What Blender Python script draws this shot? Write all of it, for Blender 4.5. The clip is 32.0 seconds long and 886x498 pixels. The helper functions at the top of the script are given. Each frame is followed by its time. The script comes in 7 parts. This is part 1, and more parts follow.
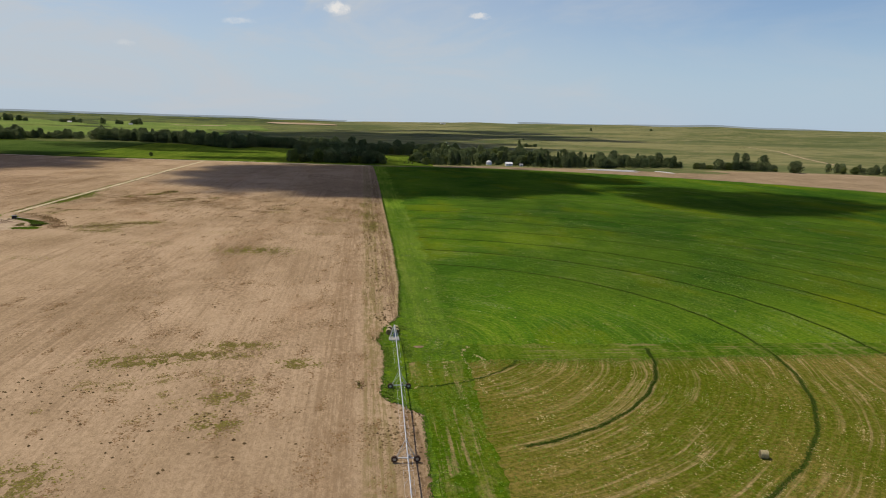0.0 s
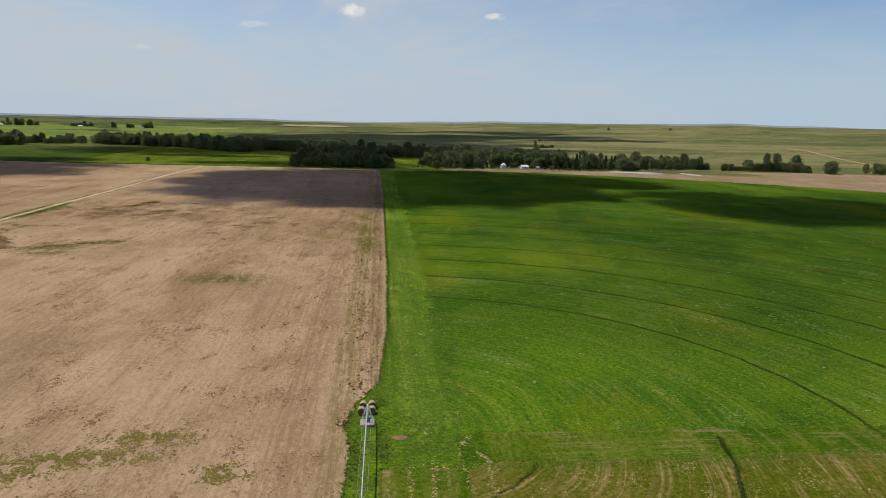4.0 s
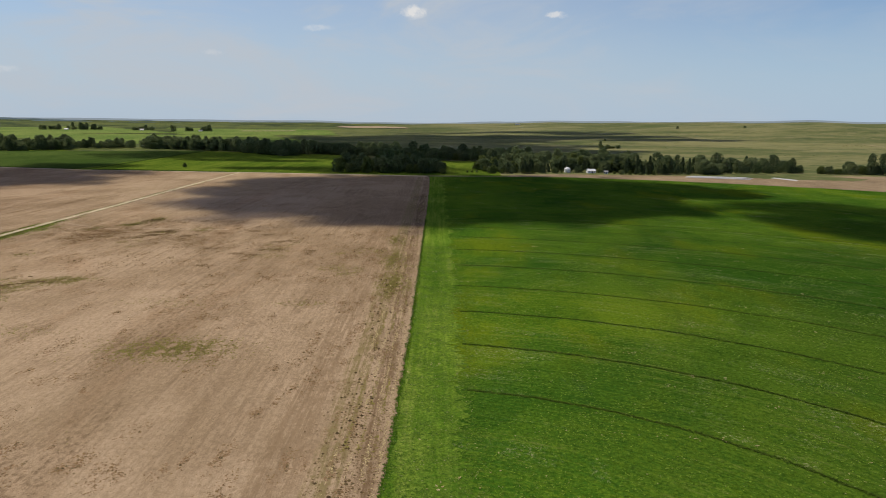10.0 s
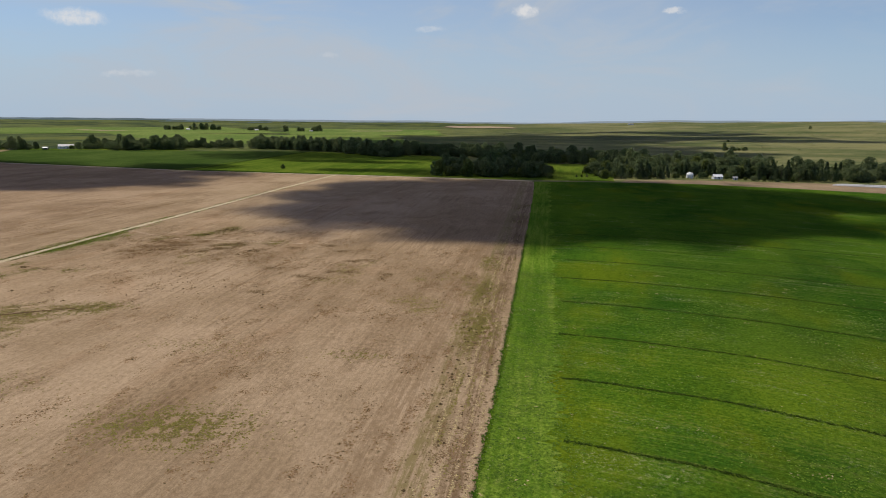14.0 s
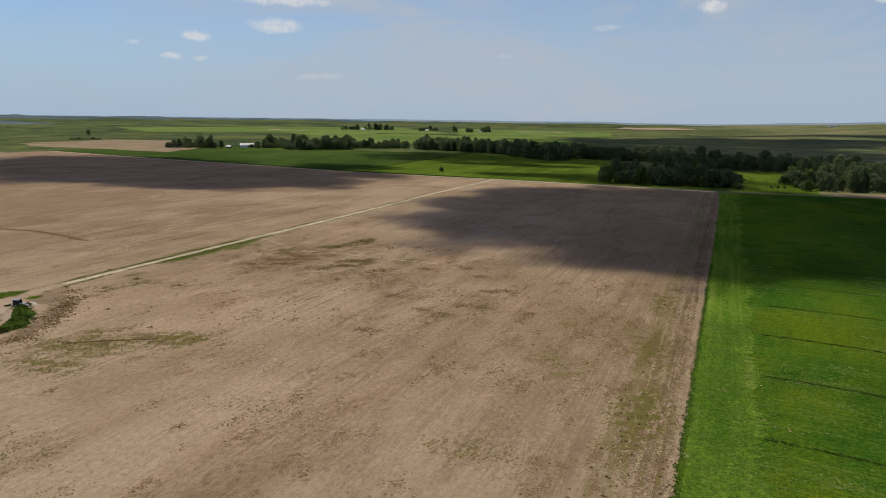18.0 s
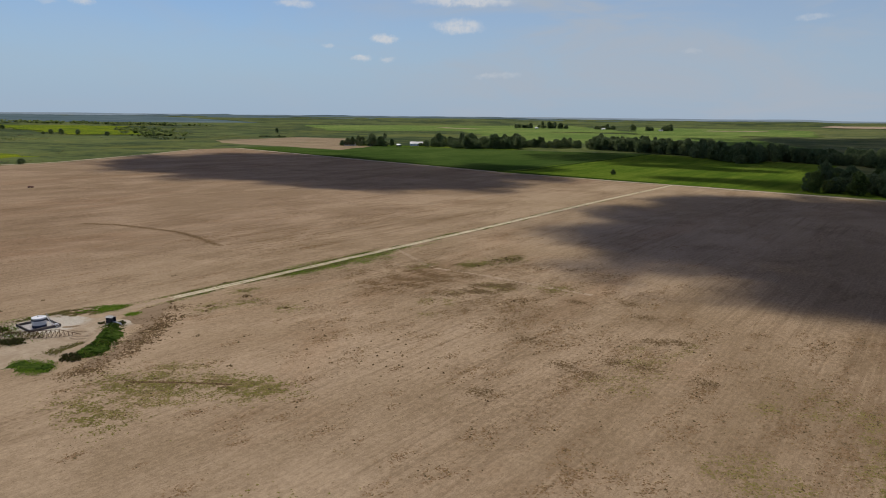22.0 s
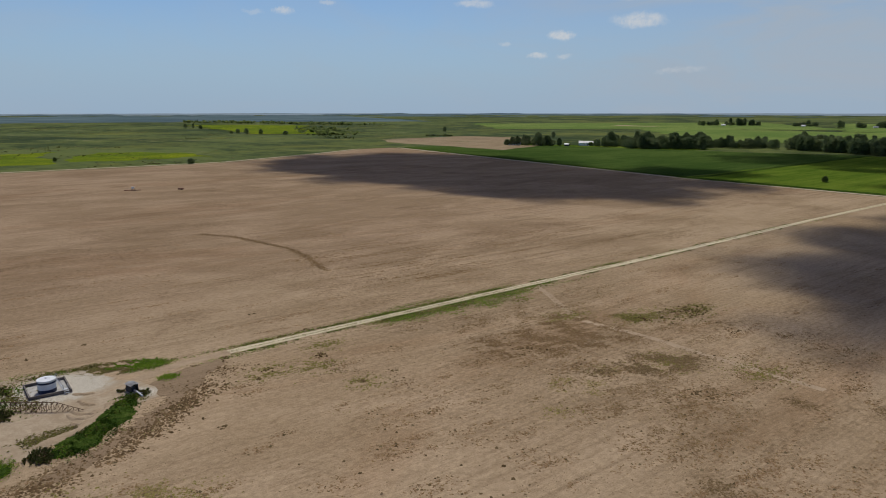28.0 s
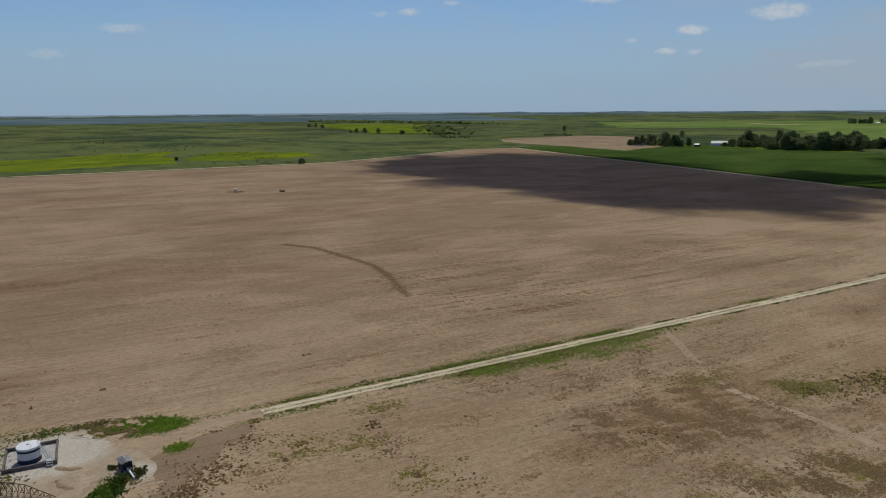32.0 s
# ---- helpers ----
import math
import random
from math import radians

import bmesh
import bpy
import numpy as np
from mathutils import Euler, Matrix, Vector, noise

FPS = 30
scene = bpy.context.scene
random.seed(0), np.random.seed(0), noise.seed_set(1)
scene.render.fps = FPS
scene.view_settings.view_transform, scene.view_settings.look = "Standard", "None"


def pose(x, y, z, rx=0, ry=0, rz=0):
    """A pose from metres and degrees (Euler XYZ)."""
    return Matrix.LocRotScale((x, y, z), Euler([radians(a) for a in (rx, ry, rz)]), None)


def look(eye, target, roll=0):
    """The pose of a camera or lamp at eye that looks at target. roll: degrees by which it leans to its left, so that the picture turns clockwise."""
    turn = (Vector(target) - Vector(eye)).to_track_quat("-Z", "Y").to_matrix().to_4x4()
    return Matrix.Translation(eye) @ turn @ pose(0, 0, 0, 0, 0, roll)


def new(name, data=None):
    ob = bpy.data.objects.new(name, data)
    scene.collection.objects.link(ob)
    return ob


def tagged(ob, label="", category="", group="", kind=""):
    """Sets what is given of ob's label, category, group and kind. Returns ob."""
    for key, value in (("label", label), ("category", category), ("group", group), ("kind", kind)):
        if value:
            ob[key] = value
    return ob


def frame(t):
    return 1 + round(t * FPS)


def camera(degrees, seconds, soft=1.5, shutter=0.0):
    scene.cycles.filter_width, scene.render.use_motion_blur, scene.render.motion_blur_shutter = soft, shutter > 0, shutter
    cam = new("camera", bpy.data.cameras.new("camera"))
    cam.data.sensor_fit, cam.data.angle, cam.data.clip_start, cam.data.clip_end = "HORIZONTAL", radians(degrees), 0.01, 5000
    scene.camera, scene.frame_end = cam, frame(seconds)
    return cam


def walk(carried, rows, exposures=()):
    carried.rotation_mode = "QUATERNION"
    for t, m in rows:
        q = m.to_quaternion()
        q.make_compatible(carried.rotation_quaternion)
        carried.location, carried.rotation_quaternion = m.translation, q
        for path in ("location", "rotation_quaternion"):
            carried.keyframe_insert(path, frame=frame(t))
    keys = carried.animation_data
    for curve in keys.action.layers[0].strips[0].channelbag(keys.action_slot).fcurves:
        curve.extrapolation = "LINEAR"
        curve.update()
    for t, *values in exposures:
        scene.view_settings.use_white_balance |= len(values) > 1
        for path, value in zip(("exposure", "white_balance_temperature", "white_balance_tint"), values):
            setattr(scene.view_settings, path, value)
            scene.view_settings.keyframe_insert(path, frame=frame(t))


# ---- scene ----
cam = camera(64.9, 32.0, soft=1.0)
METRES, EYE, TILT, LEAN, TURN = 381.9, 55.0, 0.0, 0.0, -6.8
ROWS = [
    (0.0, 0.0, 0.0, 0.0, 0.36, -10.47, -1.92),
    (0.5, 0.0018, 0.0165, 0.0002, 0.5, -10.48, -1.84),
    (1.0, 0.0035, 0.0327, 0.0002, 0.69, -10.49, -1.77),
    (1.5, 0.0049, 0.0489, 0.0002, 0.78, -10.48, -1.59),
    (2.0, 0.0064, 0.0647, 0.0002, 0.88, -10.49, -1.49),
    (2.5, 0.0077, 0.0808, 0.0002, 0.95, -10.51, -1.4),
    (3.0, 0.0089, 0.097, 0.0003, 1.14, -10.47, -1.43),
    (3.5, 0.01, 0.1135, 0.0002, 1.41, -10.45, -1.45),
    (5.5, 0.0137, 0.18, 0.0003, 1.92, -10.37, -1.31),
    (6.0, 0.0143, 0.1969, 0.0004, 2.09, -10.38, -1.25),
    (6.5, 0.0149, 0.2139, 0.0003, 2.31, -10.4, -1.17),
    (7.0, 0.0153, 0.2309, 0.0003, 2.6, -10.41, -1.18),
    (7.5, 0.0157, 0.248, 0.0003, 3.17, -10.43, -1.1),
    (8.0, 0.0158, 0.2651, 0.0006, 3.79, -10.47, -1.04),
    (8.5, 0.0159, 0.2822, 0.0006, 4.68, -10.49, -1.0),
    (9.0, 0.0158, 0.2992, 0.0008, 5.42, -10.5, -0.94),
    (9.5, 0.0155, 0.3163, 0.0008, 5.94, -10.52, -0.87),
    (10.0, 0.0149, 0.3332, 0.0008, 6.47, -10.51, -0.8),
    (10.5, 0.0142, 0.3503, 0.001, 7.29, -10.53, -0.79),
    (11.0, 0.0132, 0.3675, 0.0008, 8.68, -10.56, -0.78),
    (11.5, 0.0122, 0.3845, 0.0007, 10.23, -10.55, -0.83),
    (12.0, 0.0111, 0.4013, 0.0009, 11.3, -10.57, -0.76),
    (12.5, 0.0095, 0.4183, 0.0008, 12.33, -10.57, -0.71),
    (13.0, 0.0078, 0.4351, 0.0009, 13.28, -10.58, -0.69),
    (13.5, 0.0058, 0.4518, 0.0009, 14.15, -10.59, -0.69),
    (14.0, 0.0034, 0.4682, 0.0009, 15.25, -10.63, -0.67),
    (14.5, 0.0009, 0.4847, 0.0008, 16.66, -10.65, -0.69),
    (16.5, -0.0121, 0.5499, 0.001, 21.27, -10.77, -0.6),
    (17.0, -0.0164, 0.5657, 0.0009, 23.72, -10.75, -0.66),
    (17.5, -0.0205, 0.5813, 0.0011, 26.43, -10.76, -0.72),
    (18.0, -0.0253, 0.5968, 0.0009, 29.07, -10.73, -0.77),
    (18.5, -0.0302, 0.6117, 0.001, 31.66, -10.77, -0.82),
    (19.0, -0.0352, 0.6262, 0.0009, 33.98, -10.82, -0.79),
    (19.5, -0.0407, 0.6406, 0.0008, 36.16, -10.82, -0.83),
    (20.0, -0.0463, 0.6547, 0.0007, 37.86, -10.85, -0.82),
    (20.5, -0.0525, 0.6685, 0.0005, 39.48, -10.91, -0.78),
    (21.0, -0.0591, 0.6822, 0.0004, 41.08, -10.94, -0.71),
    (21.5, -0.0656, 0.6944, 0.0005, 42.23, -10.98, -0.66),
    (22.0, -0.0738, 0.7082, 0.0003, 43.27, -11.03, -0.58),
    (22.5, -0.0808, 0.7198, 0.0001, 44.25, -11.05, -0.51),
    (23.0, -0.0894, 0.7329, 0.0001, 45.72, -11.08, -0.44),
    (23.5, -0.0968, 0.7438, 0.0, 47.14, -11.1, -0.41),
    (24.0, -0.1059, 0.7564, -0.0001, 48.4, -11.12, -0.32),
    (24.5, -0.1138, 0.7668, -0.0002, 49.2, -11.15, -0.26),
    (25.0, -0.1237, 0.7788, -0.0003, 50.19, -11.17, -0.18),
    (25.5, -0.1323, 0.7885, -0.0003, 51.44, -11.17, -0.16),
    (27.5, -0.17, 0.8295, -0.0002, 55.91, -11.24, 0.0),
    (28.0, -0.1809, 0.8396, -0.0003, 57.25, -11.27, 0.03),
    (28.5, -0.1901, 0.8481, -0.0004, 58.56, -11.25, 0.07),
    (29.0, -0.2013, 0.8578, -0.0004, 59.89, -11.28, 0.14),
    (29.5, -0.2108, 0.8657, -0.0004, 61.19, -11.28, 0.12),
    (30.0, -0.2221, 0.875, -0.0006, 62.41, -11.29, 0.2),
    (30.5, -0.2319, 0.8824, -0.0006, 63.48, -11.34, 0.23),
    (31.0, -0.2433, 0.8909, -0.0007, 64.82, -11.31, 0.29),
    (31.5, -0.2531, 0.8978, -0.0009, 65.9, -11.3, 0.31),
    (32.0, -0.2647, 0.9057, -0.0011, 66.96, -11.33, 0.38),
]
walk(cam, [(t, pose(0, 0, EYE, TILT, LEAN, TURN) @ pose(METRES * x, METRES * y, METRES * z, 90 + pitch, roll, yaw)) for t, x, y, z, yaw, pitch, roll in ROWS],
     exposures=[(0.0, -0.27, 7150, 10), (10.0, -0.33, 6950, 10), (20.0, -0.56, 6580, 10), (24.0, -0.67, 6500, 9), (28.0, -0.70, 6420, 8), (31.0, -0.75, 6250, 6), (32.0, -0.83, 6250, 6)])

# ---- sun and sky ----
SUN_WAY = Vector((-0.50, 0.30, 1.0)).normalized()      # towards the sun
sun = new("sun", bpy.data.lights.new("sun", "SUN"))
sun.data.energy, sun.data.angle, sun.data.color = 4.3, radians(0.53), (1.0, 0.95, 0.87)
sun.matrix_world = look((0, 0, 900), Vector((0, 0, 900)) - SUN_WAY)


class Net:
    """Short hand for node trees."""

    def __init__(self, tree):
        self.tree, self.nodes, self.links = tree, tree.nodes, tree.links

    def add(self, kind, ins=None, **props):
        n = self.nodes.new(kind)
        if "operation" in props:
            n.operation = props["operation"]
        if "use_clamp" in props:
            n.use_clamp = props["use_clamp"]
        if "data_type" in props:
            n.data_type, n.blend_type = props["data_type"], props["blend_type"]
        if "interpolation_type" in props:
            n.interpolation_type = props["interpolation_type"]
        if "attribute_name" in props:
            n.attribute_name = props["attribute_name"]
        for k, v in (ins or {}).items():
            s = n.inputs[k]
            if isinstance(v, bpy.types.NodeSocket):
                self.links.new(v, s)
            else:
                s.default_value = v
        return n

    def math(self, op, a, b=0.0, clamp=False):
        return self.add("ShaderNodeMath", {0: a, 1: b}, operation=op, use_clamp=clamp).outputs[0]

    def noise(self, vec, scale, detail=4.0, rough=0.55, dist=0.0):
        return self.add("ShaderNodeTexNoise", {"Vector": vec, "Scale": scale, "Detail": detail, "Roughness": rough, "Distortion": dist}).outputs[0]

    def ramp(self, fac, a, b, lo=0.0, hi=1.0, smooth=True):
        return self.add("ShaderNodeMapRange", {0: fac, 1: a, 2: b, 3: lo, 4: hi}, interpolation_type="SMOOTHSTEP" if smooth else "LINEAR").outputs[0]

    def mix(self, fac, a, b, blend="MIX"):
        n = self.add("ShaderNodeMix", {0: fac, 6: a, 7: b}, data_type="RGBA", blend_type=blend)
        return n.outputs[2]

    def place(self, scale=(1, 1, 1), turn=0.0):
        g = self.add("ShaderNodeNewGeometry").outputs["Position"]
        return self.add("ShaderNodeMapping", {"Vector": g, "Scale": scale, "Rotation": (0, 0, radians(turn))}).outputs[0]


def rgb(r, g, b):
    return (r, g, b, 1.0)


world = bpy.data.worlds.new("sky")
scene.world = world
world.use_nodes = True
w = Net(world.node_tree)
air = w.add("ShaderNodeTexSky")
air.sky_type, air.sun_disc, air.sun_elevation, air.sun_rotation = "NISHITA", False, math.asin(SUN_WAY.z), math.atan2(SUN_WAY.x, SUN_WAY.y)
air.altitude, air.air_density, air.dust_density, air.ozone_density = 600, 1.0, 0.6, 3.0
sky = air.outputs[0]
way = w.add("ShaderNodeTexCoord").outputs["Generated"]
xyz = w.add("ShaderNodeSeparateXYZ", {0: way})
azim = w.math("ARCTAN2", xyz.outputs[0], xyz.outputs[1])
elev = w.math("ARCSINE", xyz.outputs[2])
flat = w.add("ShaderNodeCombineXYZ", {0: azim, 1: elev, 2: 0.0}).outputs[0]
rag = w.add("ShaderNodeTexNoise", {"Vector": flat, "Scale": 48.0, "Detail": 7.0, "Roughness": 0.68}).outputs[1]
rag = w.add("ShaderNodeVectorMath", {0: rag, 1: (0.5, 0.5, 0.5)}, operation="SUBTRACT").outputs[0]
rag = w.add("ShaderNodeVectorMath", {0: rag, 1: (0.034, 0.016, 0.0)}, operation="MULTIPLY").outputs[0]
torn = w.add("ShaderNodeVectorMath", {0: flat, 1: rag}, operation="ADD").outputs[0]
# small fair-weather clouds: bearing, height above the horizon, half width, half height (degrees), strength
CLOUDS = [(-2.0, 8.2, 1.1, 0.50, 0.9), (9.0, 8.1, 0.8, 0.28, 0.7), (-9.6, 6.9, 1.2, 0.30, 0.35), (-35.3, 6.7, 2.2, 0.62, 0.85), (-34.6, 8.6, 4.6, 0.50, 0.8),
          (-41.2, 5.7, 1.3, 0.42, 0.85), (-43.0, 4.2, 0.9, 0.30, 0.75), (-40.8, 4.1, 0.8, 0.26, 0.5), (-33.0, 2.9, 1.1, 0.24, 0.35), (-48.0, 8.1, 1.6, 0.36, 0.6),
          (-62.8, 7.5, 0.8, 0.32, 0.7), (-59.4, 8.1, 0.7, 0.24, 0.4), (-84.0, 5.9, 1.6, 0.42, 0.5), (-89.0, 4.0, 1.2, 0.36, 0.3), (-94.0, 5.9, 0.9, 0.36, 0.3),
          (-17.5, 4.7, 0.8, 0.25, 0.2), (-31.5, 3.0, 1.4, 0.30, 0.3), (-65.0, 7.3, 0.8, 0.26, 0.3), (-45.5, 5.1, 0.6, 0.2, 0.4)]
cover = 0.0
for az, el, hw, hh, power in CLOUDS:
    off = w.add("ShaderNodeVectorMath", {0: torn, 1: (radians(az), radians(el), 0)}, operation="SUBTRACT").outputs[0]
    off = w.add("ShaderNodeVectorMath", {0: off, 1: (1 / radians(hw), 1 / radians(hh), 0)}, operation="MULTIPLY").outputs[0]
    span = w.add("ShaderNodeVectorMath", {0: off}, operation="LENGTH").outputs[1]
    cover = w.math("MAXIMUM", w.ramp(span, 1.15, 0.35, 0.0, power), cover)
streak = w.add("ShaderNodeMapping", {"Vector": flat, "Scale": (1.6, 5.0, 1.0), "Rotation": (0, 0, radians(8))}).outputs[0]
veil = w.ramp(w.noise(streak, 2.6, 6.0, 0.6, 0.6), 0.40, 0.72, 0.0, 0.62)
north = w.math("MULTIPLY", w.ramp(azim, -1.0, -0.35), w.ramp(azim, 0.55, 0.1))
veil = w.math("ADD", w.math("MULTIPLY", veil, w.math("ADD", w.math("MULTIPLY", north, 0.7), 0.3)), w.math("ADD", w.math("MULTIPLY", north, 0.3), 0.12))
veil = w.math("MULTIPLY", veil, w.ramp(elev, 0.7, 0.2))
low = w.ramp(elev, 0.17, 0.0, 0.0, 0.86)
sky = w.mix(w.ramp(elev, 0.7, 0.2), sky, w.mix(1.0, sky, rgb(0.95, 1.13, 1.345), "MULTIPLY"))
sky = w.mix(w.ramp(elev, 0.22, 0.6), sky, w.mix(1.0, sky, rgb(0.96, 0.75, 1.02), "MULTIPLY"))
bright = w.mix(low, sky, rgb(4.7, 6.55, 9.0))
bright = w.mix(veil, bright, rgb(5.9, 6.75, 7.95))
cover = w.math("MULTIPLY", cover, w.ramp(w.noise(flat, 90.0, 4.0, 0.6), 0.30, 0.60, 0.45, 1.0))
bright = w.mix(cover, bright, rgb(9.3, 9.55, 10.0))
w.links.new(w.add("ShaderNodeBackground", {"Color": bright, "Strength": 0.10}).outputs[0], w.nodes["World Output"].inputs[0])


# ---- materials ----
def material(name, rough=0.9, spec=0.2):
    m = bpy.data.materials.new(name)
    m.use_nodes = True
    n = Net(m.node_tree)
    b = n.nodes["Principled BSDF"]
    b.inputs["Roughness"].default_value, b.inputs["Specular IOR Level"].default_value = rough, spec
    return m, n, b


def relief(n, b, height, strength, dist):
    n.links.new(n.add("ShaderNodeBump", {"Height": height, "Strength": strength, "Distance": dist}).outputs[0], b.inputs["Normal"])


def soil_material(name, pale, mid, dark):
    m, n, b = material(name, 1.0, 0.02)
    p = n.place()
    rows, drill = n.place((1.0, 0.22, 1.0), 2), n.place((1.0, 0.07, 1.0), 1)
    broad = n.noise(p, 0.011, 6, 0.65, 0.5)
    patch = n.noise(n.place((1.0, 0.5, 1.0), -24), 0.045, 5, 0.65, 0.3)
    till = n.noise(rows, 0.16, 5, 0.65)
    lines = n.noise(drill, 1.1, 3, 0.6)
    grit = n.noise(p, 1.4, 8, 0.8)
    v = n.math("ADD", n.math("MULTIPLY", broad, 0.34), n.math("MULTIPLY", patch, 0.26))
    v = n.math("ADD", v, n.math("MULTIPLY", till, 0.15))
    v = n.math("ADD", v, n.math("MULTIPLY", lines, 0.14))
    v = n.math("ADD", v, n.math("MULTIPLY", grit, 0.37))
    c = n.mix(n.ramp(v, 0.50, 0.64), dark, mid)
    c = n.mix(n.ramp(v, 0.60, 0.76), c, pale)
    specks = n.ramp(n.noise(rows, 1.0, 4, 0.75), 0.56, 0.66, 0.0, 0.6)
    zone = n.ramp(n.noise(p, 0.03, 4, 0.65), 0.46, 0.60)
    c = n.mix(n.math("MULTIPLY", specks, zone), c, dark)
    residue = n.math("ADD", n.math("MULTIPLY", n.noise(n.place((1.0, 0.28, 1.0), 2), 0.13, 7, 0.72, 0.4), 0.72), n.math("MULTIPLY", n.noise(p, 1.1, 5, 0.8), 0.28))
    c = n.mix(n.ramp(residue, 0.52, 0.64, 0.0, 0.55), c, n.mix(0.45, mid, dark))
    furrow = n.math("ADD", n.math("MULTIPLY", n.noise(n.place((1.0, 0.045, 1.0), 1.5), 0.33, 5, 0.7), 0.75), n.math("MULTIPLY", n.noise(p, 0.6, 5, 0.8), 0.25))
    c = n.mix(n.math("MULTIPLY", n.ramp(furrow, 0.51, 0.62, 0.0, 0.6), n.ramp(n.noise(p, 0.009, 3, 0.6), 0.44, 0.58)), c, n.mix(0.3, dark, mid))
    crumb = n.noise(p, 3.2, 5, 0.8)
    c = n.mix(n.ramp(crumb, 0.57, 0.70, 0.0, 0.4), c, dark)
    c = n.mix(n.ramp(crumb, 0.47, 0.34, 0.0, 0.7), c, pale)
    n.links.new(c, b.inputs["Base Color"])
    relief(n, b, n.math("ADD", grit, n.math("ADD", crumb, n.math("MULTIPLY", lines, 0.6))), 0.6, 0.12)
    return m


def tilled_material(name, pale, mid, dark):
    """Wide dry tilled ground: smooth crusted soil, broken up by brown patches of crop residue and faint rows."""
    m, n, b = material(name, 1.0, 0.02)
    p = n.place()
    at = n.add("ShaderNodeSeparateXYZ", {0: p})
    broad = n.noise(p, 0.010, 5, 0.62, 0.7)
    patch = n.noise(n.place((1.0, 0.5, 1.0), -18), 0.038, 6, 0.64, 0.5)
    tone = n.math("ADD", n.math("MULTIPLY", broad, 0.5), n.math("MULTIPLY", patch, 0.5))
    c = n.mix(n.ramp(tone, 0.40, 0.60), mid, pale)
    # crusted pale spots, drawn out along the rows
    c = n.mix(n.ramp(n.noise(n.place((1.0, 0.3, 1.0), 3), 0.07, 6, 0.7, 0.6), 0.55, 0.70, 0.0, 0.55), c, pale)
    # faint drilled rows and wheelings
    rows = n.math("ADD", n.math("MULTIPLY", n.noise(n.place((1.0, 0.018, 1.0), 1.5), 0.42, 3, 0.6), 0.8), n.math("MULTIPLY", n.noise(p, 0.5, 5, 0.8), 0.2))
    c = n.mix(n.math("MULTIPLY", n.ramp(rows, 0.50, 0.61, 0.0, 0.42), n.ramp(n.noise(p, 0.014, 4, 0.6), 0.42, 0.58)), c, n.mix(0.55, mid, dark))
    # residue: streaky brown patches with dense dark crumbs in them
    zone = n.ramp(n.noise(n.place((1.0, 0.42, 1.0), -10), 0.030, 6, 0.7, 1.0), 0.49, 0.64)
    crumbs = n.noise(n.place((1.0, 0.55, 1.0)), 0.85, 8, 0.84)
    c = n.mix(n.math("MULTIPLY", zone, 0.30), c, n.mix(1.0, c, rgb(0.76, 0.72, 0.66), "MULTIPLY"))
    c = n.mix(n.math("MULTIPLY", zone, n.ramp(crumbs, 0.47, 0.60, 0.0, 0.72)), c, dark)
    russet = n.ramp(n.noise(n.place((1.0, 0.35, 1.0), -14), 0.017, 6, 0.68, 0.8), 0.52, 0.66, 0.0, 0.5)
    c = n.mix(russet, c, n.mix(1.0, c, rgb(0.84, 0.74, 0.67), "MULTIPLY"))
    # single crumbs and stems everywhere
    fine = n.noise(p, 1.3, 7, 0.86)
    c = n.mix(n.ramp(fine, 0.56, 0.68, 0.0, 0.62), c, dark)
    c = n.mix(n.ramp(fine, 0.44, 0.34, 0.0, 0.45), c, pale)
    grit = n.noise(p, 4.0, 5, 0.8)
    c = n.mix(n.ramp(grit, 0.35, 0.65), n.mix(1.0, c, rgb(0.84, 0.83, 0.82), "MULTIPLY"), n.mix(1.0, c, rgb(1.10, 1.10, 1.10), "MULTIPLY"))
    clod = n.noise(n.place((1.0, 0.6, 1.0), 2), 1.15, 4, 0.72, 0.4)
    drill = n.noise(n.place((1.0, 0.05, 1.0), 1.5), 1.5, 3, 0.7)
    rough = n.math("ADD", n.math("MULTIPLY", clod, 0.65), n.math("MULTIPLY", drill, 0.35))
    c = n.mix(n.ramp(rough, 0.38, 0.62), n.mix(1.0, c, rgb(0.88, 0.87, 0.85), "MULTIPLY"), n.mix(1.0, c, rgb(1.16, 1.16, 1.16), "MULTIPLY"))
    # paler crust on the rise beside the pump
    off = n.add("ShaderNodeVectorMath", {0: p, 1: (-138, 388, 0)}, operation="SUBTRACT").outputs[0]
    rise = n.math("ADD", n.add("ShaderNodeVectorMath", {0: off}, operation="LENGTH").outputs[1], n.math("MULTIPLY", patch, 60.0))
    c = n.mix(n.ramp(rise, 80.0, 45.0, 0.0, 0.6), c, n.mix(1.0, c, rgb(1.20, 1.20, 1.22), "MULTIPLY"))
    # browner ground far west, with some lens falloff put in, and along northern rows
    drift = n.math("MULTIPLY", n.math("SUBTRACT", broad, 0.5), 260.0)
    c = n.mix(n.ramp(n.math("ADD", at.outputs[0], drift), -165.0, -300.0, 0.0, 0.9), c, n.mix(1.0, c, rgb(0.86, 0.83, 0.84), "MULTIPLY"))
    browned = n.math("MULTIPLY", n.ramp(n.math("ADD", at.outputs[0], n.math("MULTIPLY", drift, 0.3)), -95.0, -30.0), n.ramp(at.outputs[1], 330.0, 400.0))
    c = n.mix(n.math("MULTIPLY", browned, 0.6), c, n.mix(1.0, c, rgb(0.82, 0.79, 0.74), "MULTIPLY"))
    # strips of dry weeds that run along the crop
    across = n.math("ADD", at.outputs[0], n.math("MULTIPLY", n.math("SUBTRACT", n.noise(n.place((1.0, 0.12, 1.0)), 0.3, 5, 0.7), 0.5), 3.2))
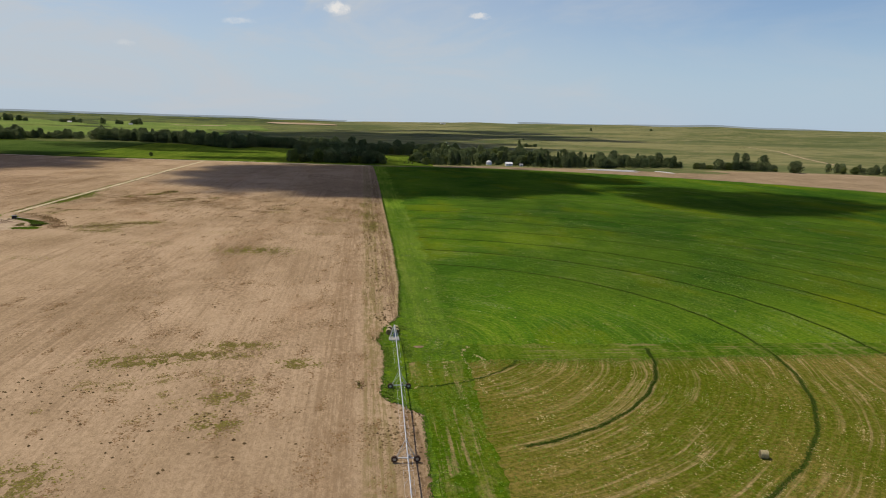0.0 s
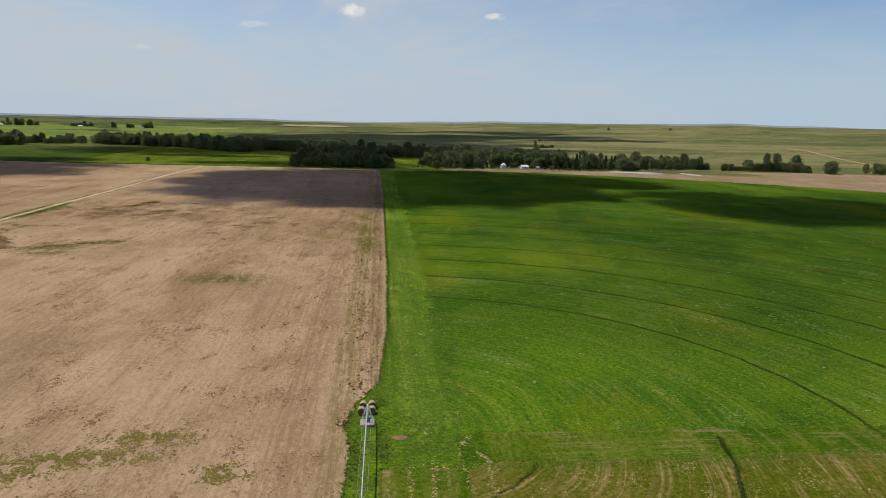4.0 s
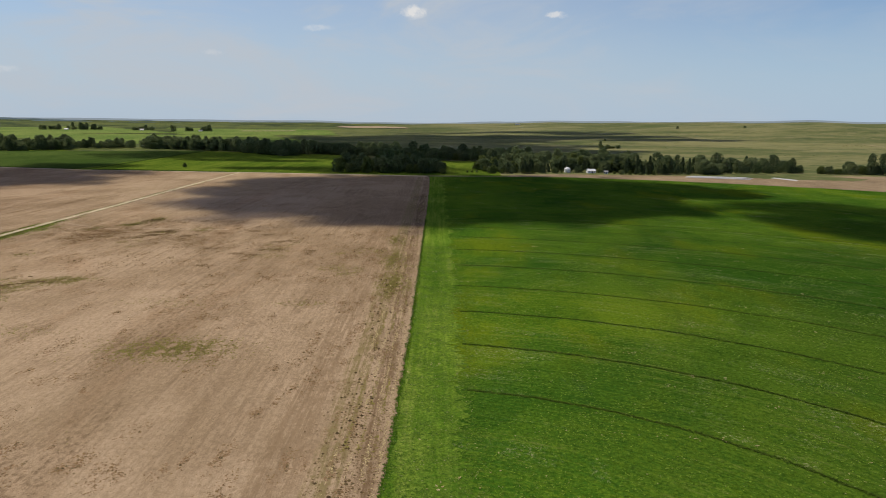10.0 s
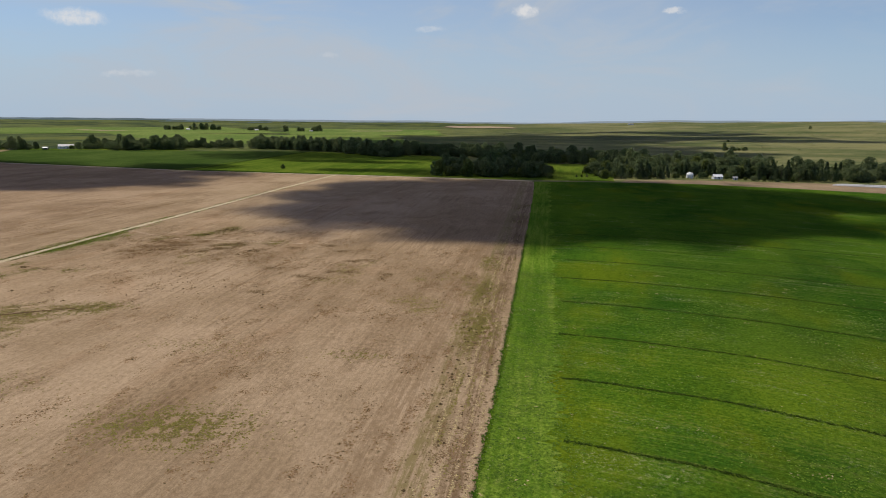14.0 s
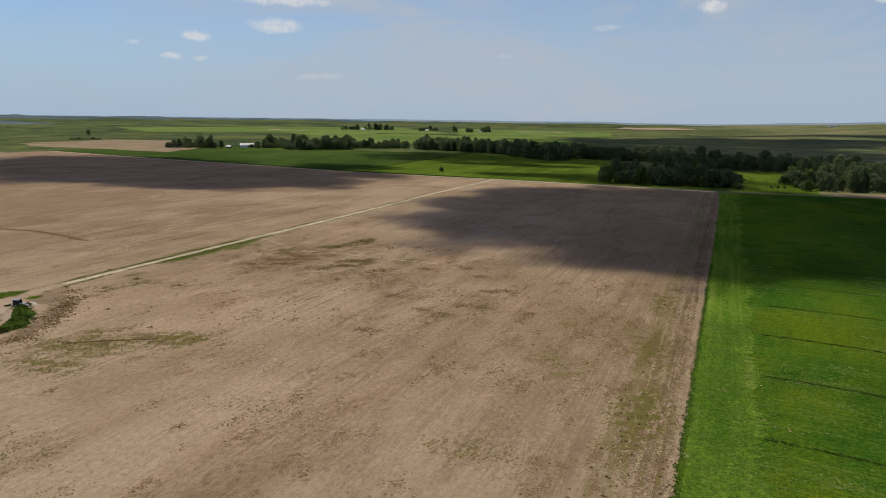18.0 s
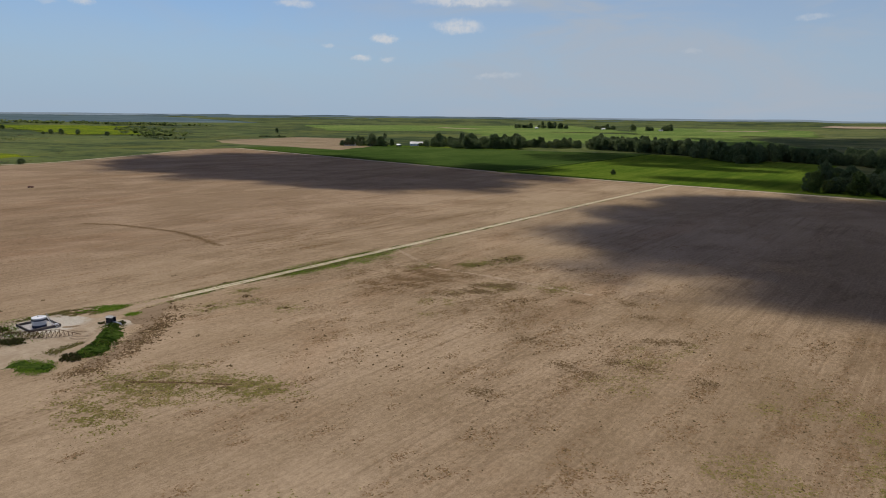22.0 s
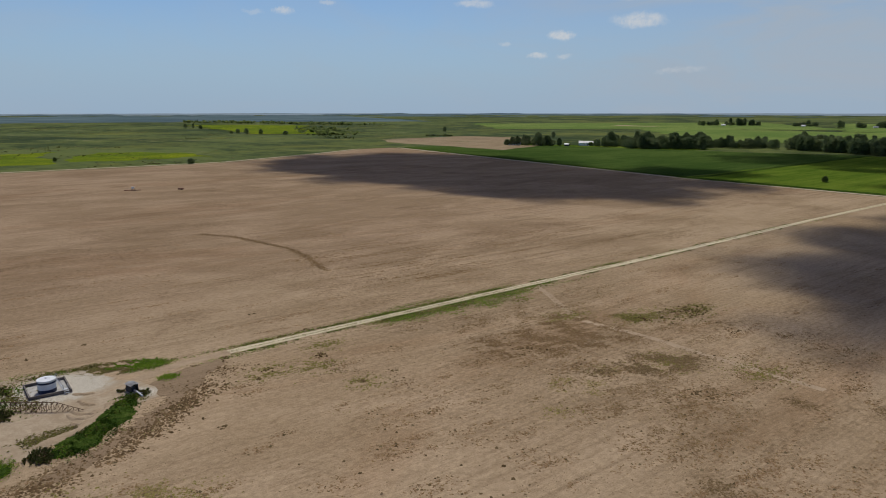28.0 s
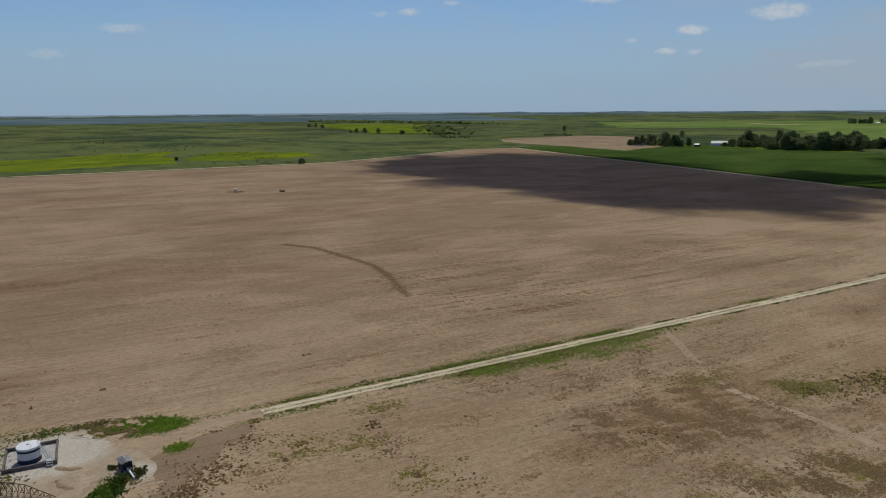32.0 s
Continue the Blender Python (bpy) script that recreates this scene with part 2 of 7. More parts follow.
    seam = n.math("ADD", n.math("MULTIPLY", n.noise(n.place((1.0, 0.02, 1.0)), 1.3, 3, 0.7), 0.4), n.math("MULTIPLY", n.noise(n.place((1.0, 0.4, 1.0)), 0.6, 8, 0.84), 0.6))
    for x0, x1, power, weed in ((0.8, 6.4, 0.85, rgb(0.215, 0.170, 0.070)), (8.2, 11.4, 0.8, rgb(0.165, 0.105, 0.055)), (-8.5, -1.0, 0.6, rgb(0.230, 0.155, 0.085))):
        strip = n.math("MULTIPLY", n.ramp(across, x0 - 0.8, x0 + 0.8), n.ramp(across, x1 + 0.8, x1 - 0.8))
        c = n.mix(n.math("MULTIPLY", strip, n.ramp(seam, 0.44, 0.55, 0.0, power)), c, weed)
    n.links.new(c, b.inputs["Base Color"])
    relief(n, b, n.math("ADD", fine, n.math("ADD", n.math("MULTIPLY", clod, 1.6), n.math("MULTIPLY", crumbs, 0.8))), 0.6, 0.17)
    return m


def crop_material(name, lush, mid, straw, rings=False, straws=0.3, scale=1.0, rows=(1.0, 0.035, 1.0)):
    """Leafy crop. rings: swaths that run round the pivot. rows: how the straw rows are drawn out."""
    m, n, b = material(name, 1.0, 0.0)
    p = n.place()
    broad = n.noise(n.place((1.0, 0.6, 1.0)), 0.016 * scale, 5, 0.6, 0.5)
    strips = n.noise(n.place((1.0, 0.08, 1.0)), 0.22 * scale, 4, 0.6)
    leaf = n.noise(p, 1.1, 6, 0.75)
    if rings:
        off = n.add("ShaderNodeVectorMath", {0: p, 1: (PIVOT[0], PIVOT[1], 0)}, operation="SUBTRACT").outputs[0]
        off = n.add("ShaderNodeVectorMath", {0: off, 1: (1, 1, 0)}, operation="MULTIPLY").outputs[0]
        rad = n.add("ShaderNodeVectorMath", {0: off}, operation="LENGTH").outputs[1]
        bend = n.math("MULTIPLY", n.noise(p, 0.02, 2), 9.0)
        ring = n.add("ShaderNodeCombineXYZ", {0: n.math("ADD", rad, bend), 1: n.math("MULTIPLY", n.noise(p, 0.03, 1), 3.0), 2: 0.0}).outputs[0]
        strips = n.noise(ring, 0.95 if straws > 0.8 else 0.8, 5, 0.7)
    v = n.math("ADD", n.math("MULTIPLY", broad, 0.38), n.math("ADD", n.math("MULTIPLY", strips, 0.27), n.math("MULTIPLY", leaf, 0.36)))
    c = n.mix(n.ramp(v, 0.42, 0.59), lush, mid)
    dry = n.ramp(n.math("ADD", n.math("MULTIPLY", strips, 0.75 if straws > 0.8 else 0.55), n.math("MULTIPLY", n.noise(p, 0.5, 6, 0.8), 0.25 if straws > 0.8 else 0.45)), 0.50, 0.62 if straws > 0.8 else 0.68, 0.0, straws)
    c = n.mix(n.math("MULTIPLY", dry, n.ramp(n.noise(p, 0.03 * scale, 4, 0.6), 0.36, 0.6)), c, straw)
    if rings and straws < 0.8:
        c = n.mix(n.ramp(n.noise(n.place((1.0, 0.5, 1.0), 35), 0.018, 5, 0.62), 0.51, 0.64, 0.0, 0.55), c, rgb(0.155, 0.198, 0.010))
        # crop darker and bluer to the east, some of it lens falloff put in
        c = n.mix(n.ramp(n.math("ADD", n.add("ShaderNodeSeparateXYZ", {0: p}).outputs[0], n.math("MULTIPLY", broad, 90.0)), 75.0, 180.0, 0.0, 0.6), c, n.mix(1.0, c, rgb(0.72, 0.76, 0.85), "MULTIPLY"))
        # thin dull stands, and flecks of flowering or dried stems in loose groups
        c = n.mix(n.ramp(n.noise(n.place((1.0, 0.6, 1.0), 50), 0.013, 6, 0.66, 0.8), 0.50, 0.62, 0.0, 0.6), c, n.mix(1.0, c, rgb(0.74, 0.76, 0.95), "MULTIPLY"))
        at = n.add("ShaderNodeSeparateXYZ", {0: p})
        south = n.math("ADD", at.outputs[1], n.math("MULTIPLY", n.math("SUBTRACT", broad, 0.5), 120.0))
        c = n.mix(n.ramp(south, 238.0, 185.0, 0.0, 0.8), c, n.mix(1.0, c, rgb(1.60, 1.42, 1.15), "MULTIPLY"))
        # duller crop in the east, again with some lens falloff in the green
        dull = n.math("MULTIPLY", n.math("MULTIPLY", n.ramp(south, 205.0, 245.0), n.ramp(south, 560.0, 480.0)), n.ramp(n.math("ADD", at.outputs[0], n.math("MULTIPLY", broad, 40.0)), 48.0, 90.0))
        c = n.mix(n.math("MULTIPLY", dull, 0.5), c, n.mix(1.0, c, rgb(0.78, 0.76, 0.9), "MULTIPLY"))
        # a broad bright yellow-green stand across the middle, with darker lush ground round it
        mid_ = n.add("ShaderNodeVectorMath", {0: p, 1: (62, 322, 0)}, operation="SUBTRACT").outputs[0]
        mid_ = n.add("ShaderNodeVectorMath", {0: mid_, 1: (0.020, 0.034, 0)}, operation="MULTIPLY").outputs[0]
        stand = n.math("ADD", n.add("ShaderNodeVectorMath", {0: mid_}, operation="LENGTH").outputs[1], n.math("MULTIPLY", n.math("SUBTRACT", n.noise(p, 0.035, 5, 0.65), 0.5), 1.8))
        c = n.mix(n.ramp(stand, 1.25, 0.35, 0.0, 0.8), c, n.mix(1.0, c, rgb(1.55, 1.32, 1.0), "MULTIPLY"))
        lush_ = n.noise(n.place((1.0, 0.55, 1.0), 25), 0.028, 5, 0.66, 0.9)
        c = n.mix(n.ramp(lush_, 0.53, 0.63, 0.0, 0.7), c, n.mix(1.0, c, rgb(0.62, 0.74, 0.85), "MULTIPLY"))
        flecks = n.math("MULTIPLY", n.math("MULTIPLY", n.ramp(n.noise(ring, 0.11, 5, 0.72, 0.5), 0.50, 0.62), n.ramp(n.noise(n.place((1.0, 0.6, 1.0), 10), 0.045, 5, 0.7, 0.6), 0.48, 0.60)), n.ramp(n.noise(p, 1.2, 6, 0.86), 0.52, 0.62, 0.0, 0.95))
        c = n.mix(flecks, c, rgb(0.38, 0.38, 0.19))
    if not rings and 0.4 < straws < 0.5:
        # pale wheelings along the headland
        lane = n.math("ADD", n.math("MULTIPLY", n.noise(n.place((1.0, 0.012, 1.0)), 0.55, 3, 0.7), 0.7), n.math("MULTIPLY", n.noise(p, 0.8, 6, 0.82), 0.3))
        c = n.mix(n.ramp(lane, 0.50, 0.60, 0.0, 0.5), c, n.mix(1.0, c, rgb(1.5, 1.28, 1.8), "MULTIPLY"))
        c = n.mix(n.ramp(lane, 0.47, 0.38, 0.0, 0.6), c, n.mix(1.0, c, rgb(0.66, 0.76, 0.75), "MULTIPLY"))
    if not rings and straws > 0.75:
        # straw streaks left along the drive rows of the mower
        lane = n.math("ADD", n.math("MULTIPLY", n.noise(n.place(rows, -4), 0.7, 4, 0.7), 0.75), n.math("MULTIPLY", n.noise(p, 0.9, 5, 0.8), 0.25))
        c = n.mix(n.math("MULTIPLY", n.ramp(lane, 0.51, 0.60, 0.0, 0.8), n.ramp(n.noise(p, 0.05, 4, 0.65), 0.42, 0.56)), c, straw)
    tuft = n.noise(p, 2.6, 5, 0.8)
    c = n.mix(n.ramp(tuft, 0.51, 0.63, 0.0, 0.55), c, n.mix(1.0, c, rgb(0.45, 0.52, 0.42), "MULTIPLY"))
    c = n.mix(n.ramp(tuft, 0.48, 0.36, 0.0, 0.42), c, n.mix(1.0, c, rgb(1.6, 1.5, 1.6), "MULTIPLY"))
    # shade in canopy hollows and light on tops put into colour, besides the bump
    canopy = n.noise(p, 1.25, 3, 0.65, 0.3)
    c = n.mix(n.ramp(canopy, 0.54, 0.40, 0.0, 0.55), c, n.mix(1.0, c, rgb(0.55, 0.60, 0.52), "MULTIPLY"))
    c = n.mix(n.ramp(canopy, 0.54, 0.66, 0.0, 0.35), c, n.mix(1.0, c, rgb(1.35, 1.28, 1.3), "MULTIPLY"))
    n.links.new(c, b.inputs["Base Color"])
    relief(n, b, n.math("ADD", n.math("MULTIPLY", canopy, 2.0), n.math("ADD", leaf, tuft)), 0.8, 0.28)
    return m


def leaf_material(name, a, b_, dry=None, amount=0.0, glow=0.3, spec=0.08):
    m, n, b = material(name, 0.8, spec)
    r = n.add("ShaderNodeNewGeometry").outputs["Random Per Island"]
    c = n.mix(r, a, b_)
    if dry:
        c = n.mix(n.ramp(n.math("FRACT", n.math("MULTIPLY", r, 7.31)), 1 - amount, 1 - amount + 0.01), c, dry)
    o = n.add("ShaderNodeObjectInfo").outputs["Random"]
    c = n.mix(1.0, c, n.mix(o, rgb(0.72, 0.78, 0.7), rgb(1.25, 1.18, 1.1)), "MULTIPLY")
    n.links.new(c, b.inputs["Base Color"])
    thru = n.add("ShaderNodeBsdfTranslucent", {"Color": c}).outputs[0]
    both = n.add("ShaderNodeMixShader", {0: glow, 1: b.outputs[0], 2: thru}).outputs[0]
    n.links.new(both, n.nodes["Material Output"].inputs[0])
    return m


def plain_material(name, a, b_, rough=0.7, metal=0.0, scale=0.8, spec=0.3):
    m, n, b = material(name, rough, spec)
    p = n.add("ShaderNodeTexCoord").outputs["Object"]
    big, small = n.noise(p, scale, 4, 0.6), n.noise(p, scale * 9, 5, 0.7)
    v = n.math("ADD", n.math("MULTIPLY", big, 0.6), n.math("MULTIPLY", small, 0.4))
    n.links.new(n.mix(n.ramp(v, 0.35, 0.65), a, b_), b.inputs["Base Color"])
    b.inputs["Metallic"].default_value = metal
    relief(n, b, small, 0.25, 0.02)
    return m


def yard_material():
    """Smooth tan sand, strewn with pale gravel round the tank and the pump, rutted by wheels."""
    m, n, b = material("yard_sand", 1.0, 0.02)
    p = n.place()
    soft, grit, fine = n.noise(p, 0.22, 6, 0.7, 0.8), n.noise(p, 1.6, 7, 0.8), n.noise(p, 5.0, 5, 0.8)
    c = n.mix(n.ramp(n.math("ADD", n.math("MULTIPLY", soft, 0.6), n.math("MULTIPLY", grit, 0.4)), 0.40, 0.60), rgb(0.36, 0.275, 0.18), rgb(0.47, 0.375, 0.26))
    ruts = n.noise(n.place((1.0, 0.12, 1.0), 28), 1.2, 4, 0.7, 1.2)
    c = n.mix(n.math("MULTIPLY", n.ramp(ruts, 0.52, 0.64, 0.0, 0.6), n.ramp(soft, 0.45, 0.6)), c, rgb(0.26, 0.19, 0.12))
    spill = n.math("ADD", n.math("MULTIPLY", soft, 9.0), n.math("MULTIPLY", grit, 4.0))
    stones = n.mix(n.ramp(fine, 0.38, 0.62), rgb(0.40, 0.35, 0.27), rgb(0.66, 0.61, 0.50))
    stones = n.mix(n.ramp(n.noise(p, 0.5, 6, 0.8), 0.56, 0.68, 0.0, 0.7), stones, rgb(0.30, 0.26, 0.16))
    for x, y, flat_, r in ((-181.5, 350.5, 0.8, 7.2), (-168.3, 363.6, 1.0, 1.8)):
        off = n.add("ShaderNodeVectorMath", {0: p, 1: (x, y, 0)}, operation="SUBTRACT").outputs[0]
        off = n.add("ShaderNodeVectorMath", {0: off, 1: (1, flat_, 0)}, operation="MULTIPLY").outputs[0]
        far = n.add("ShaderNodeVectorMath", {0: off}, operation="LENGTH").outputs[1]
        c = n.mix(n.ramp(n.math("ADD", far, spill), r + 8.6, r + 5.4, 0.0, 0.92), c, stones)
    n.links.new(c, b.inputs["Base Color"])
    relief(n, b, n.math("ADD", grit, n.math("ADD", fine, ruts)), 0.6, 0.1)
    return m


PIVOT = (8.5, 169.5)                                   # the hub of the irrigator
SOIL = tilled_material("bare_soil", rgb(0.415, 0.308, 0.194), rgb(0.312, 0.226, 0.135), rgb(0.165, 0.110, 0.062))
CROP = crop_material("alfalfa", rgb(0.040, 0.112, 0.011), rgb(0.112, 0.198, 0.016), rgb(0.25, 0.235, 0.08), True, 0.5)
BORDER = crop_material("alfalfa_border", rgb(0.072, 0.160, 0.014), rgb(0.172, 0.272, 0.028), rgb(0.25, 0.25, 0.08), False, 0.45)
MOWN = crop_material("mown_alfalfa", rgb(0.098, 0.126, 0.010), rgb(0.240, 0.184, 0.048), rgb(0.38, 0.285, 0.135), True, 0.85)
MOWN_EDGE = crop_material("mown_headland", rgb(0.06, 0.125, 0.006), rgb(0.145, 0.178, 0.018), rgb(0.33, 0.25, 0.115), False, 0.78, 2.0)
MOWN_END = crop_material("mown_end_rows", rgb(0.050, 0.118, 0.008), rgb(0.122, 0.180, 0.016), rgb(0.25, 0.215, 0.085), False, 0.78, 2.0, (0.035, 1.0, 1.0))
DARKCROP = crop_material("young_corn", rgb(0.042, 0.078, 0.017), rgb(0.084, 0.126, 0.030), rgb(0.08, 0.105, 0.03), False, 0.2, 0.6)
CANOLA = crop_material("yellow_green_crop", rgb(0.095, 0.150, 0.020), rgb(0.250, 0.290, 0.020), rgb(0.075, 0.115, 0.022), False, 0.85, 1.2)
MEADOW = crop_material("lush_meadow", rgb(0.066, 0.118, 0.014), rgb(0.150, 0.205, 0.026), rgb(0.19, 0.20, 0.05), False, 0.3, 0.5)
# far green made lighter, the haze over it taken into the colour
FARGREEN = crop_material("far_green_crop", rgb(0.125, 0.195, 0.050), rgb(0.21, 0.265, 0.075), rgb(0.2, 0.2, 0.1), False, 0.3, 0.3)
STUBBLE = soil_material("stubble", rgb(0.37, 0.285, 0.175), rgb(0.285, 0.212, 0.128), rgb(0.19, 0.135, 0.078))
FALLOW = soil_material("brown_fallow", rgb(0.37, 0.28, 0.175), rgb(0.27, 0.20, 0.12), rgb(0.165, 0.12, 0.07))
SAND = soil_material("pale_dirt", rgb(0.47, 0.37, 0.25), rgb(0.38, 0.285, 0.185), rgb(0.25, 0.18, 0.11))
HOLLOW = yard_material()
BANKGRASS = crop_material("bank_grass", rgb(0.024, 0.050, 0.008), rgb(0.072, 0.112, 0.020), rgb(0.13, 0.12, 0.04), False, 0.7, 6.0)
DRIVE = soil_material("worn_drive", rgb(0.56, 0.46, 0.33), rgb(0.48, 0.385, 0.27), rgb(0.29, 0.22, 0.145))
TRAIL = soil_material("trodden_soil", rgb(0.475, 0.36, 0.237), rgb(0.39, 0.29, 0.187), rgb(0.26, 0.185, 0.112))
DAMP = soil_material("dark_damp_soil", rgb(0.32, 0.232, 0.146), rgb(0.262, 0.186, 0.114), rgb(0.155, 0.105, 0.06))
RUT = soil_material("packed_track", rgb(0.72, 0.63, 0.43), rgb(0.61, 0.525, 0.345), rgb(0.42, 0.345, 0.21))


def prairie_material():
    m, n, b = material("prairie_grass", 0.95, 0.05)
    p = n.place()
    east = n.ramp(n.add("ShaderNodeSeparateXYZ", {0: p}).outputs[0], -700.0, 300.0)
    broad = n.noise(p, 0.0018, 6, 0.62, 0.8)
    mid = n.noise(n.place((0.5, 1.0, 1.0), 15), 0.010, 8, 0.72, 0.6)
    fine = n.noise(p, 0.05, 7, 0.78)
    v = n.math("ADD", n.math("MULTIPLY", broad, 0.38), n.math("ADD", n.math("MULTIPLY", mid, 0.37), n.math("MULTIPLY", fine, 0.25)))
    green = n.mix(n.ramp(v, 0.44, 0.56), rgb(0.028, 0.046, 0.013), rgb(0.112, 0.138, 0.036))
    olive = n.mix(n.ramp(v, 0.43, 0.57), rgb(0.090, 0.112, 0.036), rgb(0.215, 0.205, 0.085))
    green = n.mix(n.ramp(n.noise(n.place((1.0, 0.7, 1.0), 20), 0.006, 7, 0.72), 0.48, 0.64, 0.0, 0.75), green, rgb(0.150, 0.158, 0.032))
    c = n.mix(east, green, olive)
    # worn tan slopes and dark shrubby hollows
    c = n.mix(n.ramp(n.math("ADD", n.math("MULTIPLY", mid, 0.55), n.math("MULTIPLY", fine, 0.45)), 0.55, 0.66, 0.0, 0.65), c, rgb(0.30, 0.25, 0.14))
    c = n.mix(n.ramp(n.noise(n.place((0.6, 1.0, 1.0), -25), 0.014, 8, 0.78, 0.5), 0.53, 0.66, 0.0, 0.75), c, rgb(0.042, 0.064, 0.020))
    c = n.mix(n.ramp(n.noise(p, 0.11, 6, 0.8), 0.60, 0.70, 0.0, 0.6), c, rgb(0.045, 0.065, 0.020))
    n.links.new(c, b.inputs["Base Color"])
    relief(n, b, n.math("ADD", fine, mid), 0.5, 0.8)
    return m


GRASS = prairie_material()
WEED = leaf_material("weed_leaves", rgb(0.17, 0.165, 0.035), rgb(0.27, 0.23, 0.075), rgb(0.28, 0.19, 0.10), 0.4, 0.15)
LUSH = leaf_material("lush_grass", rgb(0.09, 0.18, 0.012), rgb(0.24, 0.36, 0.035), rgb(0.28, 0.26, 0.08), 0.08, 0.35)
ALFALFA = leaf_material("alfalfa_leaves", rgb(0.048, 0.115, 0.010), rgb(0.190, 0.300, 0.034), rgb(0.34, 0.34, 0.15), 0.03)
TALL = leaf_material("rank_growth", rgb(0.038, 0.076, 0.008), rgb(0.090, 0.145, 0.020))
SCRUB = leaf_material("dull_scrub", rgb(0.060, 0.068, 0.020), rgb(0.125, 0.128, 0.040), rgb(0.15, 0.11, 0.06), 0.2, 0.15)
STRAW = leaf_material("dry_straw", rgb(0.33, 0.27, 0.12), rgb(0.56, 0.48, 0.27), glow=0.1)
CLOD = leaf_material("soil_clods", rgb(0.140, 0.097, 0.055), rgb(0.285, 0.203, 0.125), glow=0.0, spec=0.0)
DARKCLOD = leaf_material("dark_clods", rgb(0.070, 0.048, 0.026), rgb(0.165, 0.115, 0.064), glow=0.0, spec=0.0)
DEAD = leaf_material("dead_weeds", rgb(0.155, 0.100, 0.055), rgb(0.280, 0.190, 0.112), rgb(0.20, 0.140, 0.06), 0.15, 0.1, 0.0)
GREENWEED = leaf_material("green_weeds", rgb(0.135, 0.130, 0.028), rgb(0.240, 0.220, 0.052), rgb(0.18, 0.125, 0.065), 0.25, 0.12)
# blue lifted in these leaves to stand for haze over distant woods
LEAF_A = leaf_material("cottonwood_leaves", rgb(0.095, 0.138, 0.068), rgb(0.250, 0.298, 0.142), glow=0.5)
LEAF_B = leaf_material("cedar_needles", rgb(0.070, 0.110, 0.058), rgb(0.170, 0.220, 0.110), glow=0.5)
LEAF_C = leaf_material("willow_leaves", rgb(0.105, 0.145, 0.045), rgb(0.235, 0.280, 0.095), glow=0.5)
BARK = plain_material("bark", rgb(0.10, 0.08, 0.06), rgb(0.2, 0.165, 0.125), 0.95)
ZINC = plain_material("galvanised_steel", rgb(0.55, 0.56, 0.57), rgb(0.72, 0.73, 0.74), 0.45, 0.6)
RUBBER = plain_material("muddy_rubber", rgb(0.05, 0.03, 0.021), rgb(0.11, 0.066, 0.046), 0.9)
WHITE = plain_material("white_paint", rgb(0.72, 0.73, 0.73), rgb(0.84, 0.84, 0.83), 0.5)
BLUEBAND = plain_material("navy_paint", rgb(0.02, 0.03, 0.06), rgb(0.04, 0.05, 0.09), 0.5)
DARK = plain_material("dark_machine_paint", rgb(0.02, 0.022, 0.028), rgb(0.05, 0.05, 0.055), 0.6)
ROOF = plain_material("weathered_sheet_steel", rgb(0.24, 0.24, 0.25), rgb(0.42, 0.42, 0.43), 0.55, 0.4)
REDROOF = plain_material("rusty_red_roof", rgb(0.24, 0.09, 0.06), rgb(0.35, 0.16, 0.11), 0.7)
CONCRETE = plain_material("concrete", rgb(0.36, 0.34, 0.30), rgb(0.52, 0.49, 0.44), 0.9)
CURB = plain_material("dark_liner", rgb(0.10, 0.085, 0.075), rgb(0.2, 0.17, 0.15), 0.9)
RUST = plain_material("rusty_steel", rgb(0.10, 0.06, 0.04), rgb(0.20, 0.12, 0.075), 0.85)
FILM = plain_material("silage_film", rgb(0.46, 0.46, 0.44), rgb(0.62, 0.62, 0.60), 0.5)
HAY = plain_material("hay", rgb(0.30, 0.25, 0.12), rgb(0.46, 0.40, 0.22), 0.95, 0.0, 3.0)
# bale ends darker than the wrap, their shade put into the colour
HAYEND = plain_material("hay_end_shaded", rgb(0.14, 0.11, 0.05), rgb(0.26, 0.21, 0.11), 0.95, 0.0, 4.0)
GLASS = plain_material("window_glass", rgb(0.02, 0.025, 0.03), rgb(0.05, 0.06, 0.07), 0.1)
BLUEBOX = plain_material("blue_grey_enamel", rgb(0.14, 0.2, 0.34), rgb(0.22, 0.28, 0.42), 0.5)


def cloud_material():
    m, n, b = material("cloud_vapour", 1.0, 0.0)
    dens = n.add("ShaderNodeAttribute", attribute_name="vapour_depth").outputs["Fac"]
    b.inputs["Base Color"].default_value = rgb(0.9, 0.9, 0.92)
    n.links.new(dens, b.inputs["Alpha"])
    return m


VAPOUR = cloud_material()


# unlit glowing backdrop colour with distance haze painted in
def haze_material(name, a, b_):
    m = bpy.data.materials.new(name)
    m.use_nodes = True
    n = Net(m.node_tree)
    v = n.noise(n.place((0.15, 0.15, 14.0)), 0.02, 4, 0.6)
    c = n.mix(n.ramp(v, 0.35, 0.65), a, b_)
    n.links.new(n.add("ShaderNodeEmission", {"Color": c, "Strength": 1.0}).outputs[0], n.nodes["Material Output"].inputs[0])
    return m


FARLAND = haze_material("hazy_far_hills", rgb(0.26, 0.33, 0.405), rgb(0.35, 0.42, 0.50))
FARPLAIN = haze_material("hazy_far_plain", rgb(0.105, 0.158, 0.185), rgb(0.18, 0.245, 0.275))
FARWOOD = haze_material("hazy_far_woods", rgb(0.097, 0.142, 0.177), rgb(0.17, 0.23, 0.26))


